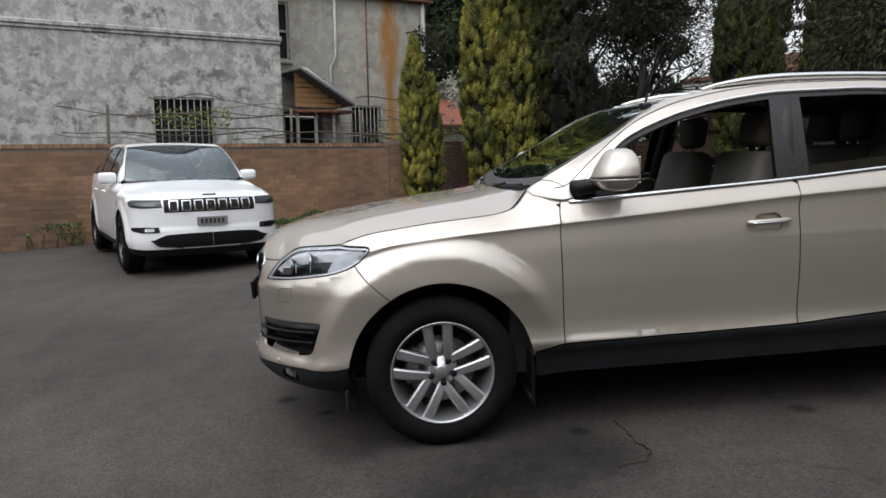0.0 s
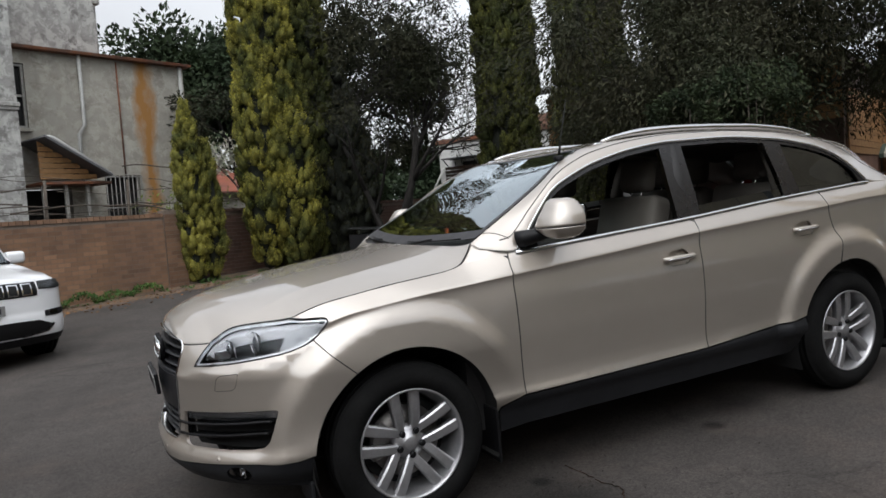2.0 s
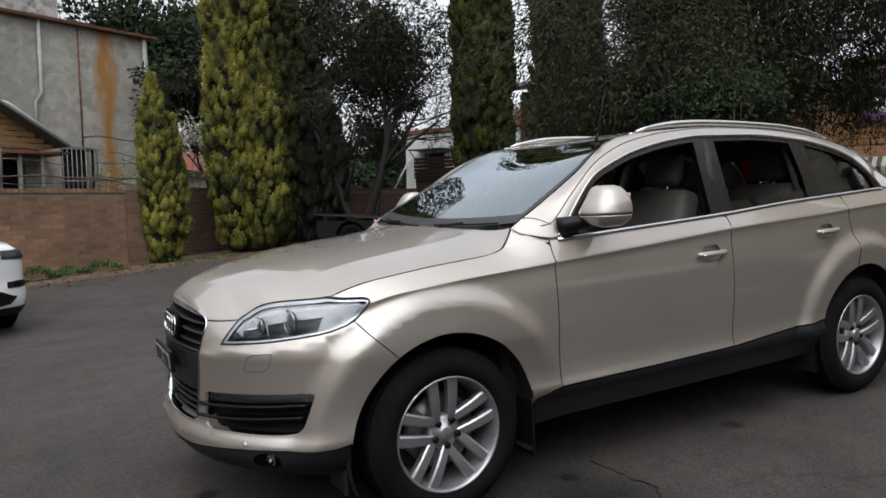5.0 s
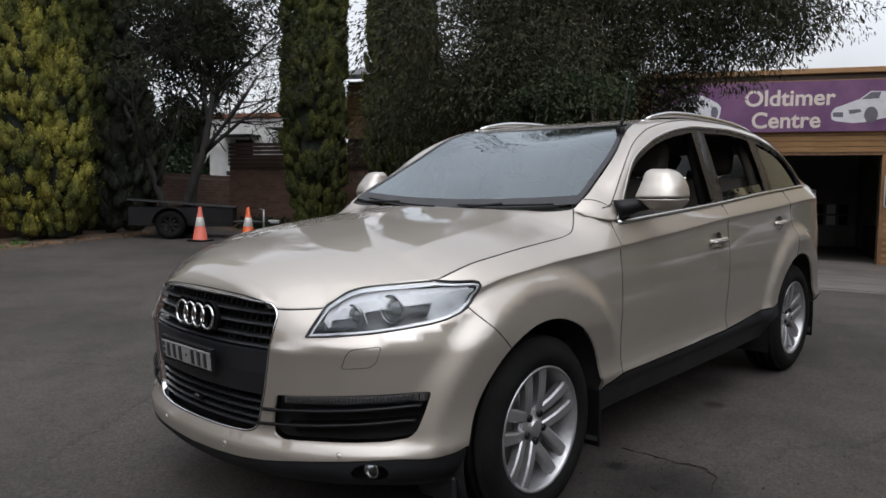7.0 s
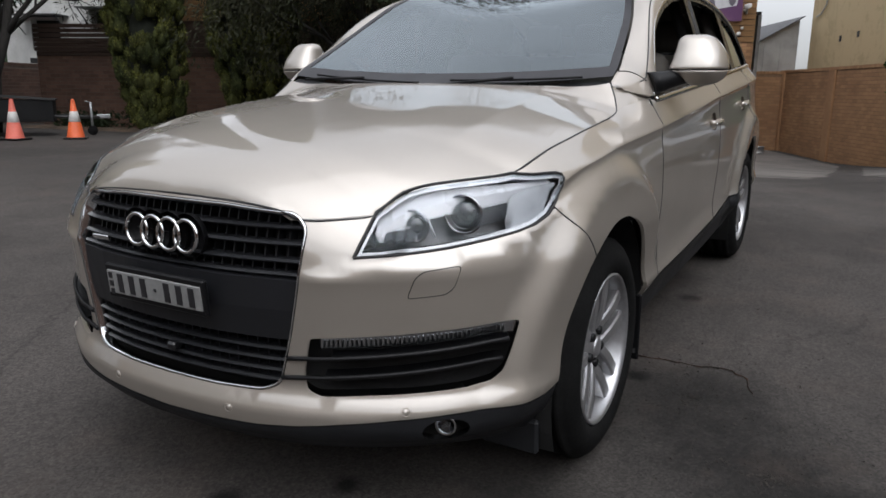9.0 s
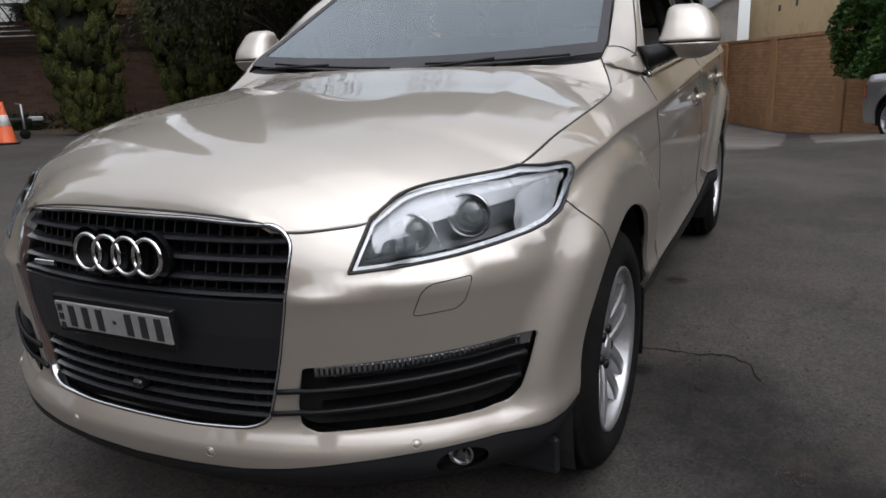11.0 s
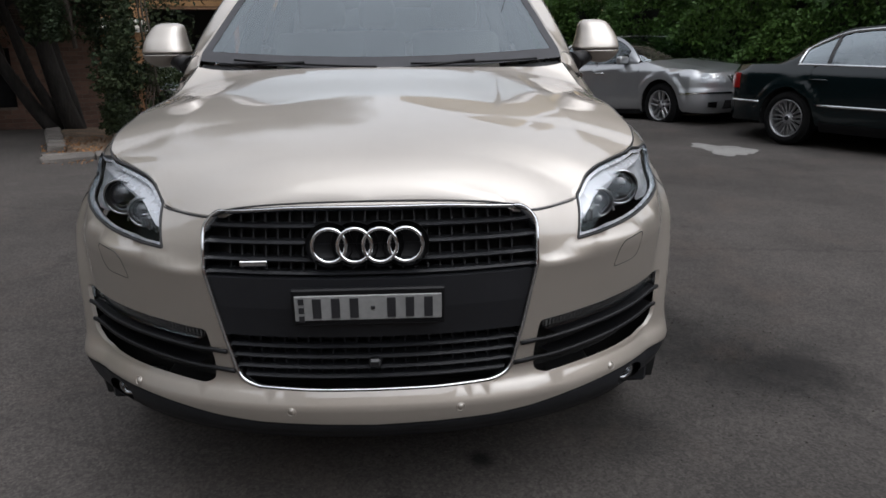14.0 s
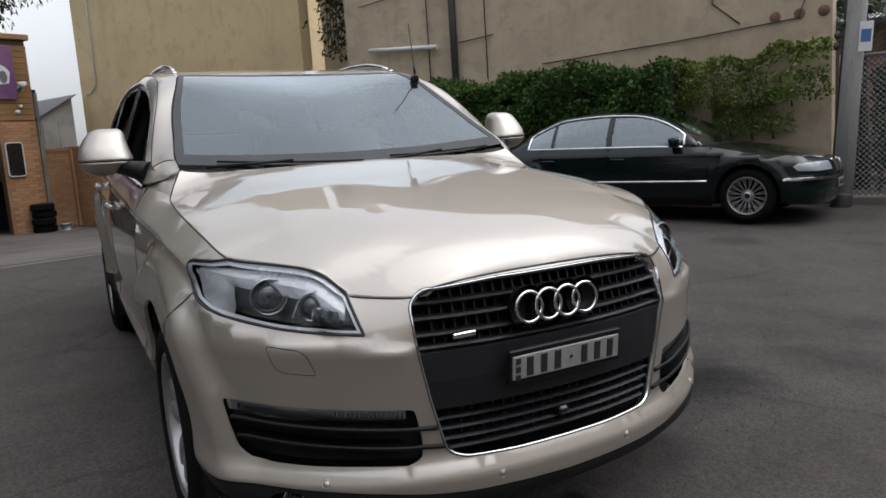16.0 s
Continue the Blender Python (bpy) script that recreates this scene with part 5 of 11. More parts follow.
def make_rim(parent, m, rim_r, width, spokes, pair=0.0, w0=0.05, w1=0.04, face=0.0, cap=0.035, mat=None, hole_r=0.08, bolts=5, phase=0.0, hub_r=0.085, bow=0.0):
    """A wheel rim: barrel, lip, spokes (in pairs when pair is set), hub, bolts and cap. Local y points outwards from the car."""
    mat = mat or M_ALLOY
    rim = bpy.data.objects.new("rim", None)
    scene.collection.objects.link(rim)
    rim.parent = parent
    h = width / 2
    bm = bmesh.new()
    lathe(bm, [(rim_r + 0.004, h - 0.030), (rim_r + 0.006, h - 0.014), (rim_r - 0.001, h - 0.010), (rim_r - 0.007, h - 0.026), (rim_r - 0.02, h - 0.06), (rim_r - 0.032, 0.0), (rim_r - 0.03, -h), (rim_r - 0.02, -h)], 56, "Y", m)
    part("barrel", bm, mat, rim)
    y1 = h - 0.032
    for k in range(spokes):
        a = 2 * math.pi * k / spokes + phase
        for s in ((-1, 1) if pair else (0,)):
            bm = bmesh.new()
            rot = Matrix.Rotation(a, 4, "Y")
            mm = m @ rot @ Matrix.Translation((s * pair, 0, 0)) @ Matrix.Rotation(s * 0.07, 4, "Y")
            spoke_mesh(bm, mm, hub_r * 0.62, rim_r - 0.005, w0, w1, y1 - 0.012 + face, y1, 0.035, bow)
            bmesh.ops.recalc_face_normals(bm, faces=bm.faces)
            part("spoke", bm, mat, rim)
    bm = bmesh.new()
    lathe(bm, [(0.0, y1 - 0.002 + face), (cap, y1 - 0.003 + face), (cap + 0.004, y1 - 0.010 + face), (hub_r - 0.02, y1 - 0.016 + face), (hub_r, y1 - 0.03 + face), (hub_r, y1 - 0.09)], 32, "Y", m)
    part("hub", bm, mat, rim)
    bm = bmesh.new()
    lathe(bm, [(0.0, y1 + 0.004 + face), (cap * 0.8, y1 + 0.003 + face), (cap, y1 - 0.001 + face), (cap, y1 - 0.006 + face)], 24, "Y", m)
    part("centre_cap", bm, mat if cap > .03 else M_GREY_PLASTIC, rim)
    for k in range(bolts):
        a = 2 * math.pi * k / bolts + phase + math.pi / bolts
        c = Vector((math.sin(a) * 0.058, 0, math.cos(a) * 0.058))
        bm = bmesh.new()
        lathe(bm, [(0.0, y1 + 0.001 + face), (0.010, y1 + 0.001 + face), (0.015, y1 - 0.002 + face), (0.016, y1 - 0.02 + face)], 10, "Y", m @ Matrix.Translation(c))
        part("bolt", bm, M_BLACK_PLASTIC, rim)
    return rim


def make_wheel(name, parent, centre, side, R, width, rim_r, brake=True, **kw):
    """side -1: outer face towards -y."""
    wheel = new(name)
    wheel.parent = parent
    m = Matrix.Translation(centre) @ (Matrix.Identity(4) if side > 0 else Matrix.Rotation(math.pi, 4, "Z"))
    make_tyre(wheel, m, R, width, rim_r)
    make_rim(wheel, m, rim_r, width, **kw)
    if brake:
        bm = bmesh.new()
        lathe(bm, [(0.05, 0.02), (0.165, 0.02), (0.165, -0.01), (0.05, -0.01)], 40, "Y", m)
        part("brake_disc", bm, M_DISC, wheel)
        bm = bmesh.new()
        rows = []
        for k in range(9):
            a = radians(46 + 8 * k)
            rows.append([bm.verts.new(m @ Vector((r_ * math.sin(a), y_, r_ * math.cos(a)))) for r_, y_ in ((.105, -.03), (.178, -.03), (.182, .03), (.170, .045), (.112, .045))])
        for p, q in zip(rows, rows[1:]):
            for k in range(5):
                bm.faces.new((p[k], p[(k + 1) % 5], q[(k + 1) % 5], q[k]))
        bm.faces.new(rows[0])
        bm.faces.new(list(reversed(rows[-1])))
        bmesh.ops.recalc_face_normals(bm, faces=bm.faces)
        part("brake_caliper", bm, M_DISC, wheel)
        bm = bmesh.new()
        lathe(bm, [(0.0, -0.02), (rim_r - 0.04, -0.02)], 32, "Y", m)
        part("brake_shield", bm, M_DARK, wheel)
    return wheel

# ---- the champagne SUV ----
CAR = Matrix(((0.999387, -0.00007, -0.034999, 0), (-0.00007, 0.999992, -0.004, 0), (0.034999, 0.004, 0.999379, 0.0), (0, 0, 0, 1)))
M_CHAMPAGNE = car_paint("champagne_metallic", (0.408, 0.368, 0.322), rough=0.55, metal=0.80, coat_ior=2.0)


M_LAMP_BRIGHT = material("lamp_silver_bezel", (0.62, 0.62, 0.64), 0.28, metal=0.3, var=0.06, bump=0)
M_LAMP_PALE = material("lamp_pale_lens", (0.36, 0.37, 0.385), 0.25, var=0.12, mix_scale=30, bump=0.05)
M_GRILLE = material("grille_grey_plastic", (0.011, 0.0115, 0.0135), 0.42, spec=0.35, var=0.15, mix_scale=5, fine=300, bump=0.05)
M_FRIT = material("screen_border_black", (0.022, 0.021, 0.024), 0.4, spec=0.35, var=0.1, bump=0)
M_PROJECTOR = material("projector_glass", (0.05, 0.052, 0.056), 0.06, metal=0.4, var=0.1, bump=0, coat=1.0)


class SuvShape:
    form = 1.0
    flare = (.67, .11, .040)
    plan = Path3((-.968, 0, 0), (-.964, .12, 0), (-.950, .25, 0), (-.926, .37, 0), (-.893, .47, 0), (-.848, .565, 0), (-.775, .68, 0), (-.68, .785, 0), (-.57, .866, 0), (-.45, .915, 0),
                 (-.30, .945, 0), (-.1, .955, 0), (.2, .957, 0), (.6, .963, 0), (1.2, .967, 0), (1.8, .968, 0), (2.5, .960, 0), (3.0, .955, 0), (3.4, .935, 0), (3.65, .90, 0), (3.85, .83, 0), (3.98, .72, 0), (4.06, .52, 0), (4.09, .25, 0), (4.10, 0, 0))
    shut = [(-.905, 0, .952), (-.903, .12, .950), (-.897, .25, .945), (-.884, .36, .932), (-.862, .425, .908), (-.80, .520, .911), (-.765, .560, .916), (-.731, .578, .942), (-.695, .600, .968), (-.665, .628, .980), (-.62, .668, .987), (-.54, .738, .994), (-.465, .795, 1.000), (-.40, .822, 1.024),
            (-.30, .836, 1.050), (-.15, .843, 1.069), (0, .847, 1.086), (.19, .841, 1.099), (.30, .835, 1.107), (.352, .833, 1.118), (.385, .824, 1.130)]
    hood_corner = [(.418, .809, 1.157), (.452, .788, 1.190), (.477, .770, 1.219)]
    belt = [(.47, .848, 1.142), (.54, .865, 1.152), (.60, .878, 1.154), (.66, .893, 1.150), (.9, .897, 1.161), (1.2, .898, 1.174), (1.8, .896, 1.200), (2.4, .886, 1.235), (3.0, .868, 1.258), (3.4, .842, 1.270), (3.7, .800, 1.270), (3.86, .74, 1.262), (3.95, .64, 1.255), (4.01, .45, 1.25), (4.03, .2, 1.25), (4.04, 0, 1.25)]
    nose = Smooth((.20, .07), (.30, .022), (.355, -.022), (.385, -.026), (.414, -.027), (.460, -.003), (.49, .003), (.53, .003), (.60, .002), (.70, .0), (.775, .0), (.80, .006), (.83, .020), (.90, .058), (1.0, .12))
    side = Smooth((.20, .08), (.30, .060), (.40, .035), (.455, .004), (.475, .0), (.50, .008), (.56, .016), (.66, .011), (.80, .003), (.92, .004), (1.0, .010), (1.05, .015), (1.15, .020), (1.3, .03))
    lamp_floor = Smooth((.40, .806), (.53, .812), (.60, .818), (.70, .829), (.80, .846), (.88, .880), (.93, .93))
    crease = Smooth((-.6, .93), (-.30, .984), (.0, 1.014), (.6, 1.052), (1.2, 1.085), (1.8, 1.121), (2.6, 1.150), (3.4, 1.18), (4.1, 1.18))

    def __init__(self):
        self.prepare()

    def prepare(self):
        n = 1600
        self.P = [self.plan(i / n) for i in range(n + 1)]
        self.S = [0.0]
        for a, b in zip(self.P, self.P[1:]):
            self.S.append(self.S[-1] + (b - a).length)
        top = Path3(*(self.shut + self.belt))
        T = [top(i / 900) for i in range(901)]
        self.zt, self.dt = [], []
        self.out = []
        for i in range(n + 1):
            t = (self.P[min(i + 3, n)] - self.P[max(i - 3, 0)]).normalized()
            self.out.append(Vector((-t.y, t.x, 0)))
        for i in range(0, n + 1):
            b, o = self.P[i], self.out[i]
            best = None
            for p, q in zip(T, T[1:]):
                c1 = (p.x - b.x) * o.y - (p.y - b.y) * o.x
                c2 = (q.x - b.x) * o.y - (q.y - b.y) * o.x
                if c1 == c2 or c1 * c2 > 0:
                    continue
                k = c1 / (c1 - c2)
                h = p.lerp(q, k)
                d = -((h.x - b.x) * o.x + (h.y - b.y) * o.y)
                if -0.02 < d < 0.4 and (best is None or d < best[0]):
                    best = (d, h.z)
            if best is None:
                best = (self.dt[-1], self.zt[-1]) if self.dt else (0.08, 0.952)
            self.dt.append(best[0])
            self.zt.append(best[1])
        for _ in range(3):
            for arr in (self.dt, self.zt):
                arr[:] = [sum(arr[max(0, i - 6):i + 7]) / len(arr[max(0, i - 6):i + 7]) for i in range(n + 1)]
        self.total = self.S[-1]
        self.hubs = ((0.0, 0.365), (3.002, 0.365))

    def idx(self, s):
        s = min(max(s, 0.0), self.total - 1e-6)
        lo, hi = 0, len(self.S) - 1
        while hi - lo > 1:
            k = (lo + hi) // 2
            if self.S[k] <= s:
                lo = k
            else:
                hi = k
        return lo, (s - self.S[lo]) / max(1e-9, self.S[hi] - self.S[lo])

    def sx(self, x):
        """Place along the plan for a side point at x."""
        for i in range(len(self.P) - 1):
            if self.P[i].x <= x <= self.P[i + 1].x:
                return self.S[i] + (self.S[i + 1] - self.S[i]) * (x - self.P[i].x) / max(1e-9, self.P[i + 1].x - self.P[i].x)
        return self.total

    def sy(self, y):
        """Place along the plan for a nose point at half width y."""
        for i in range(len(self.P) - 1):
            if self.P[i].y <= y <= self.P[i + 1].y:
                return self.S[i] + (self.S[i + 1] - self.S[i]) * (y - self.P[i].y) / max(1e-9, self.P[i + 1].y - self.P[i].y)
        return 0.0

    def ztop(self, s):
        i, t = self.idx(s)
        return self.zt[i] + (self.zt[i + 1] - self.zt[i]) * t

    def zk(self, s):
        i, t = self.idx(s)
        x = self.P[i].lerp(self.P[i + 1], t).x
        w = min(1.0, max(0.0, (x + 0.66) / 0.50))
        w = w * w * (3 - 2 * w)
        return (self.ztop(s) - 0.13) * (1 - w) + self.crease(x) * w

    def crease_rows(self, s0, s1, step=0.014):
        return [(s, self.zk(s) + d) for s in np.arange(s0, s1, step) for d in (-0.040, -0.022, -0.009, -0.003, 0.003, 0.010, 0.024)]

    def __call__(self, s, z):
        neg = s < 0
        s = abs(s)
        i, t = self.idx(s)
        b = self.P[i].lerp(self.P[i + 1], t)
        o = self.out[i].lerp(self.out[i + 1], t)
        zt = self.zt[i] + (self.zt[i + 1] - self.zt[i]) * t
        dt = self.dt[i] + (self.dt[i + 1] - self.dt[i]) * t
        w = min(1.0, max(0.0, (b.x + 0.66) / 0.50))
        w = w * w * (3 - 2 * w)
        if b.x > 3.4:
            k = min(1, (b.x - 3.4) / 0.5)
        zk = (zt - 0.13) * (1 - w) + self.crease(b.x) * w

        def base(zz):
            return self.nose(zz) * (1 - w) + self.side(zz) * w
        if z <= zk:
            d = base(z)
        else:
            q = min(1.3, (z - zk) / max(0.02, zt - zk))
            e = 1.7 * (1 - w) + 1.08 * w
            d0 = base(zk)
            d = d0 + (dt - d0) * q ** e
        # the front fender draws in towards its top
        if self.form and -.5 < b.x < .6:
            k = min(1.0, (b.x + .5) / .3) * min(1.0, (.6 - b.x) / .6)
            q = min(1.0, max(0.0, (z - .74) / .24))
            d += 0.026 * k * q * q * (3 - 2 * q) * (1 if z <= zk else max(0.0, 1 - (z - zk) / max(0.02, zt - zk)))
        fade = w if b.x < 3.5 else w * max(0.0, 1 - (b.x - 3.5) / 0.3)
        if z < zk:
            # hollow just below the shoulder line
            d += (0.012 if self.form else 0.006) * fade * (1 - math.exp(-(zk - z) / 0.016)) * math.exp(-(zk - z) / 0.13)
        # ledge under the headlight
        if self.form and .38 < b.y and b.x < -.25:
            k = min(1.0, (b.y - .38) / .10) * min(1.0, (-.25 - b.x) / .15)
            q = z - (self.lamp_floor(b.y) - 0.030)
            d -= 0.013 * k * (math.exp(q / 0.07) if q < 0 else max(0.0, 1 - q / 0.028) ** 1.3)
        for hx, hz in self.hubs:
            r = math.hypot(b.x - hx, z - hz)
            fr, fw, fa = self.flare
            k = min(1.0, max(0.0, (fr - r) / fw))
            k = k * k * (3 - 2 * k) * (1 - 0.25 * max(0.0, (fr - fw - r) / fw))
            lift = min(1.0, max(0.0, (z - 0.30) / 0.15)) if b.x < .1 or b.x > 2.0 else min(1.0, max(0.0, (z - 0.46) / 0.28))
            d -= fa * k * lift * (1 if z < zk else max(0.0, 1 - (z - zk) / 0.1))
        p = b - o * d
        return Vector((p.x, -p.y if neg else p.y, z))


SUV = SuvShape()


def arch(hx, hz, r, a0, a1, n=26):
    return [(hx + r * math.cos(a), hz + r * math.sin(a)) for a in np.linspace(a0, a1, n)]


def suv_body(root):
    S = SUV
    sx, sy = S.sx, S.sy
    top = lambda s0, s1, n=24: [(s, S.ztop(s)) for s in np.linspace(s0, s1, n)]
    X = lambda pts: [(sx(x), z) for x, z in pts]
    # outlines in (length along the plan, height)
    gh = [(sy(.18), .455), (sy(.32), .460), (sy(.366), .480), (sy(.402), .62), (sy(.431), .77), (sy(.446), .893), (sy(.412), .928), (sy(.2), .940)]
    grille = round_poly([(-s, z) for s, z in reversed(gh)] + gh, 0.035, 5)
    s_in = sy(.604)
    s_tip = sx(-.500)
    lamp_low = [(sy(.556), .823), (sy(.60), .826), (sy(.665), .829), (sy(.75), .838), (sy(.83), .851), (sx(-.543), .863), (sx(-.49), .874), (sx(-.43), .892), (sx(-.378), .920), (sx(-.338), .955)]
    lamp_tip = [(sx(-.322), .976), (sx(-.326), .988), (sx(-.345), .993), (sx(-.43), .995)]
    lamp_in = [(sy(.582), .880), (sy(.568), .850)]
    lamp = lamp_low + lamp_tip + top(s_tip, s_in, 20) + lamp_in
    fog = [(sy(.447), .610), (sy(.58), .619), (sy(.70), .626), (sy(.807), .631), (sx(-.562), .634), (sx(-.587), .556), (sx(-.607), .500), (sx(-.63), .477), (sx(-.678), .467), (sy(.70), .464), (sy(.58), .462), (sy(.465), .458), (sy(.432), .472), (sy(.430), .517)]
    fog = round_poly(fog, 0.012, 2)
    aF = lambda a0, a1, n=24: X(arch(.005, .362, .447, radians(a0), radians(a1), n))
    aR = lambda a0, a1, n=24: X(arch(3.0, .372, .447, radians(a0), radians(a1), n))
    low = [(0.0, .362), (sy(.3), .368), (sy(.41), .377), (sy(.52), .390), (sy(.64), .401), (sy(.75), .408), (sx(-.60), .411), (sx(-.50), .414), (sx(-.447), .425)]
    seam_bot_a = 122.0
    seam = [(sx(-.331), .836), (sx(-.396), .905)]
    seam_bot = (.005 + .447 * math.cos(radians(seam_bot_a)), .362 + .447 * math.sin(radians(seam_bot_a)))
    seam_bot_sz = (sx(seam_bot[0]), seam_bot[1])
    # bumper: the grille's edge is its inner border
    bumper = low + aF(172, seam_bot_a, 18) + seam + list(reversed(lamp_low[:8])) + list(reversed(lamp_in)) + list(reversed(top(0.0, s_in, 24)))
    # whole bumper in one piece, left and right
    right = bumper[1:-1] if bumper[-1][0] < 1e-4 else bumper[1:]
    outline = [(0.0, .362)] + right + [(0.0, S.ztop(0))] + [(-s, z) for s, z in reversed(right)]
    fog_m = [(-s, z) for s, z in reversed(fog)]
    cdt_panel("front_bumper", S, outline, [grille, fog, fog_m], M_CHAMPAGNE, root, sides=(-1,), grid=0.024, label="champagne painted bumper cover")
    # lower valance in dark plastic
    vb = [(0.0, .300), (sy(.3), .300), (sy(.55), .302), (sy(.75), .300), (sx(-.56), .290), (sx(-.44), .270)]
    up = [(s, z - 0.004) for s, z in low]
    val = vb + [(sx(-.44), .33)] + list(reversed(up))
    foglamp = [(sy(.74) + 0.060 * math.cos(a), .362 + 0.032 * math.sin(a)) for a in np.linspace(0, 2 * math.pi, 18, endpoint=False)]
    r2 = val[1:-1]
    outline = [val[0]] + r2 + [val[-1]] + [(-s, z) for s, z in reversed(r2)]
    cdt_panel("front_valance", S, outline, [foglamp, [(-s, z) for s, z in reversed(foglamp)]], M_GREY_PLASTIC, root, sides=(-1,), grid=0.03, label="dark grey plastic lower valance")
    # fenders
    sill = [(.452, .40), (.462, .437), (.60, .4725)]
    fender = aF(seam_bot_a, 5, 26) + X(sill) + [(sx(.600), .60), (sx(.598), .80), (sx(.597), 1.0), (sx(.603), 1.10), (sx(.615), S.ztop(sx(.615)))] + top(sx(.615), s_tip, 36) + list(reversed(lamp_tip)) + list(reversed(lamp_low[8:])) + list(reversed(seam))
    cdt_panel("front_fender", S, fender, [], M_CHAMPAGNE, root, grid=0.026, lines=S.crease_rows(sx(-.45), sx(.62)))
    # doors
    d1 = [(sx(.602), .4725), (sx(1.0), .476), (sx(1.4), .480), (sx(1.79), .485), (sx(1.796), .7), (sx(1.800), .95), (sx(1.800), 1.06), (sx(1.808), 1.11), (sx(1.815), S.ztop(sx(1.815)))] + top(sx(1.815), sx(.617), 30) + [(sx(.605), 1.10), (sx(.599), 1.0), (sx(.600), .80), (sx(.602), .60)]
    handle1 = round_poly([(sx(1.575), .965), (sx(1.70), .965), (sx(1.715), 1.01), (sx(1.69), 1.045), (sx(1.585), 1.042), (sx(1.56), 1.005)], 0.03)
    cdt_panel("front_door", S, d1, [handle1], M_CHAMPAGNE, root, grid=0.03, lines=S.crease_rows(sx(.6), sx(1.82)))
    d2 = [(sx(1.793), .485), (sx(2.1), .500), (sx(2.4), .516), (sx(2.575), .530)] + aR(159, 102, 14) + [(sx(2.93), .95), (sx(2.90), 1.10), (sx(2.885), S.ztop(sx(2.885)))] + top(sx(2.885), sx(1.818), 26) + [(sx(1.811), 1.11), (sx(1.803), 1.06), (sx(1.803), .95), (sx(1.799), .7)]
    handle2 = round_poly([(sx(2.60), 1.008), (sx(2.72), 1.010), (sx(2.735), 1.05), (sx(2.71), 1.088), (sx(2.61), 1.085), (sx(2.585), 1.05)], 0.03)
    cdt_panel("rear_door", S, d2, [handle2], M_CHAMPAGNE, root, grid=0.03, lines=S.crease_rows(sx(1.8), sx(2.95)))
    # rear quarter, bumper, hatch
    q3 = aR(101, 8, 22) + [(sx(3.45), .45), (sx(3.60), .50), (sx(3.80), .60), (sx(3.72), .80), (sx(3.70), .92), (sx(3.69), 1.17), (sx(3.74), S.ztop(sx(3.74)))] + top(sx(3.74), sx(2.888), 20) + [(sx(2.903), 1.10), (sx(2.933), .95)]
    cdt_panel("rear_quarter", S, q3, [], M_CHAMPAGNE, root, grid=0.03, lines=S.crease_rows(sx(2.9), sx(3.72)))
    rb = [(sx(3.455), .44), (sx(3.455), .36), (sx(3.8), .36), (S.total, .36), (S.total, .62), (sx(3.95), .62), (sx(3.80), .60), (sx(3.62), .50)]
    cdt_panel("rear_bumper", S, rb, [], M_GREY_PLASTIC, root, joined=True, grid=0.05, label="dark plastic rear bumper")
    tl = [(sx(3.725), .80), (sx(3.80), .605), (S.total, .625), (S.total, S.ztop(S.total)), (sx(3.95), S.ztop(sx(3.95))), (sx(3.745), S.ztop(sx(3.745))), (sx(3.695), 1.17), (sx(3.705), .92)]
    lampr = [(sx(3.71), .90), (sx(3.86), .86), (sx(3.97), .90), (sx(3.97), 1.13), (sx(3.80), 1.18), (sx(3.70), 1.165)]
    cdt_panel("tailgate", S, tl, [lampr], M_CHAMPAGNE, root, joined=True, grid=0.05)
    off = lambda s, z: S(s, z) - surf_normal(S, s, z) * (-0.002)
    cdt_panel("tail_lamp", S, lampr, [], M_RED_LENS, root, grid=0.04, flange=0.02, label="red tail lamp")
    # sill cladding
    sc = X([(.455, .395), (.466, .432), (.60, .468)]) + [(sx(1.2), .474), (sx(1.79), .481), (sx(2.4), .512), (sx(2.57), .526)] + [(sx(2.575), .45), (sx(2.56), .36)] + [(sx(2.5), .315), (sx(1.8), .312), (sx(1.0), .312), (sx(.63), .312), (sx(.47), .30)]
    cdt_panel("sill_cladding", S, sc, [], M_GREY_PLASTIC, root, grid=0.035, label="dark grey sill cladding")
    # cup behind each handle, and the handle
    for nm, hole, zc, xa, xb in (("front", handle1, 1.003, 1.525, 1.745), ("rear", handle2, 1.048, 2.555, 2.765)):
        cup = lambda s, z, h=hole: S(s, z) - Vector((0, 0.022, 0))
        for sd in (-1, 1):
            hd = new("door_handle")
            hd.parent = root
            cdt_panel("handle_cup", cup, inset_poly(hole, -0.004), [], M_CHAMPAGNE, hd, sides=(sd,), grid=0.03, flange=-0.02)
            bm = bmesh.new()
            pts, rad = [], []
            for k in range(13):
                f = k / 12
                x = xa + (xb - xa) * f
                y = S(sx(x), zc).y + 0.020 * math.sin(math.pi * f) ** 0.5
                pts.append((x, sd * (y + 0.006), zc + 0.004 * f))
                rad.append(0.015 * (0.75 + 0.25 * math.sin(math.pi * f) ** 0.4))
            tube(bm, pts, 0.016, 10, True, rad)
            part("handle_bar", bm, M_CHAMPAGNE, hd)
            bm = bmesh.new()
            tube(bm, [(p[0], p[1] + sd * 0.0135, p[2] - 0.002) for p in pts[1:-1]], 0.004, 6)
            part("handle_strip", bm, M_CHROME, hd, "thin chrome strip")
    # dark joints between the panels
    arch_z = lambda x: .372 + math.sqrt(max(0.0, .447 ** 2 - (x - 3.0) ** 2))
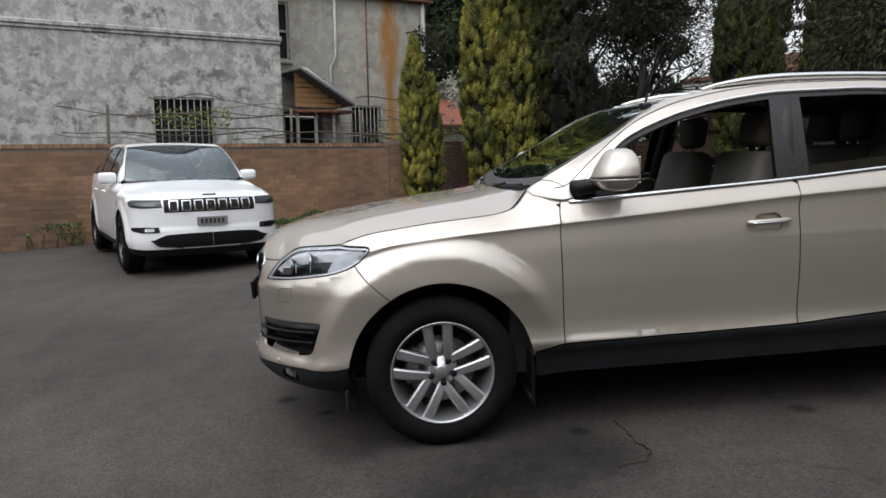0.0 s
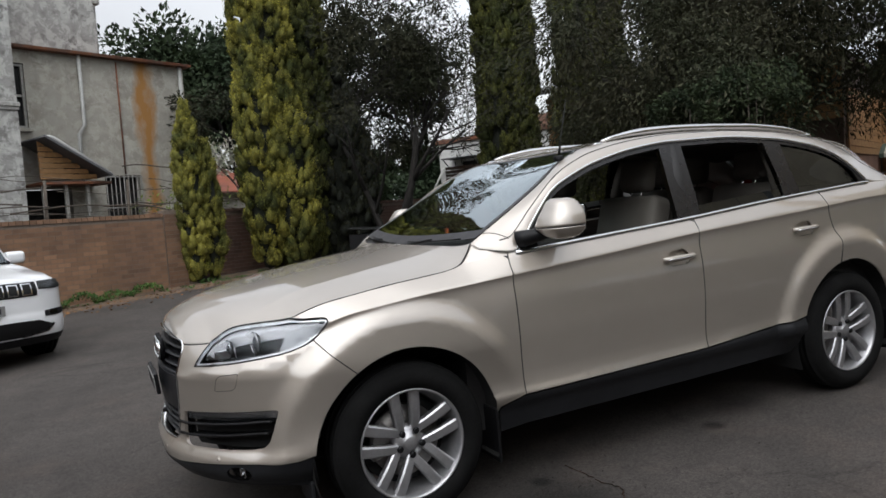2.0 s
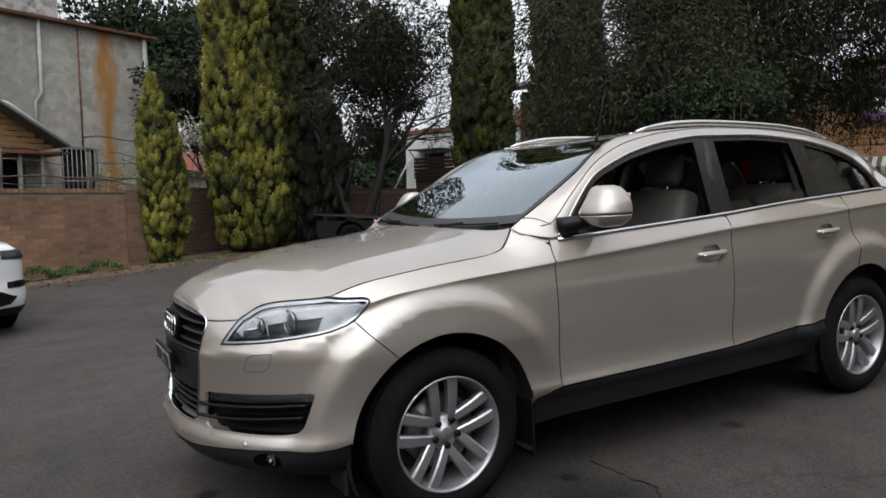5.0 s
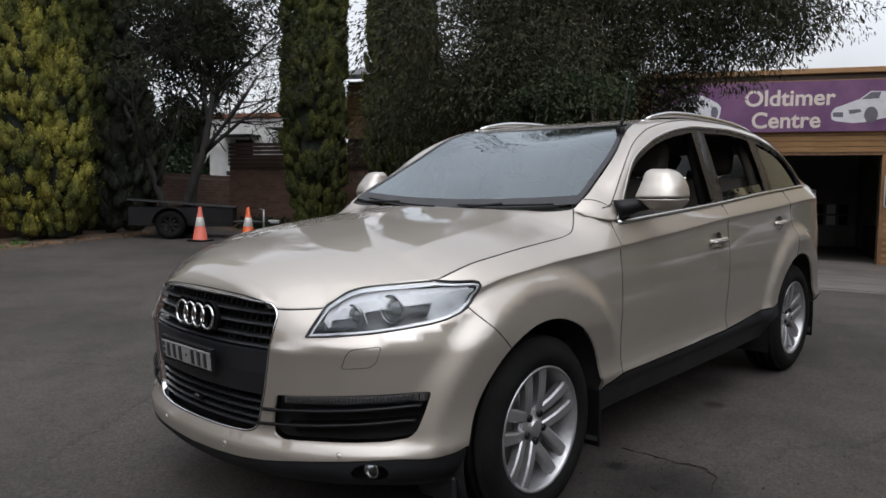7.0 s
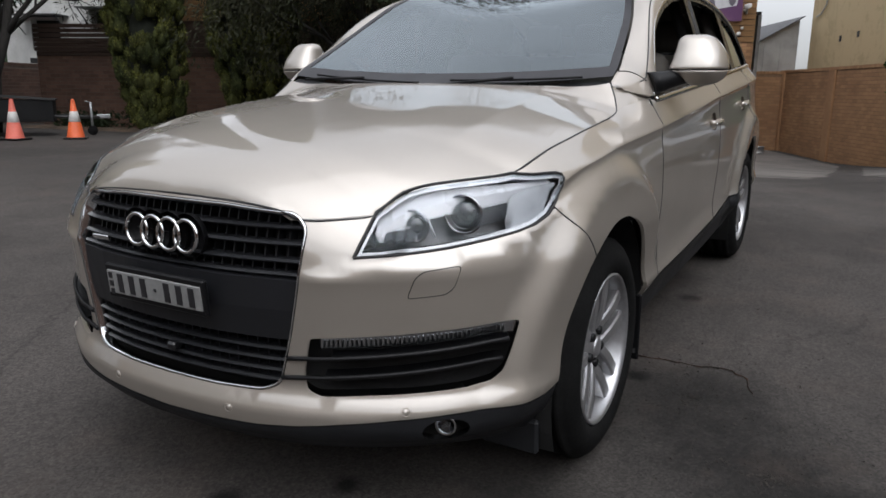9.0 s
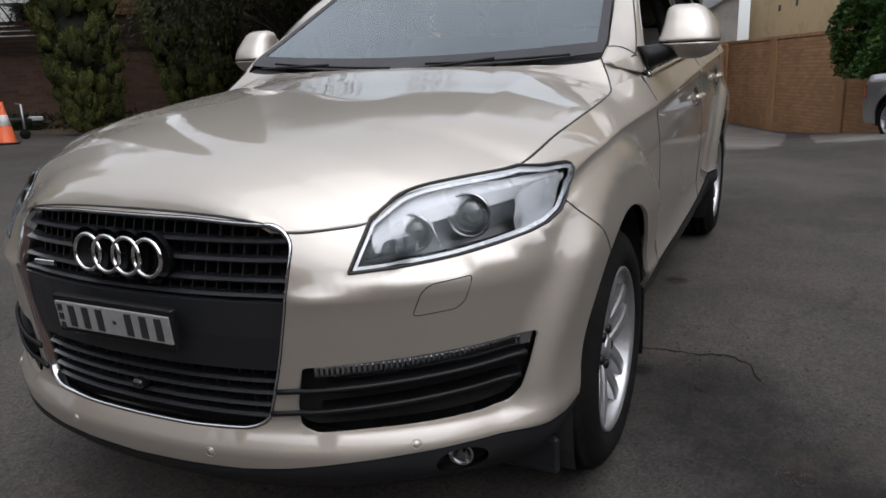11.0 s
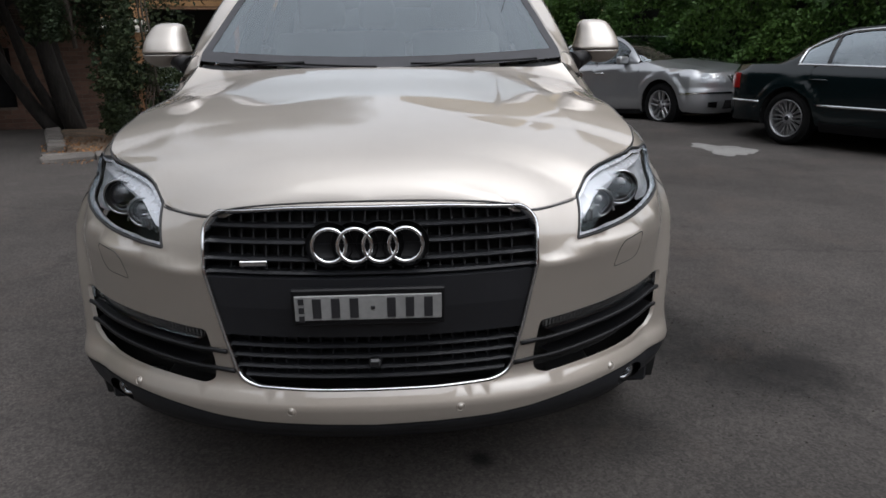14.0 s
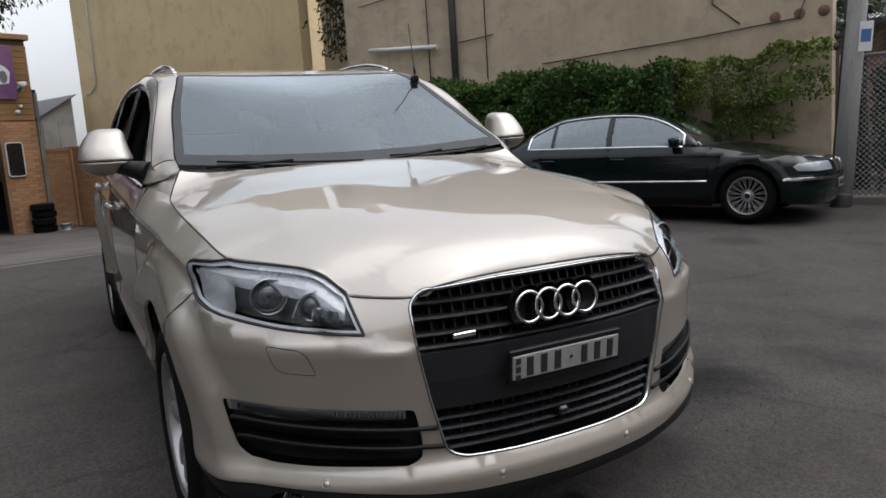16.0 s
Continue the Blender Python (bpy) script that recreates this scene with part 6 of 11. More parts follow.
    joints = [[seam_bot_sz] + seam, [(sx(.601), .4725), (sx(.601), .60), (sx(.599), .80), (sx(.598), 1.0), (sx(.604), 1.10), (sx(.616), S.ztop(sx(.616)))],
              [(sx(1.7915), .485), (sx(1.7975), .7), (sx(1.8015), .95), (sx(1.8015), 1.06), (sx(1.8095), 1.11), (sx(1.8165), S.ztop(sx(1.8165)))],
              [(sx(2.915), arch_z(2.915) + .006), (sx(2.9315), .95), (sx(2.9015), 1.10), (sx(2.8865), S.ztop(sx(2.8865)))]]
    for line in joints:
        pts = [S(s, z) for s, z in densify(line, 0.03, closed=False)]
        for sd in (-1, 1):
            bm = bmesh.new()
            tube(bm, [Vector((p.x, sd * (p.y - .0015), p.z)) for p in pts], 0.0034, 5, False)
            part("panel_joint", bm, M_CABIN_DARK, root)
    return dict(grille=grille, lamp=lamp, fog=fog, foglamp=foglamp)


def lerp_patch(c, a, p=2.2, ridge=0.0):
    """A surface between a centre curve and an edge curve, crowned across."""
    def f(t, r):
        t = min(max(t, 0.0), 1.0)
        C, A_ = c(t), a(t)
        q = abs(r)
        x = C.x + (A_.x - C.x) * (q ** 1.6)
        y = A_.y * r
        z = A_.z + (C.z - A_.z) * (1 - q ** p)
        if ridge:
            z += ridge * math.exp(-((q - 0.60) / 0.10) ** 2) * min(1, t * 2.5) * (1 - 0.3 * t)
        return Vector((x, y, z))
    return f


DLO_TOP = Smooth((.66, 1.152), (.72, 1.20), (.80, 1.285), (.986, 1.442), (1.14, 1.508), (1.284, 1.555), (1.585, 1.614), (1.85, 1.637), (2.2, 1.638), (2.65, 1.607), (2.95, 1.555), (3.15, 1.49), (3.32, 1.375), (3.41, 1.28))


def suv_side_glass(x, z):
    s = SUV.sx(x)
    i, t = SUV.idx(s)
    zt = SUV.ztop(s)
    b = SUV.P[i].y - SUV.dt[i]
    return Vector((x, b - 0.010 - (z - zt) * 0.36 - 0.05 * max(0.0, z - zt) ** 2, z))


EDGE_A = Path3((.476, .776, 1.216), (.552, .779, 1.262), (.70, .756, 1.338), (.95, .708, 1.472), (1.17, .645, 1.598), (1.33, .615, 1.648), (1.6, .603, 1.682), (2.0, .600, 1.698), (2.6, .592, 1.680), (3.1, .575, 1.630), (3.60, .545, 1.540), (3.80, .56, 1.40), (3.92, .60, 1.262))


def suv_greenhouse(root):
    S = SUV
    C_hood = Smooth((-.905, .952), (-.893, .978), (-.862, 1.007), (-.78, 1.046), (-.62, 1.085), (-.4, 1.118), (-.1, 1.152), (.15, 1.178), (.405, 1.212))
    E_hood = Path3(*(S.shut + S.hood_corner))
    hood = coons_hood(C_hood, E_hood, 0.535, 1.2, 0.008)
    for sd in (-1, 1):
        bm = bmesh.new()
        pts = [E_hood(t) for t in np.linspace(0.0, 1.0, 110)]
        tube(bm, [Vector((p.x, sd * p.y, p.z - .0012)) for p in pts], 0.0032, 5, False)
        part("hood_joint", bm, M_CABIN_DARK, root)
        fan = [(.382, .826, 1.128), (.420, .812, 1.157), (.455, .792, 1.190), (.480, .774, 1.219), (.55, .780, 1.266), (.60, .815, 1.242), (.645, .858, 1.200), (.675, .893, 1.146), (.60, .880, 1.150), (.54, .867, 1.148), (.47, .852, 1.136)]
        ctr = (.535, .835, 1.192)
        vs = [(x, sd * (y - .008), z - .007) for x, y, z in [ctr] + fan]
        mesh_part("pillar_foot", vs, [(0, 1 + k, 1 + (k + 1) % 11) for k in range(11)], M_CHAMPAGNE, root, smooth=True)
    grid_panel("hood", hood, 0.0, 0.998, 0, 0.995, 70, 36, M_CHAMPAGNE, root, flange=0.02)
    # A-line splits: windscreen edge and roof edge
    ws_e = lambda t: EDGE_A(0.012 + t * (0.262 - 0.012))
    ws_c = Path3((.405, 0, 1.205), (.75, 0, 1.375), (1.1, 0, 1.535), (1.462, 0, 1.654))
    ws = lerp_patch(ws_c, ws_e, 2.0)
    inner = lambda t, r: ws(t, r) + Vector((-0.0, 0, 0.0))
    grid_panel("windscreen", ws, 0.0, 1.0, 0, 0.985, 24, 16, M_GLASS_GREEN, root, flange=0)
    band = lambda t, r: ws(t, r) + Vector((-0.001, 0, 0.0016))
    # black ceramic border under the glass
    bm_r = [(0.0, 0.085, 0, 0.985), (0.972, 1.0, 0, 0.985), (0.085, 0.972, 0.94, 0.985)]
    for a, b, c, d in bm_r:
        grid_panel("windscreen_border", band, a, b, c, d, 12, 10, M_FRIT, root, joined=c == 0, flange=0)
    # cowl
    cowl = lambda t, r: hood(0.998, min(r, 0.97)).lerp(ws(0.0, min(r, 0.97)), t) - Vector((0, 0, 0.014))
    grid_panel("cowl", cowl, 0.0, 1.05, 0, 1.0, 3, 20, M_BLACK_PLASTIC, root, flange=0)
    # roof
    rf_e = lambda t: EDGE_A(0.262 + t * (0.872 - 0.262))
    rf_c = Path3((1.470, 0, 1.658), (1.58, 0, 1.680), (1.8, 0, 1.703), (2.15, 0, 1.712), (2.6, 0, 1.698), (3.1, 0, 1.656), (3.62, 0, 1.572))
    roof = lerp_patch(rf_c, rf_e, 2.4)
    grid_panel("roof", roof, 0.0, 1.0, 0, 1.0, 40, 16, M_CHAMPAGNE, root, flange=0.01)
    grid_panel("headlining", lambda t, r: roof(t, r) - Vector((0, 0, 0.05)), 0.0, 1.0, 0, 1.02, 16, 8, M_CABIN, root, flange=0)
    rg_c = Path3((3.62, 0, 1.572), (3.80, 0, 1.42), (3.97, 0, 1.25))
    rg_e = lambda t: EDGE_A(0.872 + t * 0.128)
    rg = lerp_patch(rg_c, rg_e, 2.2)
    grid_panel("rear_window", rg, 0.0, 1.0, 0, 1.0, 8, 8, M_GLASS_TINT, root, flange=0.01)
    # side strip between window tops and roof
    low_pts = [(.50, .815, 1.190), (.60, .872, 1.170)]
    for x in (.66, .72, .80, .986, 1.14, 1.284, 1.585, 1.85, 2.2, 2.65, 2.95, 3.15, 3.32, 3.41):
        p = suv_side_glass(x, DLO_TOP(x) + 0.012)
        low_pts.append((p.x, p.y + 0.012, p.z))
    low_pts += [(3.55, .822, 1.272), (3.74, .79, 1.270)]
    LOWC = Path3(*low_pts)

    def strip(t, r):
        a, b = EDGE_A(t), LOWC(t)
        p = a.lerp(b, r)
        n = Vector((0, 0.7, 0.7))
        return p + n * 0.022 * math.sin(math.pi * r) * min(1, 8 * t + 0.25)
    for sd in (-1, 1):
        bm = bmesh.new()
        pts = [strip(t, .64 - .08 * min(1, t * 6)) for t in np.linspace(.035, .97, 90)]
        tube(bm, [Vector((p.x, sd * p.y, p.z)) for p in pts], 0.0030, 5, False)
        part("door_frame_joint", bm, M_CABIN_DARK, root)
        bm = bmesh.new()
        pts = [strip(.022 + .0035 * k, k / 8 * .66) for k in range(9)]
        tube(bm, [Vector((p.x, sd * p.y, p.z)) for p in pts], 0.0022, 5, False)
        part("pillar_joint", bm, M_CABIN_DARK, root)
    grid_panel("pillar_and_roof_side", strip, 0.0, 1.0, 0, 1.0, 70, 10, M_CHAMPAGNE, root, joined=False, flange=0.012)
    # black window frame with its three openings
    xs = list(np.linspace(.672, 3.395, 60))
    up = [(x, DLO_TOP(x)) for x in xs]
    dn = [(x, S.ztop(S.sx(x)) + 0.006) for x in xs]
    frame_poly = dn + list(reversed(up))
    T = lambda x: DLO_TOP(x) - 0.028
    B = lambda x: S.ztop(S.sx(x)) + 0.012
    w1 = [(x, B(x)) for x in np.linspace(.70, 1.722, 24)] + [(1.738, 1.40)] + [(x, T(x)) for x in np.linspace(1.762, .735, 26)]
    w2 = [(x, B(x)) for x in np.linspace(1.895, 2.592, 16)] + [(2.598, 1.4)] + [(x, T(x)) for x in np.linspace(2.585, 1.925, 16)]
    w3 = [(x, B(x)) for x in np.linspace(2.735, 3.345, 16)] + [(x, T(x)) for x in np.linspace(3.31, 2.725, 18)]
    cdt_panel("window_frame", suv_side_glass, frame_poly, [w1, w2, w3], M_GLOSS_BLACK, root, grid=0.05, gap=0.0, flange=0.03, label="gloss black window frame")
    g_in = lambda x, z: suv_side_glass(x, z) - Vector((0, 0.012, 0))
    cdt_panel("quarter_glass", g_in, inset_poly(w3, -0.006), [], M_GLASS_TINT, root, grid=0.08, gap=0, flange=0)
    low2 = [(x, B(x) - 0.01) for x in np.linspace(1.89, 2.60, 16)] + [(x, B(x) + 0.045) for x in np.linspace(2.60, 1.89, 16)]
    cdt_panel("lowered_window_glass", g_in, low2, [], M_GLASS_TINT, root, grid=0.08, gap=0, flange=0, label="tinted rear door glass wound down")
    tri = [(.672, B(.672) - 0.004), (.80, B(.80) - 0.004), (.80, T(.80) + 0.01)]
    cdt_panel("mirror_triangle", lambda x, z: suv_side_glass(x, z) - Vector((0, 0.004, 0)), tri, [], M_BLACK_PLASTIC, root, grid=0.05, gap=0, flange=0.01)
    # bright trims
    for sd in (-1, 1):
        bm = bmesh.new()
        pts = [suv_side_glass(x, DLO_TOP(x) + 0.004) for x in np.linspace(.672, 3.40, 90)]
        pts = [Vector((p.x, sd * (p.y + 0.006), p.z)) for p in pts]
        ribbon(bm, pts, 0.020, 0.006, [Vector((0, sd, 0.25)).normalized()] * len(pts))
        bmesh.ops.recalc_face_normals(bm, faces=bm.faces)
        part("upper_window_trim", bm, M_CHROME, root, "polished window trim")
        bm = bmesh.new()
        pts = [S(S.sx(x), S.ztop(S.sx(x)) - 0.002) for x in np.linspace(.655, 3.41, 80)]
        pts = [Vector((p.x, sd * (p.y + 0.002), p.z + 0.004)) for p in pts]
        ribbon(bm, pts, 0.022, 0.007, [Vector((0, sd, 0.5)).normalized()] * len(pts))
        bmesh.ops.recalc_face_normals(bm, faces=bm.faces)
        part("belt_trim", bm, M_CHROME, root, "polished belt trim")
        # roof rail
        rail = new("roof_rail")
        rail.parent = root
        bm = bmesh.new()
        pts, rad = [], []
        for k in range(25):
            f = k / 24
            x = 1.46 + (3.26 - 1.46) * f
            ed = None
            t = 0.30 + 0.48 * f
            e = EDGE_A(t)
            while e.x < x and t < 0.9:
                t += 0.002
                e = EDGE_A(t)
            h = 0.020 * min(1, 7 * f, 7 * (1 - f)) ** 0.6
            pts.append((x, sd * (e.y - 0.005), e.z + 0.006 + h))
            rad.append(0.021 * min(1, .35 + 4 * f, .35 + 4 * (1 - f)))
        tube(bm, pts, 0.017, 8, True, rad)
        part("rail_bar", bm, M_CHROME, rail, "satin silver rail")
        for f in (0.03, 0.5, 0.97):
            p = pts[int(f * 24)]
            part("rail_foot", one_box(p[0] - 0.05, p[1] - 0.012, p[2] - 0.035, p[0] + 0.05, p[1] + 0.012, p[2] - 0.005, 0.006), M_CHROME, rail)
    # aerial on the near front pillar, small round base
    ant = new("aerial")
    ant.parent = root
    p = Vector((1.150, -.620, 1.606))
    bm = bmesh.new()
    lathe(bm, [(0.0, 0.012), (0.020, 0.010), (0.024, 0.0), (0.024, -0.02)], 12, "Z", Matrix.Translation(p))
    box(bm, p.x - 0.03, p.y - 0.012, p.z - 0.01, p.x + 0.03, p.y + 0.012, p.z + 0.012, 0.004)
    part("aerial_base", bm, M_BLACK_PLASTIC, ant)
    bm = bmesh.new()
    tube(bm, [p, p + Vector((.004, -.004, .03)), p + Vector((.07, -.012, .30))], 0.003, 6)
    tube(bm, [p + Vector((.003, -.004, .02)), p + Vector((.012, -.006, .06))], 0.007, 8)
    part("aerial_whip", bm, M_BLACK_PLASTIC, ant)
    # wipers
    for y0, y1, xo in ((.62, .02, 0.0), (-.12, -.66, 0.01)):
        wp = new("wiper")
        wp.parent = root
        bm = bmesh.new()
        pts = []
        for k in range(9):
            f = k / 8
            y = y0 + (y1 - y0) * f
            q = ws(0.006 + 0.018 * (1 - f), abs(y) / 0.8)
            pts.append((q.x - 0.010, y, q.z + 0.006))
        tube(bm, pts, 0.0048, 6)
        part("wiper_blade", bm, M_BLACK_PLASTIC, wp)
        bm = bmesh.new()
        a = Vector(pts[4]) + Vector((0, 0, 0.008))
        b = Vector((pts[0][0] - 0.03, y0 + 0.05, pts[0][2] - 0.02))
        tube(bm, [b, a], 0.006, 6)
        part("wiper_arm", bm, M_BLACK_PLASTIC, wp)
    return ws


def suv_front(root, cut):
    S = SUV
    sx, sy = S.sx, S.sy
    N_ = lambda s, z: (lambda n: n if n.dot(S(s, z) - Vector((1.6, 0, 0.7))) > 0 else -n)(surf_normal(S, abs(s) + 1e-4 if s >= 0 else s, z))
    P = lambda s, z, d=0.0: (lambda p: Vector((p.x, -p.y, p.z)))(S(s, z) + N_(s, z) * d)

    def back(y, z, deep):
        """Point of the grille plane, set back from the nose."""
        s = sy(min(abs(y), 0.6))
        p = S(s, z)
        return Vector((p.x + deep, y, z))
    gr = new("grille")
    gr.parent = root
    # bright surround
    loop = densify(cut["grille"], 0.02)
    bm = bmesh.new()
    n = len(loop)
    rows = []
    for i, (s, z) in enumerate(loop):
        c = Vector((0, 0.69))
        ss, zz = s, z
        k0 = 0.972
        inn = (s * 0.984, 0.69 + (z - 0.69) * 0.974)
        o = P(s, z, 0.001)
        m1 = P((s + inn[0]) / 2 * 1.003, (z * 0.6 + inn[1] * 0.4), 0.005)
        q = P(inn[0], inn[1], -0.004)
        r = P(inn[0], inn[1], -0.03)
        rows.append([bm.verts.new(v) for v in (o, m1, q, r)])
    for i in range(n):
        j = (i + 1) % n
        for k in range(3):
            f = bm.faces.new((rows[i][k], rows[j][k], rows[j][k + 1], rows[i][k + 1]))
            f.smooth = True
    bmesh.ops.recalc_face_normals(bm, faces=bm.faces)
    part("grille_surround", bm, M_CHROME, gr, "chrome grille surround")

    def half(z):
        """Half width of the opening at height z."""
        pts = cut["grille"]
        best = 0.0
        for (s0, z0), (s1, z1) in zip(pts, pts[1:] + pts[:1]):
            if min(z0, z1) <= z <= max(z0, z1) and abs(z1 - z0) > 1e-5:
                s = s0 + (s1 - s0) * (z - z0) / (z1 - z0)
                best = max(best, S(s, z).y)
        return best - 0.010
    # back plate
    bm = bmesh.new()
    zs = np.linspace(.462, .932, 16)
    cols = 14
    vv = [[bm.verts.new(back(half(z) * (2 * k / cols - 1), z, 0.075)) for k in range(cols + 1)] for z in zs]
    for i in range(len(zs) - 1):
        for k in range(cols):
            bm.faces.new((vv[i][k], vv[i][k + 1], vv[i + 1][k + 1], vv[i + 1][k]))
    part("grille_backing", bm, M_DARK, gr)
    # broad centre band for the plate
    bm = bmesh.new()
    zs = [.592, .600, .68, .760, .768]
    dd = [.05, .012, .008, .012, .05]
    vv = [[bm.verts.new(back(half(z) * (2 * k / cols - 1), z, d)) for k in range(cols + 1)] for z, d in zip(zs, dd)]
    for i in range(len(zs) - 1):
        for k in range(cols):
            bm.faces.new((vv[i][k], vv[i][k + 1], vv[i + 1][k + 1], vv[i + 1][k]))
    bmesh.ops.recalc_face_normals(bm, faces=bm.faces)
    part("grille_band", bm, M_GRILLE, gr, "dark grey centre band")
    # cross bars and upright slats
    for z in (.888, .848, .805, .772, .568, .538, .508, .482):
        bm = bmesh.new()
        w = half(z)
        rows = []
        for k in range(cols + 1):
            y = w * (2 * k / cols - 1)
            rows.append([bm.verts.new(v) for v in (back(y, z - .006, .055), back(y, z - .006, .024), back(y, z, .016), back(y, z + .005, .024), back(y, z + .005, .055))])
        for k in range(cols):
            for q in range(4):
                bm.faces.new((rows[k][q], rows[k + 1][q], rows[k + 1][q + 1], rows[k][q + 1]))
        bmesh.ops.recalc_face_normals(bm, faces=bm.faces)
        part("grille_bar", bm, M_GRILLE, gr)
    for z0, z1 in ((.773, .925), (.472, .592)):
        y = -0.40
        while y < 0.401:
            if half(z0) > abs(y) and half(z1) > abs(y):
                bm = bmesh.new()
                a, b = back(y, z0, .052), back(y, z1, .052)
                vs = []
                for q in (a, b):
                    vs.append([bm.verts.new(q + Vector(o)) for o in ((-.012, -.0022, 0), (-.012, .0022, 0), (.035, .0022, 0), (.035, -.0022, 0))])
                for k in range(4):
                    bm.faces.new((vs[0][k], vs[0][(k + 1) % 4], vs[1][(k + 1) % 4], vs[1][k]))
                bmesh.ops.recalc_face_normals(bm, faces=bm.faces)
                part("grille_slat", bm, M_GRILLE, gr)
            y += 0.032
    # ring badge with its dark plinth
    badge = new("ring_badge")
    badge.parent = root
    for k in range(4):
        y = 0.008 - 0.096 + 0.064 * k
        q = back(y, .849, -0.006)
        m = Matrix.Translation(q) @ Matrix.Rotation(radians(90), 4, "Y") @ Matrix.Rotation(radians(6), 4, "Y")
        b2 = bmesh.new()
        torus(b2, m, 0.0425, 0.0056, 44, 10, 1.1)
        part("ring", b2, M_CHROME, badge, "polished ring")
        bm = bmesh.new()
        lathe(bm, [(0.0, -0.012), (0.058, -0.012), (0.060, -0.03)], 24, "Z", Matrix.Translation(back(y, .849, 0.030)) @ Matrix.Rotation(radians(90), 4, "Y"))
        part("badge_plinth", bm, M_BLACK_PLASTIC, badge)
    bm = one_box(-0.003, -0.035, -0.007, 0.003, 0.035, 0.007, 0.002)
    bmesh.ops.translate(bm, verts=bm.verts, vec=back(0.30, .800, 0.006))
    part("small_badge", bm, M_CHROME, root, "small bright model badge")
    # number plate with bars in place of its characters
    pl = new("number_plate")
    pl.parent = root
    c = back(0.0, .700, -0.020) + Vector((0, 0.009, 0))
    mm = Matrix.Translation(c) @ Matrix.Rotation(radians(-4), 4, "Y")
    bm = one_box(-0.006, -0.193, -0.050, 0.012, 0.193, 0.050, 0.004)
    bmesh.ops.transform(bm, matrix=mm, verts=bm.verts)
    part("plate_frame", bm, M_BLACK_PLASTIC, pl, "black plate holder")
    bm = one_box(-0.010, -0.184, -0.034, -0.004, 0.184, 0.034, 0.002)
    bmesh.ops.transform(bm, matrix=mm, verts=bm.verts)
    part("plate_face", bm, M_PLATE_PALE, pl, "pale plate with dark bars")
    for k in range(7):
        y = 0.128 - k * 0.0465
        bm = one_box(-0.0125, y - (0.0105 if k != 3 else 0.005), -0.027 if k != 3 else -0.004, -0.0095, y + (0.011 if k != 3 else 0.005), 0.028 if k != 3 else 0.005, 0.001)
        bmesh.ops.transform(bm, matrix=mm, verts=bm.verts)
        part("plate_bar", bm, M_PLATE, pl)
    for k in range(3):
        bm = one_box(-0.0125, 0.160, 0.020 - k * 0.024 - 0.008, -0.0095, 0.174, 0.020 - k * 0.024 + 0.008)
        bmesh.ops.transform(bm, matrix=mm, verts=bm.verts)
        part("plate_bar", bm, M_PLATE, pl)
    # parking camera
    bm = one_box(-0.014, -0.016, -0.012, 0.02, 0.016, 0.012, 0.006)
    bmesh.ops.translate(bm, verts=bm.verts, vec=back(0.0, .528, 0.012))
    part("parking_camera", bm, M_GLOSS_BLACK, root)
    # lamps
    for sd in (-1, 1):
        hl = new("headlight")
        hl.parent = root
        lens = lambda s, z: S(s, z) + (lambda n: n if n.dot(S(s, z) - Vector((1.6, 0, .7))) > 0 else -n)(surf_normal(S, s, z)) * 0.003
        cdt_panel("lens", lens, inset_poly(cut["lamp"], 0.006), [], M_LENS, hl, sides=(sd,), grid=0.03, gap=0, flange=0.02)
        bowl = lambda s, z: S(s, z) - Vector((-0.095, 0.055, 0))
        cdt_panel("lamp_housing", bowl, inset_poly(cut["lamp"], -0.01), [], M_LAMP_HOUSE, hl, sides=(sd,), grid=0.04, gap=0, flange=0)
        # bright inner frame
        outer = inset_poly(cut["lamp"], 0.005)
        innr = inset_poly(cut["lamp"], 0.0115)
        inward = lambda d: (lambda s, z: S(s, z) - (lambda n: n if n.dot(S(s, z) - Vector((1.6, 0, .7))) > 0 else -n)(surf_normal(S, s, z)) * d)
        mid = inward(0.007)
        bm = bmesh.new()
        pts = [S(s, z) for s, z in densify(cut["lamp"], 0.025)]
        pts.append(pts[0])
        tube(bm, [Vector((p.x, sd * p.y, p.z)) for p in pts], 0.0040, 6, False)
        part("lamp_gasket", bm, M_CABIN_DARK, hl, "black rubber gasket")
        cdt_panel("lamp_frame", mid, outer, [innr], M_LAMP_BRIGHT, hl, sides=(sd,), grid=0.02, gap=0, flange=0.003, label="bright inner frame")
        # upper bright eyelid
        n = len(cut["lamp"])
        lt = lambda s: min(S.ztop(s), .993)
        sa, sb = sy(.604), sx(-.365)
        lo = [(s, lt(s) - 0.048 + 0.030 * (s - sa) / (sb - sa)) for s in np.linspace(sa, sb, 20)]
        hi = [(s, lt(s) - 0.007) for s in np.linspace(sb, sa, 20)]
        lid = lambda s, z: inward(0.008 + 0.30 * max(0.0, z - lt(s) + 0.05))(s, z)
        cdt_panel("lamp_eyelid", lid, lo + hi, [], M_LAMP_BRIGHT, hl, sides=(sd,), grid=0.03, gap=0, flange=0.05, label="bright upper reflector")
        # corner indicator
        ind = [(sx(-.55), .872), (sx(-.49), .885), (sx(-.43), .903), (sx(-.385), .930), (sx(-.350), .962), (sx(-.345), .974), (sx(-.43), .972), (sx(-.515), .957)]
        cdt_panel("indicator", inward(0.02), ind, [], M_LAMP_PALE, hl, sides=(sd,), grid=0.03, gap=0, flange=0.03, label="pale corner indicator")
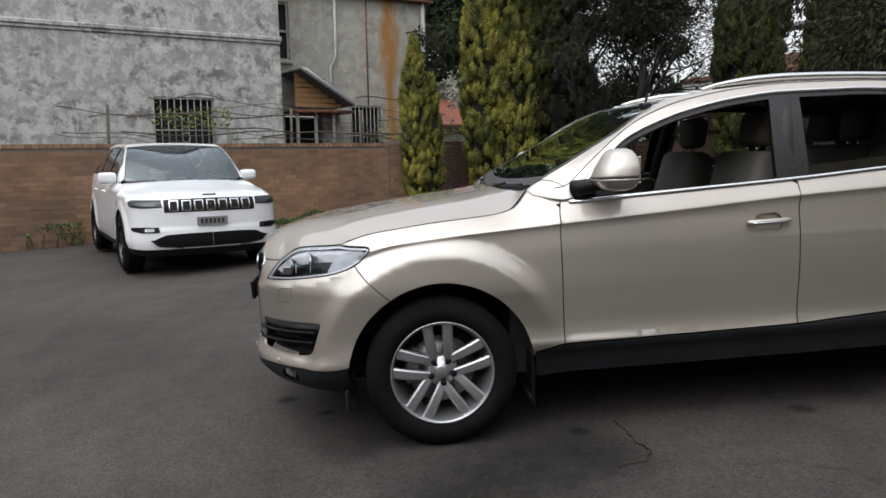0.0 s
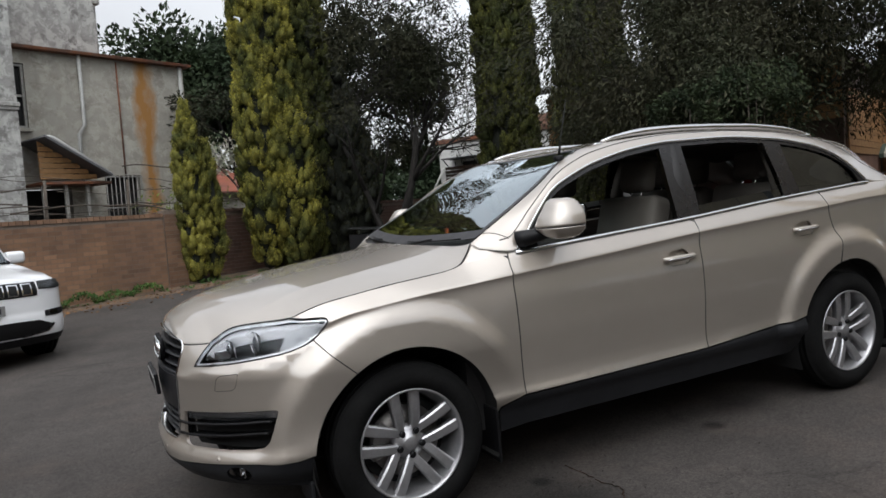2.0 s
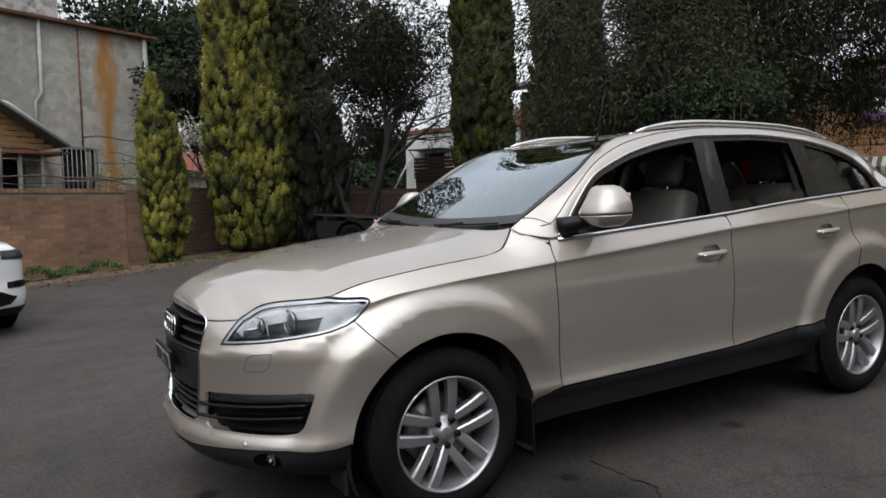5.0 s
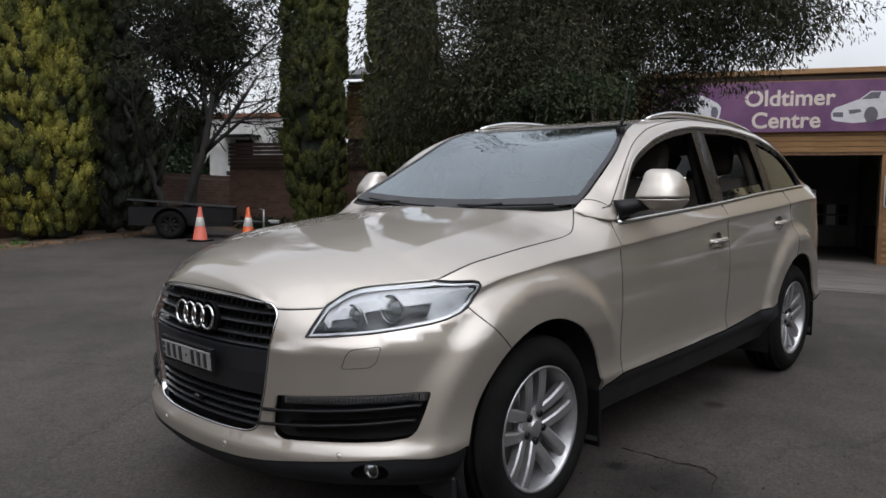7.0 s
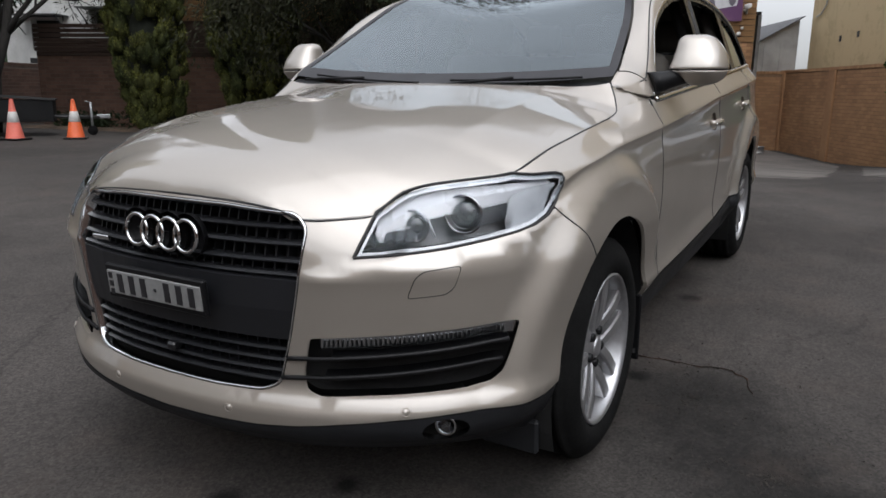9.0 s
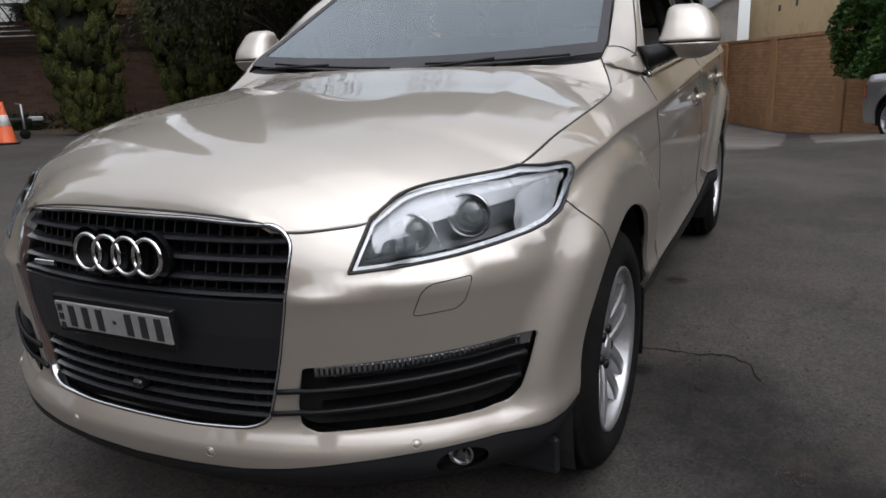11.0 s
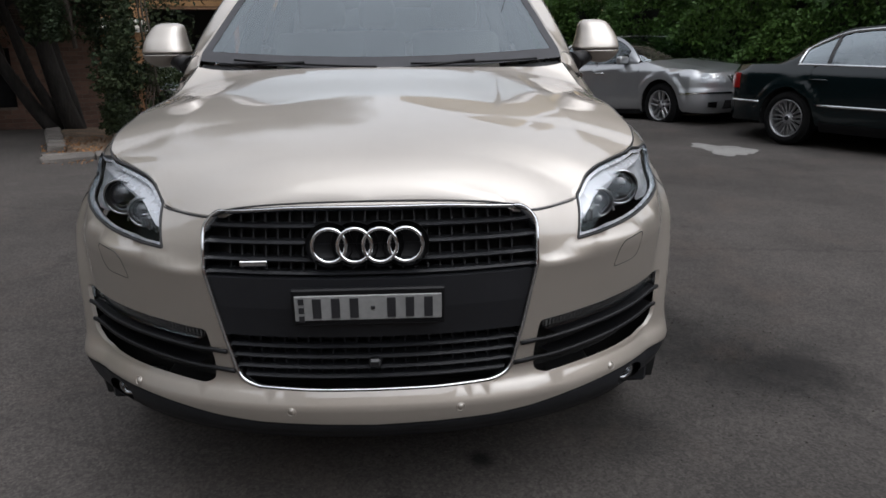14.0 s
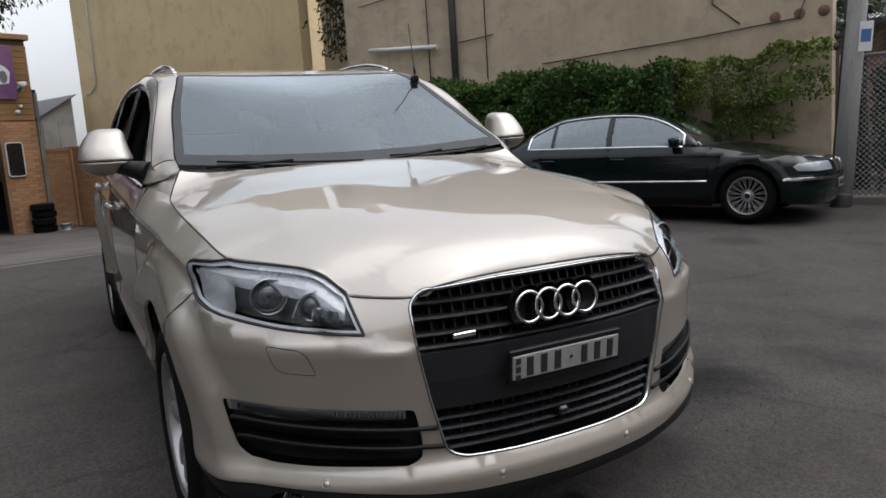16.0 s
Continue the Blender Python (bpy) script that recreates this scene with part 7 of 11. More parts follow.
        for y, z, r in ((.685, .886, .040), (.790, .908, .050)):
            s = sy(y)
            q = S(s, z)
            o = Vector((q.x + 0.055, sd * (q.y - 0.022), z))
            mm = Matrix.Translation(o) @ Vector((-1, sd * 0.12, 0.0)).to_track_quat("Z", "Y").to_matrix().to_4x4()
            bm = bmesh.new()
            torus(bm, mm @ Matrix.Translation((0, 0, .022)), r, .0036, 30, 8)
            torus(bm, mm @ Matrix.Translation((0, 0, .012)), r * .82, .0016, 30, 6)
            part("lamp_ring", bm, M_LAMP_INNER, hl)
            bm = bmesh.new()
            lathe(bm, [(r, .020), (r * .86, .006), (r * .80, .004)], 24, "Z", mm)
            part("lamp_bezel", bm, M_CABIN_DARK, hl)
            bm = bmesh.new()
            lathe(bm, [(0.0, .030), (r * .3, .028), (r * .58, .020), (r * .80, .004)], 24, "Z", mm)
            part("projector", bm, M_PROJECTOR, hl, "dark projector lens")
        bm = bmesh.new()
        a, b = inward(.030)(sy(.735), .862), inward(.022)(sy(.722), .915)
        tube(bm, [Vector((a.x, sd * a.y, a.z)), Vector((b.x, sd * b.y, b.z))], .0022, 6)
        part("lamp_divider", bm, M_LAMP_BRIGHT, hl)
        for k in range(5):
            s = sy(.565) + 0.028 * k
            q = S(s, .848)
            bm = bmesh.new()
            box(bm, -.004, -.012, -.02, .03, .012, .02, 0.003, Matrix.Translation((q.x + 0.05, sd * (q.y - 0.02), .850 + .004 * k)) @ Matrix.Rotation(sd * 0.5, 4, "Z"))
            part("reflector_facet", bm, M_LAMP_INNER, hl)
        # fog intake
        fi = new("fog_intake")
        fi.parent = root
        deep = lambda s, z: S(s, z) - Vector((-0.06, 0.04, 0))
        cdt_panel("intake_backing", deep, inset_poly(cut["fog"], -0.012), [], M_DARK, fi, sides=(sd,), grid=0.05, gap=0, flange=0)
        strip = [(s, .612 + 0.022 * (s - sy(.46)) / (sx(-.545) - sy(.46)) - 0.034) for s in np.linspace(sy(.47), sx(-.580), 16)] + [(s, .611 + 0.022 * (s - sy(.46)) / (sx(-.545) - sy(.46)) - 0.004) for s in np.linspace(sx(-.570), sy(.47), 16)]
        inn = lambda s, z: S(s, z) - Vector((-0.006, 0.004, 0))
        cdt_panel("daytime_lamp", inn, strip, [], M_LENS, fi, sides=(sd,), grid=0.03, gap=0, flange=0.01)
        inn2 = lambda s, z: S(s, z) - Vector((-0.022, 0.012, 0))
        cdt_panel("daytime_reflector", inn2, strip, [], M_LAMP_INNER, fi, sides=(sd,), grid=0.03, gap=0, flange=0.0)
        for k in range(40):
            s = sy(.48) + (sx(-.60) - sy(.48)) * k / 39
            z = .607 + 0.022 * (s - sy(.46)) / (sx(-.545) - sy(.46)) - 0.018
            q = inn2(s, z)
            bm = bmesh.new()
            box(bm, -.006, -.0014, -.010, .004, .0014, .010, 0, Matrix.Translation((q.x, sd * q.y, z)))
            part("lamp_rib", bm, M_LAMP_INNER, fi)
        for j, (z0, z1, sa) in enumerate(((.555, .590, sy(.389)), (.501, .540, sy(.370)))):
            bm = bmesh.new()
            pts, nn = [], []
            se = sx(-.590) if j == 0 else sx(-.606)
            for s in np.linspace(sa, se, 26):
                z = z0 + (z1 - z0) * (s - sa) / (se - sa)
                q = S(s, z)
                e = 0.004 if s < sy(.45) else 0.008
                pts.append(Vector((q.x - e, sd * (q.y + e * 0.5), z)))
            tube(bm, pts, 0.0065, 6)
            part("intake_fin", bm, M_BLACK_PLASTIC, fi, "slim black fin")
            bm = bmesh.new()
            vs = [(bm.verts.new(p), bm.verts.new(p + Vector((0.05, -sd * 0.03, 0)))) for p in pts[5:]]
            for a, b in zip(vs, vs[1:]):
                bm.faces.new((a[0], b[0], b[1], a[1]))
            part("intake_vane", bm, M_BLACK_PLASTIC, fi)
        # fog lamp low in the valance
        fl = new("fog_lamp")
        fl.parent = root
        q = S(sy(.74), .364)
        mm = Matrix.Translation((q.x + 0.040, sd * (q.y - 0.020), .364)) @ Vector((-1, sd * .25, 0)).to_track_quat("Z", "Y").to_matrix().to_4x4()
        bm = bmesh.new()
        lathe(bm, [(.030, .02), (.026, .024), (.022, .01), (.0, -.02)], 22, "Z", mm)
        part("reflector", bm, M_LAMP_INNER, fl)
        bm = bmesh.new()
        lathe(bm, [(0.0, .030), (.014, .029), (.025, .024)], 22, "Z", mm)
        bmesh.ops.reverse_faces(bm, faces=bm.faces)
        part("lens", bm, M_LENS, fl)
        cdt_panel("lamp_recess", lambda s, z: S(s, z) - Vector((-0.05, 0.02, 0)), inset_poly(cut["foglamp"], -0.03), [], M_DARK, fl, sides=(sd,), grid=0.05, gap=0, flange=0)
        # washer cover outline and parking sensors
        wc = round_poly([(sy(.667), .720), (sy(.743), .726), (sy(.759), .743), (sy(.772), .799), (sy(.701), .790), (sy(.684), .774)], 0.012)
        bm = bmesh.new()
        pts = [S(s, z) for s, z in densify(wc, 0.02)]
        pts.append(pts[0])
        nn = [N_(s, z) for s, z in densify(wc, 0.02)]
        nn.append(nn[0])
        tube(bm, [Vector((p.x, sd * p.y, p.z)) + Vector((n.x, sd * n.y, n.z)) * -0.0005 for p, n in zip(pts, nn)], 0.0014, 5, False)
        part("washer_cover_joint", bm, M_CABIN_DARK, root)
        for y, z in ((.22, .402), (.66, .424)):
            q = S(sy(y), z)
            n = N_(sy(y), z)
            bm = bmesh.new()
            lathe(bm, [(0.0, .0015), (.0085, .0012), (.010, -.003)], 14, "Z", Matrix.Translation((q.x, sd * q.y, z)) @ Vector((n.x, sd * n.y, n.z)).to_track_quat("Z", "Y").to_matrix().to_4x4())
            torus(bm, Matrix.Translation((q.x, sd * q.y, z)) @ Vector((n.x, sd * n.y, n.z)).to_track_quat("Z", "Y").to_matrix().to_4x4(), 0.0115, 0.0015, 14, 5)
            part("parking_sensor", bm, M_CHAMPAGNE, root)


def suv_mirror(root, sd):
    mr = new("door_mirror")
    mr.parent = root

    # sections by height: inner and outer edge, nose and back
    y_in = Smooth((1.200, .990), (1.215, .955), (1.240, .922), (1.262, .897), (1.300, .908), (1.340, .917), (1.370, .922), (1.386, .930), (1.396, .945))
    y_out = Smooth((1.200, 1.050), (1.215, 1.085), (1.240, 1.108), (1.262, 1.116), (1.300, 1.110), (1.340, 1.092), (1.370, 1.070), (1.386, 1.052), (1.396, 1.025))
    nose = Smooth((1.200, .815), (1.215, .780), (1.240, .757), (1.262, .745), (1.300, .758), (1.340, .785), (1.370, .806), (1.386, .822), (1.396, .848))
    tail = Smooth((1.200, .890), (1.215, .915), (1.240, .930), (1.262, .937), (1.300, .942), (1.340, .940), (1.370, .930), (1.386, .920), (1.396, .900))

    def shell(z0, z1, grow, mat, name, rows=14, n=36):
        bm = bmesh.new()
        rings = []
        for i in range(rows + 1):
            z = z0 + (z1 - z0) * i / rows
            yc, yr = (y_in(z) + y_out(z)) / 2, (y_out(z) - y_in(z)) / 2 + grow
            xm = nose(z) + (tail(z) - nose(z)) * .62
            ring = []
            for k in range(n):
                a = 2 * math.pi * k / n
                c, v = math.cos(a), math.sin(a)
                e = .85 if c < 0 else .42
                f = math.copysign(abs(c) ** e, c)
                x = xm + f * ((xm - nose(z)) if c < 0 else (tail(z) - xm)) + grow * f
                y = yc + yr * math.copysign(abs(v) ** .66, v)
                ring.append(bm.verts.new((x + .12 * (y - 1.0), sd * y, z)))
            rings.append(ring)
        for p, q in zip(rings, rings[1:]):
            for k in range(n):
                bm.faces.new((p[k], p[(k + 1) % n], q[(k + 1) % n], q[k])).smooth = True
        bm.faces.new(list(reversed(rings[0])))
        bm.faces.new(rings[-1])
        bmesh.ops.recalc_face_normals(bm, faces=bm.faces)
        return part(name, bm, mat, mr)
    shell(1.264, 1.3955, 0.0, M_CHAMPAGNE, "mirror_cap")
    shell(1.258, 1.2645, -0.004, M_BLACK_PLASTIC, "mirror_joint", 2)
    shell(1.201, 1.2585, 0.0, M_CHAMPAGNE, "mirror_lower", 8)
    bm = bmesh.new()
    tube(bm, [(.700, sd * .858, 1.205), (.725, sd * .885, 1.215), (.765, sd * .925, 1.226), (.81, sd * .97, 1.228)], 0.035, 12, True, [0.050, 0.042, 0.034, 0.020])
    part("mirror_arm", bm, M_BLACK_PLASTIC, mr)
    bm = bmesh.new()
    box(bm, .944, sd * .945, 1.235, .950, sd * 1.08, 1.355, 0.002)
    part("mirror_glass", bm, material("mirror_silver", (0.85, 0.85, 0.85), 0.02, metal=1.0, var=0, bump=0, rough_var=0), mr)


def seat(parent, x, y, z=0.62, w=0.50):
    st = new("seat")
    st.parent = parent
    bm = bmesh.new()
    box(bm, x - .26, y - w / 2, z, x + .26, y + w / 2, z + .16, 0.05, seg=3)
    for v in bm.verts:
        v.co.z += 0.05 * (-(v.co.x - x) / .26)
    part("seat_cushion", bm, M_CABIN, st, smooth=True)
    bm = bmesh.new()
    box(bm, -.08, -w / 2, 0, .08, w / 2, .62, 0.055, Matrix.Translation((x + .25, y, z + .12)) @ Matrix.Rotation(radians(17), 4, "Y"), seg=3)
    part("seat_back", bm, M_CABIN, st, smooth=True)
    bm = bmesh.new()
    box(bm, -.05, -.13, 0, .05, .13, .20, 0.045, Matrix.Translation((x + .445, y, z + .74)) @ Matrix.Rotation(radians(10), 4, "Y"), seg=3)
    part("headrest", bm, M_CABIN, st, smooth=True)
    bm = bmesh.new()
    bm.free()
    for k in (-.05, .05):
        part("headrest_stem", tube(bmesh.new(), [(x + .42, y + k, z + .68), (x + .45, y + k, z + .78)], 0.007, 6), M_CHROME, st)


def suv_cabin(root):
    bm = bmesh.new()
    box(bm, .35, -.80, .42, 3.75, .80, .50)
    part("cabin_floor", bm, M_CABIN_DARK, root)
    part("bulkhead", one_box(.36, -.82, .30, .46, .82, 1.12), M_CABIN_DARK, root)
    bm = bmesh.new()
    box(bm, .48, -.78, .95, 1.02, .78, 1.165, 0.05, seg=3)
    part("dashboard", bm, M_CABIN_DARK, root, smooth=True)
    part("dash_lower", one_box(.60, -.76, .62, .98, .76, .95, 0.03), M_CABIN, root)
    part("centre_console", one_box(.9, -.12, .5, 2.0, .12, .82, 0.03), M_CABIN_DARK, root)
    for x, y, w in ((1.42, -.40, .52), (1.42, .40, .52), (2.38, -.42, .52), (2.38, .10, .40), (2.38, .46, .46)):
        seat(root, x, y, 0.62, w)
    sw = new("steering_wheel")
    sw.parent = root
    m = Matrix.Translation((1.06, .40, 1.03)) @ Matrix.Rotation(radians(-62), 4, "Y")
    bm = bmesh.new()
    torus(bm, m, 0.185, 0.016, 36, 8)
    part("wheel_rim", bm, M_CABIN_DARK, sw)
    bm = bmesh.new()
    box(bm, -.06, -.17, -.01, .06, .17, .012, 0.01, m)
    lathe(bm, [(0, .03), (.06, .025), (.075, -.02)], 20, "Z", m)
    part("wheel_boss", bm, M_CABIN_DARK, sw)
    bm = bmesh.new()
    box(bm, 1.26, -.09, 1.530, 1.28, .09, 1.575, 0.012)
    part("rear_view_mirror", bm, M_CABIN_DARK, root)
    for y, w in ((-.40, .30), (.40, .30)):
        part("sun_visor", one_box(1.33, y - w / 2, 1.600, 1.52, y + w / 2, 1.612, 0.004), M_CABIN, root)
    part("license_paper", one_box(.62, .52, 1.172, .70, .62, 1.175), M_PAPER, root)
    for sd in (-1, 1):
        for x0, x1 in ((.64, 1.78), (1.84, 2.58)):
            bm = bmesh.new()
            box(bm, x0, sd * .835, .50, x1, sd * .87, 1.165, 0.02)
            part("door_lining", bm, M_CABIN, root)
        bm = bmesh.new()
        pts = [(1.80, sd * .835, 1.16), (1.83, sd * .76, 1.42), (1.86, sd * .685, 1.60)]
        tube(bm, pts, 0.055, 6)
        part("pillar_lining", bm, M_CABIN_DARK, root)
        bm = bmesh.new()
        tube(bm, [(2.66, sd * .81, 1.22), (2.68, sd * .73, 1.45), (2.70, sd * .665, 1.58)], 0.055, 6)
        part("rear_pillar_lining", bm, M_CABIN, root)
        bm = bmesh.new()
        tube(bm, [(.66, sd * .80, 1.19), (.95, sd * .70, 1.42), (1.20, sd * .63, 1.56)], 0.03, 6)
        part("front_pillar_lining", bm, M_CABIN, root)
        part("load_bay_side", one_box(2.75, sd * .79, .5, 3.8, sd * .83, 1.24), M_CABIN_DARK, root)
    # dark box added in the engine bay against light leaks, and under tray
    part("under_tray", one_box(-.74, -.66, .31, 3.85, .66, .36, 0.01), M_DARK, root)
    bm = bmesh.new()
    box(bm, -.72, -.50, .33, .36, .50, .88)
    part("engine_bay_filler", bm, M_DARK, root)


def suv():
    root = thing("suv", "champagne metallic SUV with dark sill cladding, front windows wound down", "car", CAR.copy())
    cut = suv_body(root)
    suv_greenhouse(root)
    suv_front(root, cut)
    for sd in (-1, 1):
        suv_mirror(root, sd)
    for hx in (0.0, 3.002):
        for sd in (-1, 1):
            make_wheel("wheel", root, (hx, sd * .832, .366), sd, .369, .255, .248, spokes=5, pair=.033, w0=.040, w1=.054, face=-0.010, phase=0.06 if sd < 0 else 0.2, hub_r=.080, bow=0.008)
            # liner
            bm = bmesh.new()
            prof = [(.452, .925), (.458, .50)]
            seg = 26
            rows = []
            for k in range(seg + 1):
                a = radians(-22 + 224 * k / seg)
                rows.append([bm.verts.new((hx + .462 * math.cos(a), sd * y, .366 + .462 * math.sin(a))) for y in (.935, .86, .52)])
            for p, q in zip(rows, rows[1:]):
                for j in range(2):
                    bm.faces.new((p[j], q[j], q[j + 1], p[j + 1]))
            part("wheel_liner", bm, M_DARK, root)
            part("inner_arch", one_box(hx - .44, sd * .52, .25, hx + .44, sd * .50, .80), M_DARK, root)
            x0 = hx + (.435 if hx < 1 else .44)
            bm = bmesh.new()
            box(bm, x0, sd * .70, .165, x0 + .014, sd * .945, .43, 0.005)
            part("mud_flap", bm, M_BLACK_PLASTIC, root)
    for sd in (-1, 1):
        bm = bmesh.new()
        box(bm, -.475, sd * .72, .195, -.450, sd * .90, .30, 0.008)
        part("air_deflector", bm, M_GREY_PLASTIC, root)
    suv_cabin(root)
    return root


suv()


# ---- the other parked cars ----
class CarShape(SuvShape):
    """A parked car's body from a few sizes; x runs backwards from the front axle."""

    def __init__(self, c):
        fo, wb, ro, hw = c["fo"], c["wb"], c["ro"], c["hw"]
        end = wb + ro
        k = c.get("square", 1.0)
        self.plan = Path3((-fo, 0, 0), (-fo + .01, .25 * hw, 0), (-fo + .035, .5 * hw, 0), (-fo + .085, .70 * hw, 0), (-fo + .17, .85 * hw, 0), (-fo + .32, .945 * hw, 0), (-fo + .60, .985 * hw, 0), (0.15, .992 * hw, 0), (wb * .35, hw, 0),
                          (wb * .7, hw, 0), (wb, .99 * hw, 0), (end - .55, .965 * hw, 0), (end - .28, .90 * hw, 0), (end - .12, .78 * hw, 0), (end - .04, .55 * hw, 0), (end - .01, .25 * hw, 0), (end, 0, 0))
        zf, zc, xc = c["z_nose"], c["z_cowl"], c["x_cowl"]
        zfs = c.get("z_fender", zf + 0.02)
        self.shut = [(-fo + .07, 0, zf), (-fo + .075, .25 * hw, zf - .003), (-fo + .10, .48 * hw, zf - .012), (-fo + .17, .66 * hw, zf - .012), (-fo + .33, .80 * hw, zfs - .01), (-fo + .55, .855 * hw, zfs + .01),
                     (-.05, .875 * hw, zfs + .035), (xc * .5, .875 * hw, (zfs + zc) / 2 + .01), (xc - .12, .865 * hw, zc - .05), (xc, .845 * hw, zc - .03)]
        zb0, zb1 = c["belt"]
        xr = c["x_rear"]
        self.belt = [(xc + .12, .885 * hw, zb0), (xc + .35, .905 * hw, zb0 + .004), ((xc + xr) / 2, .91 * hw, (zb0 + zb1) / 2), (xr - .25, .89 * hw, zb1)]
        if c["deck"]:
            zd = c["deck"]
            self.belt += [(xr + .05, .865 * hw, zb1 + .005), (xr + .35, .845 * hw, (zd + zb1) / 2), (end - .35, .80 * hw, zd), (end - .16, .70 * hw, zd - .005), (end - .09, .45 * hw, zd - .005), (end - .07, 0, zd - .005)]
        else:
            self.belt += [(xr - .05, .85 * hw, zb1), (end - .22, .76 * hw, zb1), (end - .12, .6 * hw, zb1), (end - .09, .3 * hw, zb1), (end - .085, 0, zb1)]
        lo = c.get("low", .22)
        self.nose = Smooth((.10, .09), (lo, .05), (lo + .08, .008), (lo + .20, -.012), (lo + .30, -.008), (lo + .36, .006), (zf - .15, .008), (zf - .06, .02), (zf + .05, .07))
        self.side = Smooth((.10, .11), (lo, .07), (lo + .10, .02), (lo + .22, .004), (.60, .0), (.72, .004), (zb0 - .10, .014), (zb0, .035), (zb0 + .2, .08))
        self.crease = Smooth((-1.0, zfs - .06), (0, zfs - .02), (xc, zb0 - .10), (xr, zb1 - .10), (end + .1, zb1 - .12))
        self.c = c
        self.form = 0.0
        self.flare = (c["r"] + .055 + .15, .10, .022)
        self.prepare()
        self.hubs = ((0.0, c["r"]), (wb, c["r"]))
        rf = c["roof"]
        self.edge = Path3((xc + .06, .835 * hw, zb0 + .01), (xc * .55 + c["x_wt"] * .45, .765 * hw, zb0 + (rf - zb0) * .52), (c["x_wt"] - .06, .685 * hw, rf - .085), (c["x_wt"] + .22, .655 * hw, rf - .035), ((c["x_wt"] + c["x_rt"]) / 2, .645 * hw, rf - .018),
                          (c["x_rt"] - .1, .635 * hw, rf - .045), (c["x_rt"] + .12, .63 * hw, rf - .10), ((c["x_rt"] + xr) / 2 + .08, .67 * hw, zb1 + (rf - zb1) * .45), (xr, .70 * hw, zb1 + .02))
        self.E = [self.edge(i / 300) for i in range(301)]

    def edge_at(self, x):
        for a, b in zip(self.E, self.E[1:]):
            if a.x <= x <= b.x:
                return a.lerp(b, (x - a.x) / max(1e-9, b.x - a.x))
        return self.E[0] if x < self.E[0].x else self.E[-1]

    def frac(self, x):
        lo, hi = 0, 300
        while hi - lo > 1:
            k = (lo + hi) // 2
            if self.E[k].x <= x:
                lo = k
            else:
                hi = k
        return lo / 300

    def glass(self, x, q):
        """Cabin side: q 0 at the belt to 0.45 at the roof edge."""
        s = self.sx(x)
        b = self(s, self.ztop(s) - 0.002)
        b = Vector((x, b.y - 0.012, b.z))
        a = self.edge_at(x)
        v = q / 0.45
        p = b.lerp(Vector((x, a.y, a.z)), v)
        p.y += 0.03 * math.sin(math.pi * min(1, max(0, v))) * 0.8
        return p


def simple_mirror(root, x, y, z, sd, paint, scale=1.0):
    mr = new("door_mirror")
    mr.parent = root
    bm = bmesh.new()
    box(bm, -.06 * scale, -.095 * scale, -.062 * scale, .06 * scale, .095 * scale, .062 * scale, 0.04 * scale, Matrix.Translation((x, sd * (y + .10 * scale), z + .05)), seg=4)
    part("mirror_cap", bm, paint, mr, smooth=True)
    bm = bmesh.new()
    tube(bm, [(x, sd * (y - .03), z), (x, sd * (y + .06), z + .02)], 0.022, 8)
    part("mirror_arm", bm, M_BLACK_PLASTIC, mr)
    part("mirror_glass", one_box(x + .058 * scale, sd * (y + .03), z, x + .064 * scale, sd * (y + .17 * scale), z + .1), M_LAMP_INNER, mr)


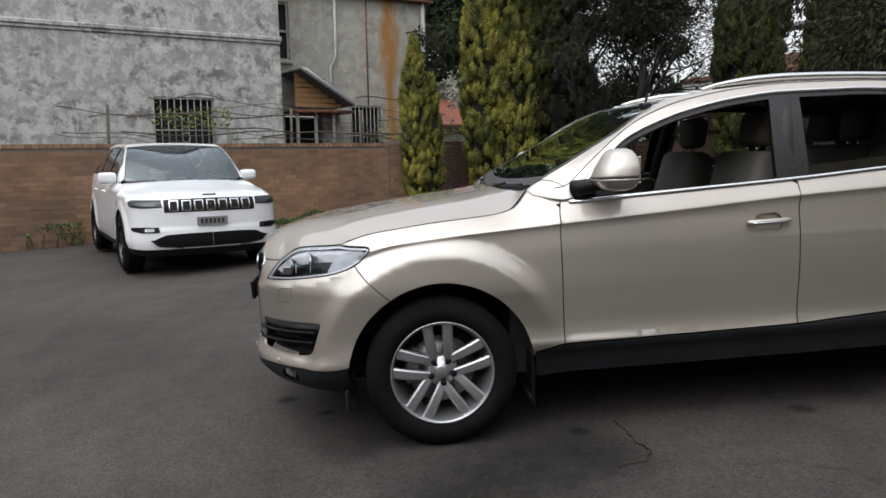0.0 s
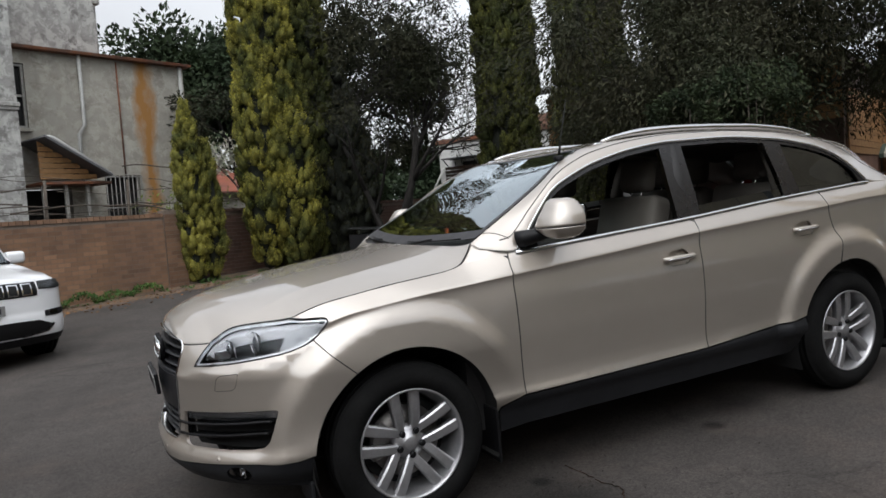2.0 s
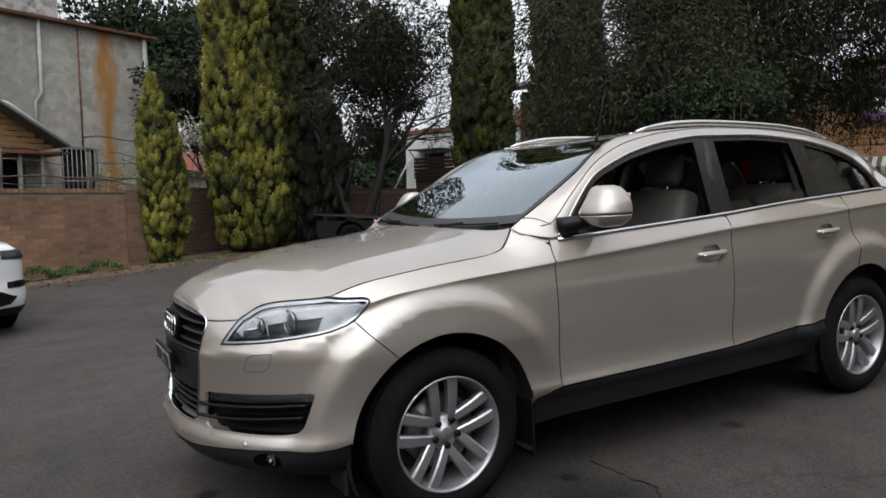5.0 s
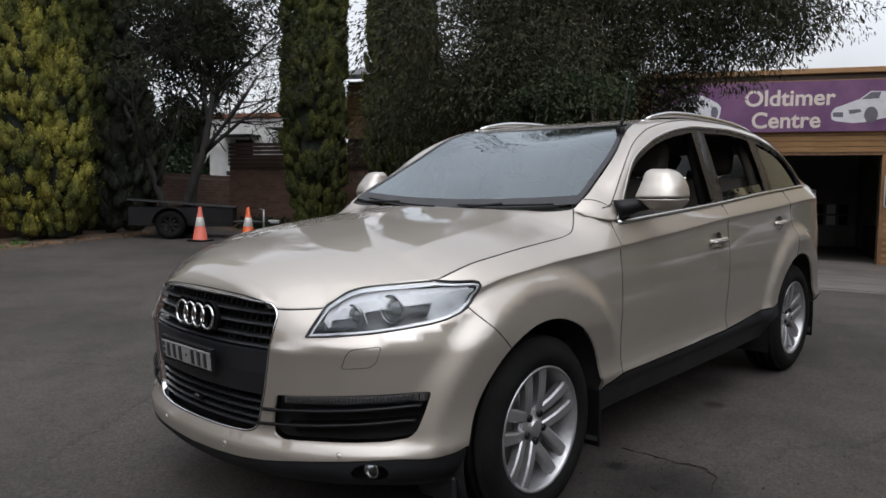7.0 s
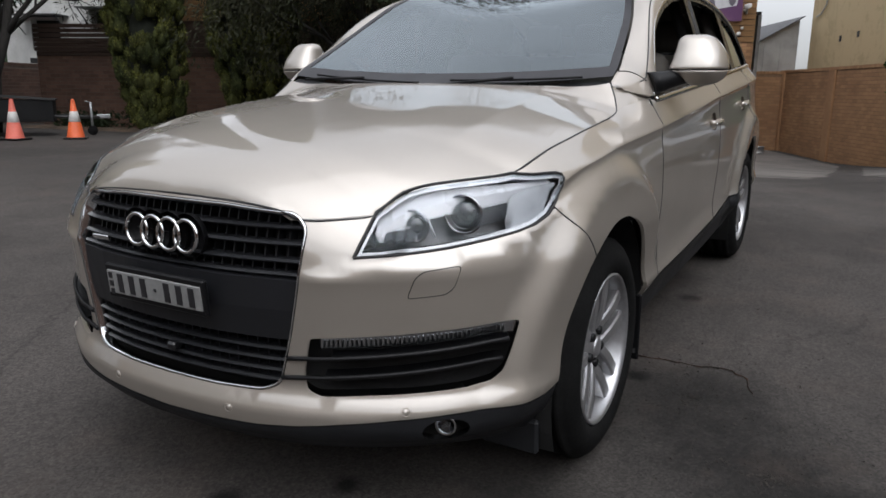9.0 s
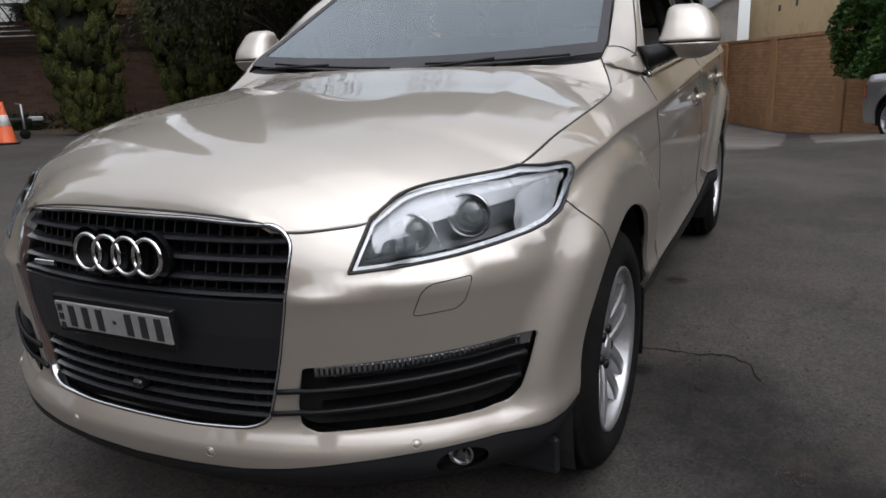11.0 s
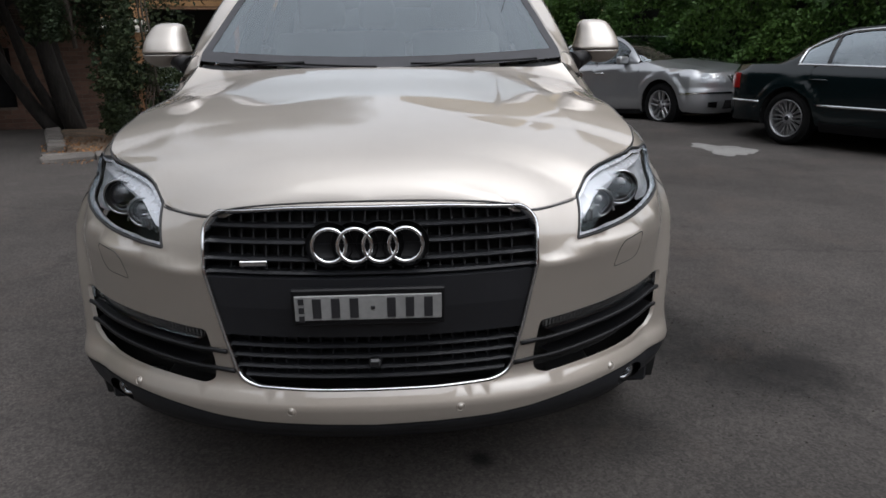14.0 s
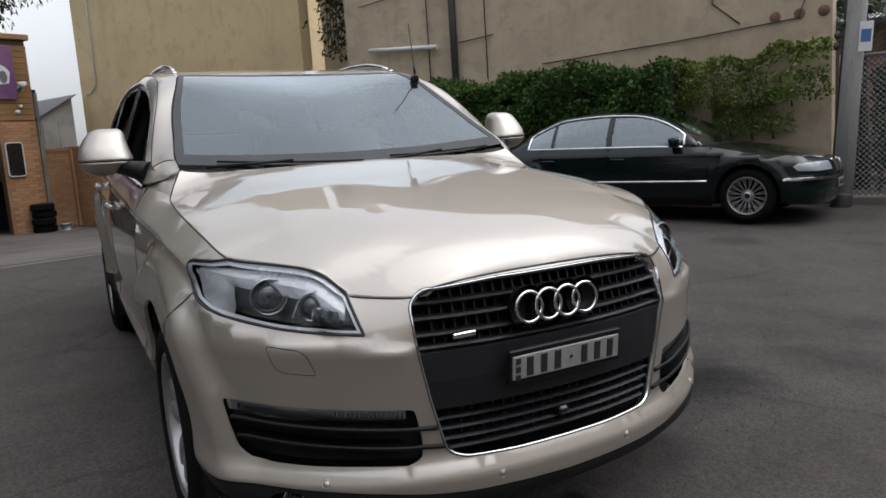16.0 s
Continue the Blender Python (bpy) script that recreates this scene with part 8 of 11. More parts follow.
def parked_car(name, label, c, paint, m, spokes):
    S = CarShape(c)
    root = thing(name, label, "car", m)
    sx, sy = S.sx, S.sy
    hw, wb, r = c["hw"], c["wb"], c["r"]
    ar = r + .055
    lo = c.get("low", .22)
    X = lambda pts: [(sx(x), z) for x, z in pts]
    top = lambda a, b, n=20: [(s, S.ztop(s)) for s in np.linspace(a, b, n)]
    af = lambda a0, a1, n=16: X(arch(0, r, ar, radians(a0), radians(a1), n))
    a_r = lambda a0, a1, n=16: X(arch(wb, r, ar, radians(a0), radians(a1), n))
    xa, xb, xc_ = c["doors"]
    grid = 0.05
    # front end in one piece, both sides
    end_f = af(185, 112, 12)
    left = [(sy(.3 * hw), lo), (sy(.75 * hw), lo), (sx(-ar - .04), lo + .03)] + end_f
    left += [(end_f[-1][0] - 0.02, S.ztop(end_f[-1][0]) - .0)]
    left += list(reversed(top(0.02, end_f[-1][0] - 0.03, 18)))
    outline = [(0.0, lo)] + left + [(0.0, S.ztop(0.0))] + [(-s, z) for s, z in reversed(left)]
    cdt_panel("front_bumper", S, outline, [], paint, root, sides=(-1,), grid=0.045, gap=0.001)
    fend = af(111, 5, 14) + [(sx(ar + .01), lo + .03), (sx(xa), lo + .04), (sx(xa), .6), (sx(xa), S.ztop(sx(xa)))] + top(sx(xa), end_f[-1][0] - 0.018, 14)
    cdt_panel("front_fender", S, fend, [], paint, root, grid=grid)
    d1 = [(sx(xa + .004), lo + .04), (sx(xb), lo + .05), (sx(xb), .7), (sx(xb), S.ztop(sx(xb)))] + top(sx(xb), sx(xa + .004), 12)
    cdt_panel("front_door", S, d1, [], paint, root, grid=grid, gap=0.003)
    rear_cut = [p for p in a_r(176, 100, 14) if p[0] < sx(xc_)]
    d2 = [(sx(xb + .004), lo + .05), (sx(wb - ar - .03), lo + .06)] + rear_cut + [(sx(xc_), S.ztop(sx(xc_)))] + top(sx(xc_), sx(xb + .004), 12)
    cdt_panel("rear_door", S, d2, [], paint, root, grid=grid, gap=0.003)
    last = rear_cut[-1] if rear_cut else (sx(xc_), .7)
    quarter = [last] + [p for p in a_r(100, 4, 16) if p[0] > last[0] + .001] + [(sx(wb + ar + .02), lo + .06), (sx(wb + c["ro"] - .3), lo + .05), (S.total, lo + .05), (S.total, S.ztop(S.total))] + top(S.total, sx(xc_) + .004, 30)
    cdt_panel("rear_body", S, quarter, [], paint, root, joined=False, grid=0.06)
    # bonnet, roof, glass
    fo = c["fo"]
    Cc = Smooth((-fo + .07, c["z_nose"]), (-fo + .10, c["z_nose"] + .025), (-fo + .2, c["z_nose"] + .05), (-fo * .4, c["z_nose"] + (c["z_cowl"] - c["z_nose"]) * .55), (c["x_cowl"] - .18, c["z_cowl"]))
    grid_panel("hood", coons_hood(Cc, Path3(*S.shut), 0.40, c["z_cowl"], c.get("ridge", 0.01)), 0.0, 0.998, 0, 0.996, 24, 16, paint, root, flange=0.015)
    f0, f1 = 0.005, S.frac(c["x_wt"] - .02)
    ws_e = lambda t: S.edge(f0 + (f1 - f0) * t)
    ws_c = Path3((c["x_cowl"] - .16, 0, c["z_cowl"] + .005), ((c["x_cowl"] + c["x_wt"]) / 2 - .04, 0, (c["z_cowl"] + c["roof"]) / 2 + .02), (c["x_wt"] + .12, 0, c["roof"] - .045))
    ws = lerp_patch(ws_c, ws_e, 2.0)
    grid_panel("windscreen", ws, 0.0, 1.0, 0, 0.985, 12, 10, c.get("screen", M_GLASS_GREEN), root, flange=0)
    f2 = S.frac(c["x_rt"] + .05)
    rf = lerp_patch(Path3((c["x_wt"] + .125, 0, c["roof"] - .043), (c["x_wt"] + .4, 0, c["roof"] - .008), ((c["x_wt"] + c["x_rt"]) / 2, 0, c["roof"]), (c["x_rt"] - .2, 0, c["roof"] - .015), (c["x_rt"] + .06, 0, c["roof"] - .06)), lambda t: S.edge(f1 + (f2 - f1) * t), 2.4)
    grid_panel("roof", rf, 0, 1, 0, 1, 18, 10, paint, root, flange=0.01)
    grid_panel("headlining", lambda t, q: rf(t, q) - Vector((0, 0, .05)), 0, 1, 0, 1, 6, 4, M_CABIN_DARK, root, flange=0)
    rg = lerp_patch(Path3((c["x_rt"] + .065, 0, c["roof"] - .062), ((c["x_rt"] + c["x_rear"]) / 2 + .1, 0, (c["roof"] + c["belt"][1]) / 2 + .02), (c["x_rear"] + .12, 0, c["belt"][1] + .03)), lambda t: S.edge(f2 + (1 - f2) * t), 2.0)
    grid_panel("rear_window", rg, 0, 1, 0, 1, 8, 8, M_GLASS_TINT, root, flange=0.005)
    if c["deck"]:
        end = wb + c["ro"]
        i0 = S.sx(c["x_rear"])
        dk_c = Path3((c["x_rear"] + .12, 0, c["belt"][1] + .025), (c["x_rear"] + .4, 0, c["deck"] + .035), (end - .2, 0, c["deck"] + .03), (end - .075, 0, c["deck"]))
        dk_e = Path3(*[tuple(S(s, S.ztop(s))) for s in np.linspace(i0, S.total - 0.02, 24)])
        grid_panel("boot_lid", lerp_patch(dk_c, dk_e, 2.4), 0, 1, 0, 1, 14, 10, paint, root, flange=0.01)
    # cabin side with its windows
    ga, gb = c["glass_x"]
    x0, x1 = c["x_cowl"] + .10, c["x_rear"] - .02
    out = [(x, 0.0) for x in np.linspace(x0, x1, 30)] + [(x, .45) for x in np.linspace(x1, x0, 30)]
    Q = lambda x, v: v * .45
    zline = lambda x: min(.40, .45 * (1 - .055 / max(.06, S.edge_at(x).z - S(S.sx(x), S.ztop(S.sx(x))).z)))
    pil = c["pillars"]
    wins = []
    for a, b in zip([ga] + [p[1] for p in pil], [p[0] for p in pil] + [gb]):
        xs = np.linspace(a, b, 14)
        up = [(x, max(.03, zline(x))) for x in xs]
        wins.append([(x, .022) for x in xs] + list(reversed(up)))
    dlo = [(x, .012) for x in np.linspace(ga - .02, gb + .02, 30)] + [(x, max(.02, zline(x) + .02)) for x in np.linspace(gb + .02, ga - .02, 30)]
    g_off = lambda d: (lambda x, q: S.glass(x, q) + Vector((0, d, 0)))
    cdt_panel("cabin_side", S.glass, out, [inset_poly(dlo, 0.004)], paint, root, grid=0.06, gap=0, flange=0.01)
    cdt_panel("window_frame", g_off(-0.004), dlo, wins, M_GLOSS_BLACK, root, grid=0.06, gap=0, flange=0.012)
    for w in wins:
        cdt_panel("side_glass", g_off(-0.010), w, [], c.get("side_glass", M_GLASS_TINT), root, grid=0.1, gap=-0.004, flange=0)
    for sd in (-1, 1):
        if c.get("chrome"):
            bm = bmesh.new()
            pts = [S.glass(x, q) for x, q in densify(dlo, 0.06)]
            pts.append(pts[0])
            pts = [Vector((p.x, sd * (p.y + .006), p.z)) for p in pts]
            ribbon(bm, pts, 0.028, 0.008, [Vector((0, sd, .3)).normalized()] * len(pts))
            bmesh.ops.recalc_face_normals(bm, faces=bm.faces)
            part("window_trim", bm, M_CHROME, root, "bright window trim")
            bm = bmesh.new()
            zt = c.get("strip_z", .52)
            for xa_, xb_ in ((ar + .08, wb - ar - .05), (-c["fo"] + .25, -ar - .02), (wb + ar + .02, wb + c["ro"] - .2)):
                pts = [S(sx(x), zt) for x in np.linspace(xa_, xb_, 16)]
                pts = [Vector((p.x, sd * (p.y + .003), p.z)) for p in pts]
                ribbon(bm, pts, 0.030, 0.012, [Vector((0, sd, 0))] * 16)
            bmesh.ops.recalc_face_normals(bm, faces=bm.faces)
            part("side_moulding", bm, M_CHROME, root, "bright side moulding")
        for xh in c["handles"]:
            p = S(sx(xh), c["handle_z"])
            bm = bmesh.new()
            tube(bm, [(xh - .10, sd * (p.y + .004), c["handle_z"]), (xh - .05, sd * (p.y + .026), c["handle_z"]), (xh + .05, sd * (p.y + .026), c["handle_z"]), (xh + .10, sd * (p.y + .004), c["handle_z"])], 0.013, 8)
            part("door_handle", bm, c.get("handle_mat", paint), root)
        p = S.glass(c["x_cowl"] + .34, .03)
        simple_mirror(root, p.x, p.y - .01, p.z, sd, c.get("mirror_mat", paint), c.get("mirror_scale", 1.0))
        for hx in (0.0, wb):
            make_wheel("wheel", root, (hx, sd * (hw - .125), r), sd, r, c["tw"], c["rim"], brake=False, **spokes)
            bm = bmesh.new()
            rows = []
            for k in range(19):
                a = radians(-15 + 210 * k / 18)
                rows.append([bm.verts.new((hx + (ar + .01) * math.cos(a), sd * y, r + (ar + .01) * math.sin(a))) for y in (hw - .045, hw - .5)])
            for p_, q_ in zip(rows, rows[1:]):
                bm.faces.new((p_[0], q_[0], q_[1], p_[1]))
            part("wheel_liner", bm, M_DARK, root)
            part("inner_arch", one_box(hx - ar, sd * (hw - .5), lo + .02, hx + ar, sd * (hw - .52), r + ar), M_DARK, root)
    # lamps, grille and bumpers as fitted pieces
    e = lambda d: (lambda s, z: (lambda p: Vector((p.x, p.y, p.z)))(S(s, z) + (lambda n: n if n.dot(S(s, z) - Vector((1.6, 0, .6))) > 0 else -n)(surf_normal(S, s, z)) * d))
    for nm, pts, mat, d in c["pieces"](S, sx, sy):
        cdt_panel(nm, e(d), pts, [], mat, root, sides=(-1, 1), grid=0.05, gap=0, flange=0.012)
    # cabin
    part("cabin_floor", one_box(c["x_cowl"] - .1, -hw + .12, lo + .08, wb + c["ro"] - .3, hw - .12, lo + .16), M_CABIN_DARK, root)
    part("under_tray", one_box(-c["fo"] + .25, -hw + .45, lo - .02, wb + c["ro"] - .25, hw - .45, lo + .06), M_DARK, root)
    part("dashboard", one_box(c["x_cowl"] + .05, -hw + .16, c["belt"][0] - .22, c["x_cowl"] + .5, hw - .16, c["belt"][0] + .01, 0.03), M_CABIN_DARK, root)
    part("bulkhead", one_box(c["x_cowl"] - .12, -hw + .14, lo + .1, c["x_cowl"] - .04, hw - .14, c["z_cowl"] - .06), M_CABIN_DARK, root)
    # plain dark box added under the bonnet to stop light leaking through
    part("engine_bay_filler", one_box(-c["fo"] + .35, -hw + .45, lo + .05, c["x_cowl"] - .15, hw - .45, c["z_nose"] - .1), M_DARK, root)
    for x in (c["x_wt"] + .1, c["x_wt"] + 1.0):
        for y in (-.37, .37):
            bm = bmesh.new()
            box(bm, x - .25, y - .24, lo + .25, x + .25, y + .24, lo + .40, 0.04)
            box(bm, -.07, -.24, 0, .07, .24, .58, 0.05, Matrix.Translation((x + .26, y, lo + .33)) @ Matrix.Rotation(radians(18), 4, "Y"))
            box(bm, -.045, -.12, 0, .045, .12, .17, 0.04, Matrix.Translation((x + .46, y, lo + .90)) @ Matrix.Rotation(radians(10), 4, "Y"))
            part("seat", bm, c.get("seat_mat", M_CABIN_DARK), root)
    return root, S


def plate(root, x, z, mat=None):
    pl = new("number_plate")
    pl.parent = root
    part("plate_face", one_box(x - .012, -.19, z - .055, x, .19, z + .055, 0.004), mat or M_PLATE_PALE, pl)
    for k in range(6):
        y = .13 - .052 * k
        part("plate_bar", one_box(x - .015, y - .016, z - .03, x - .0115, y + .016, z + .03), M_PLATE, pl)


def sedan_green():
    paint = car_paint("dark_green_paint", (0.0018, 0.0055, 0.0065), rough=0.22, metal=0.0, coat_ior=1.24)
    paint.node_tree.nodes["Principled BSDF"].inputs["Specular IOR Level"].default_value = 0.25

    def pieces(S, sx, sy):
        hw = .93
        yield "headlight", [(sy(.36), .60), (sy(.72), .60), (sx(-.56), .61), (sx(-.50), .66), (sx(-.56), .695), (sy(.70), .70), (sy(.36), .70)], M_LAMP_PALE, .004
        yield "headlight_cover", [(sy(.37), .61), (sy(.71), .61), (sx(-.57), .62), (sx(-.56), .685), (sy(.71), .69), (sy(.37), .69)], M_LENS, .010
        yield "kidney_grille", [(sy(.03), .56), (sy(.17), .56), (sy(.18), .70), (sy(.03), .705)], M_IRON_DARK, .006
        yield "kidney_frame", [(sy(.02), .70), (sy(.19), .695), (sy(.19), .715), (sy(.02), .72)], M_CHROME, .012
        yield "bumper_strip", [(sy(.02), .50), (sy(.7), .50), (sx(-.5), .50), (sx(-.42), .50), (sx(-.42), .53), (sx(-.5), .53), (sy(.7), .53), (sy(.02), .53)], M_CHROME, .018
        yield "lower_intake", [(sy(.02), .27), (sy(.6), .27), (sy(.6), .36), (sy(.02), .36)], M_DARK, .004
        yield "tail_lamp", [(sx(3.83), .66), (S.total - .35, .66), (S.total - .35, .86), (sx(3.85), .85)], M_RED_LENS, .006
        yield "sill", [(sx(.42), .20), (sx(2.62), .20), (sx(2.62), .31), (sx(.42), .30)], M_BLACK_PLASTIC, .006
    c = dict(fo=.86, wb=3.06, ro=1.12, hw=.931, r=.325, tw=.235, rim=.222, z_nose=.715, z_fender=.79, z_cowl=.96, x_cowl=.52, belt=(.93, .965), x_rear=3.36, deck=.955, roof=1.43, x_wt=1.28, x_rt=2.58,
             doors=(.46, 1.79, 2.80), glass_x=(.80, 3.00), pillars=((1.75, 1.83), (2.61, 2.66)), handles=(1.63, 2.66), handle_z=.80, chrome=True, strip_z=.505, side_glass=glass_material("pale_green_glass", (0.40, 0.48, 0.50), gloss=5.0), pieces=pieces,
             mirror_mat=paint, seat_mat=M_CABIN, low=.20)
    u, w = .44, -7.87
    m = SITE @ Matrix.Translation((u, w, (site_z(u, w) + site_z(u + 3.06, w)) / 2)) @ Matrix.Rotation(-math.atan2(site_z(u + 3.06, w) - site_z(u, w), 3.06), 4, "Y")
    root, S = parked_car("sedan", "dark green saloon with bright trim parked along the hedge", c, paint, m, dict(spokes=16, pair=.011, w0=.009, w1=.011, face=-.004, hub_r=.075, bolts=0, cap=.03))
    plate(root, -.87, .42)
    # paper behind the windscreen
    bm = one_box(-.15, -.11, 0, .15, .11, .004)
    bmesh.ops.transform(bm, matrix=Matrix.Translation((.84, .36, 1.165)) @ Matrix.Rotation(radians(-32), 4, "Y") @ Matrix.Rotation(radians(15), 4, "Z"), verts=bm.verts)
    part("price_sheet", bm, M_PAPER, root, "white price sheet behind the screen")
    for k in range(3):
        bm = one_box(-.10 + .07 * k, -.08, .0045, -.07 + .07 * k, .08, .006)
        bmesh.ops.transform(bm, matrix=Matrix.Translation((.84, .36, 1.165)) @ Matrix.Rotation(radians(-32), 4, "Y") @ Matrix.Rotation(radians(15), 4, "Z"), verts=bm.verts)
        part("sheet_bar", bm, M_IRON_DARK, root)


def sedan_silver():
    paint = car_paint("silver_paint", (0.36, 0.37, 0.38), rough=0.30, metal=0.7)

    def pieces(S, sx, sy):
        for y, z, a in ((.50, .665, .085), (.70, .69, .10)):
            yield "headlight", [(sy(y) + a * math.cos(t) * (1.0 if y < .6 else 1.15), z + a * .8 * math.sin(t)) for t in np.linspace(0, 2 * math.pi, 16, endpoint=False)], M_LAMP_PALE, .008
            yield "headlight_cover", [(sy(y) + a * .8 * math.cos(t), z + a * .62 * math.sin(t)) for t in np.linspace(0, 2 * math.pi, 14, endpoint=False)], M_LENS, .016
        yield "grille", [(sy(.02), .60), (sy(.28), .60), (sy(.36), .72), (sy(.02), .725)], M_IRON_DARK, .006
        for z in (.62, .65, .68, .71):
            yield "grille_bar", [(sy(.02), z), (sy(.30), z), (sy(.30), z + .010), (sy(.02), z + .010)], M_CHROME, .012
        yield "lower_intake", [(sy(.02), .26), (sy(.45), .26), (sy(.42), .38), (sy(.02), .38)], M_DARK, .004
        yield "fog_lamp", [(sy(.55), .28), (sy(.68), .29), (sy(.68), .36), (sy(.55), .36)], M_LAMP_INNER, .006
        yield "bumper_strip", [(sy(.1), .475), (sx(-.42), .48), (sx(-.42), .50), (sy(.1), .495)], M_CHROME, .012
        yield "tail_lamp", [(sx(3.55), .66), (S.total - .45, .66), (S.total - .45, .84), (sx(3.60), .86)], M_RED_LENS, .006
        yield "side_moulding", [(sx(.42), .50), (sx(2.42), .51), (sx(2.42), .545), (sx(.42), .535)], paint, .010
        yield "sill", [(sx(.42), .20), (sx(2.42), .20), (sx(2.42), .27), (sx(.42), .27)], M_GREY_PLASTIC, .006
    c = dict(fo=.84, wb=2.854, ro=1.12, hw=.911, r=.327, tw=.225, rim=.215, z_nose=.77, z_fender=.835, z_cowl=1.015, x_cowl=.46, belt=(.955, 1.01), x_rear=3.28, deck=1.01, roof=1.475, x_wt=1.22, x_rt=2.35,
             doors=(.45, 1.52, 2.55), glass_x=(.80, 2.95), pillars=((1.50, 1.57), (2.46, 2.51)), handles=(1.36, 2.40), handle_z=.84, pieces=pieces, side_glass=glass_material("grey_green_glass", (0.25, 0.30, 0.31)), handle_mat=M_CHROME, low=.20)
    u, w = 5.72, -7.94
    m = SITE @ Matrix.Translation((u, w, (site_z(u, w) + site_z(u + 2.85, w)) / 2)) @ Matrix.Rotation(-math.atan2(site_z(u + 2.85, w) - site_z(u, w), 2.85), 4, "Y")
    root, S = parked_car("sedan", "silver saloon parked behind the dark green one", c, paint, m, dict(spokes=5, pair=.026, w0=.030, w1=.032, face=-.006, hub_r=.08))
    plate(root, -.85, .43)


def suv_white():
    paint = car_paint("white_paint", (0.78, 0.79, 0.80), rough=0.35, metal=0.0)

    def pieces(S, sx, sy):
        yield "headlight", [(sy(.58), .865), (sy(.80), .855), (sx(-.56), .875), (sx(-.48), .93), (sx(-.56), .955), (sy(.75), .955), (sy(.60), .955)], M_CABIN_DARK, .004
        yield "headlight_lamp", [(sy(.64), .885), (sy(.80), .88), (sx(-.58), .89), (sx(-.58), .915), (sy(.80), .915), (sy(.64), .915)], M_LAMP_HOUSE, .008
        yield "headlight_cover", [(sy(.585), .868), (sy(.80), .858), (sx(-.56), .878), (sx(-.49), .93), (sx(-.56), .952), (sy(.75), .952), (sy(.605), .952)], M_LENS, .014
        yield "grille_panel", [(0.002, .80), (sy(.56), .80), (sy(.57), .955), (0.002, .965)], M_BLACK_PLASTIC, .004
        for k in range(4):
            y = k * .150
            a, b = (max(.004, y - .056), y + .056)
            yield "grille_slot", [(sy(a), .815), (sy(b), .815), (sy(b), .942), (sy(a), .945)], M_CHROME, .009
            yield "grille_mesh", [(sy(a + (.014 if k else 0)), .829), (sy(b - .014), .829), (sy(b - .014), .928), (sy(a + (.014 if k else 0)), .931)], M_DARK, .014
        yield "fog_surround", [(sy(.62), .555), (sy(.80), .555), (sx(-.60), .58), (sx(-.58), .62), (sy(.78), .628), (sy(.63), .62)], M_BLACK_PLASTIC, .006
        yield "fog_lamp", [(sy(.68), .57), (sy(.78), .57), (sy(.78), .61), (sy(.68), .61)], M_LAMP_INNER, .012
        yield "lower_intake", [(0.002, .36), (sy(.45), .36), (sy(.64), .40), (sy(.70), .46), (sy(.55), .525), (sy(.3), .535), (0.002, .535)], M_BLACK_PLASTIC, .006
        yield "intake_frame", [(sy(.35), .355), (sy(.64), .385), (sy(.72), .46), (sy(.70), .47), (sy(.62), .405), (sy(.35), .37)], M_GLOSS_BLACK, .014
        yield "valance", [(0.002, .26), (sy(.8), .26), (sx(-.46), .30), (sx(-.46), .36), (sy(.8), .345), (0.002, .345)], M_BLACK_PLASTIC, .006
        yield "sill", [(sx(.44), .28), (sx(2.5), .28), (sx(2.5), .37), (sx(.44), .37)], M_BLACK_PLASTIC, .006
        yield "tail_lamp", [(sx(3.60), .92), (S.total - .5, .92), (S.total - .5, 1.08), (sx(3.62), 1.10)], M_RED_LENS, .006
    c = dict(fo=.89, wb=2.915, ro=1.02, hw=.972, r=.385, tw=.265, rim=.26, z_nose=.985, z_fender=1.02, z_cowl=1.17, x_cowl=.46, belt=(1.14, 1.24), x_rear=3.72, deck=0, roof=1.72, x_wt=1.15, x_rt=3.25,
             doors=(.50, 1.60, 2.55), glass_x=(.78, 3.45), pillars=((1.58, 1.68), (2.52, 2.62)), handles=(1.42, 2.42), handle_z=1.02, pieces=pieces, mirror_scale=1.25, low=.26, ridge=.012)
    ax, ay = site_xy(.12, 6.50)
    u, w = .12, 6.50
    m = SITE @ Matrix.Translation((u, w, (site_z(u, w) + site_z(u, w + 2.9)) / 2)) @ Matrix.Rotation(radians(90), 4, "Z")
    root, S = parked_car("suv", "white SUV with black slotted grille parked nose out", c, paint, m, dict(spokes=5, pair=.03, w0=.035, w1=.04, face=-.006, hub_r=.08, mat=M_GLOSS_BLACK))
    plate(root, -.905, .68)
    text = one_box(-.004, -.085, -.012, .004, .085, .012, .002)
    bmesh.ops.translate(text, verts=text.verts, vec=(-.80, 0, 1.005))
    part("bonnet_badge", text, M_IRON_DARK, root, "small dark bonnet badge")


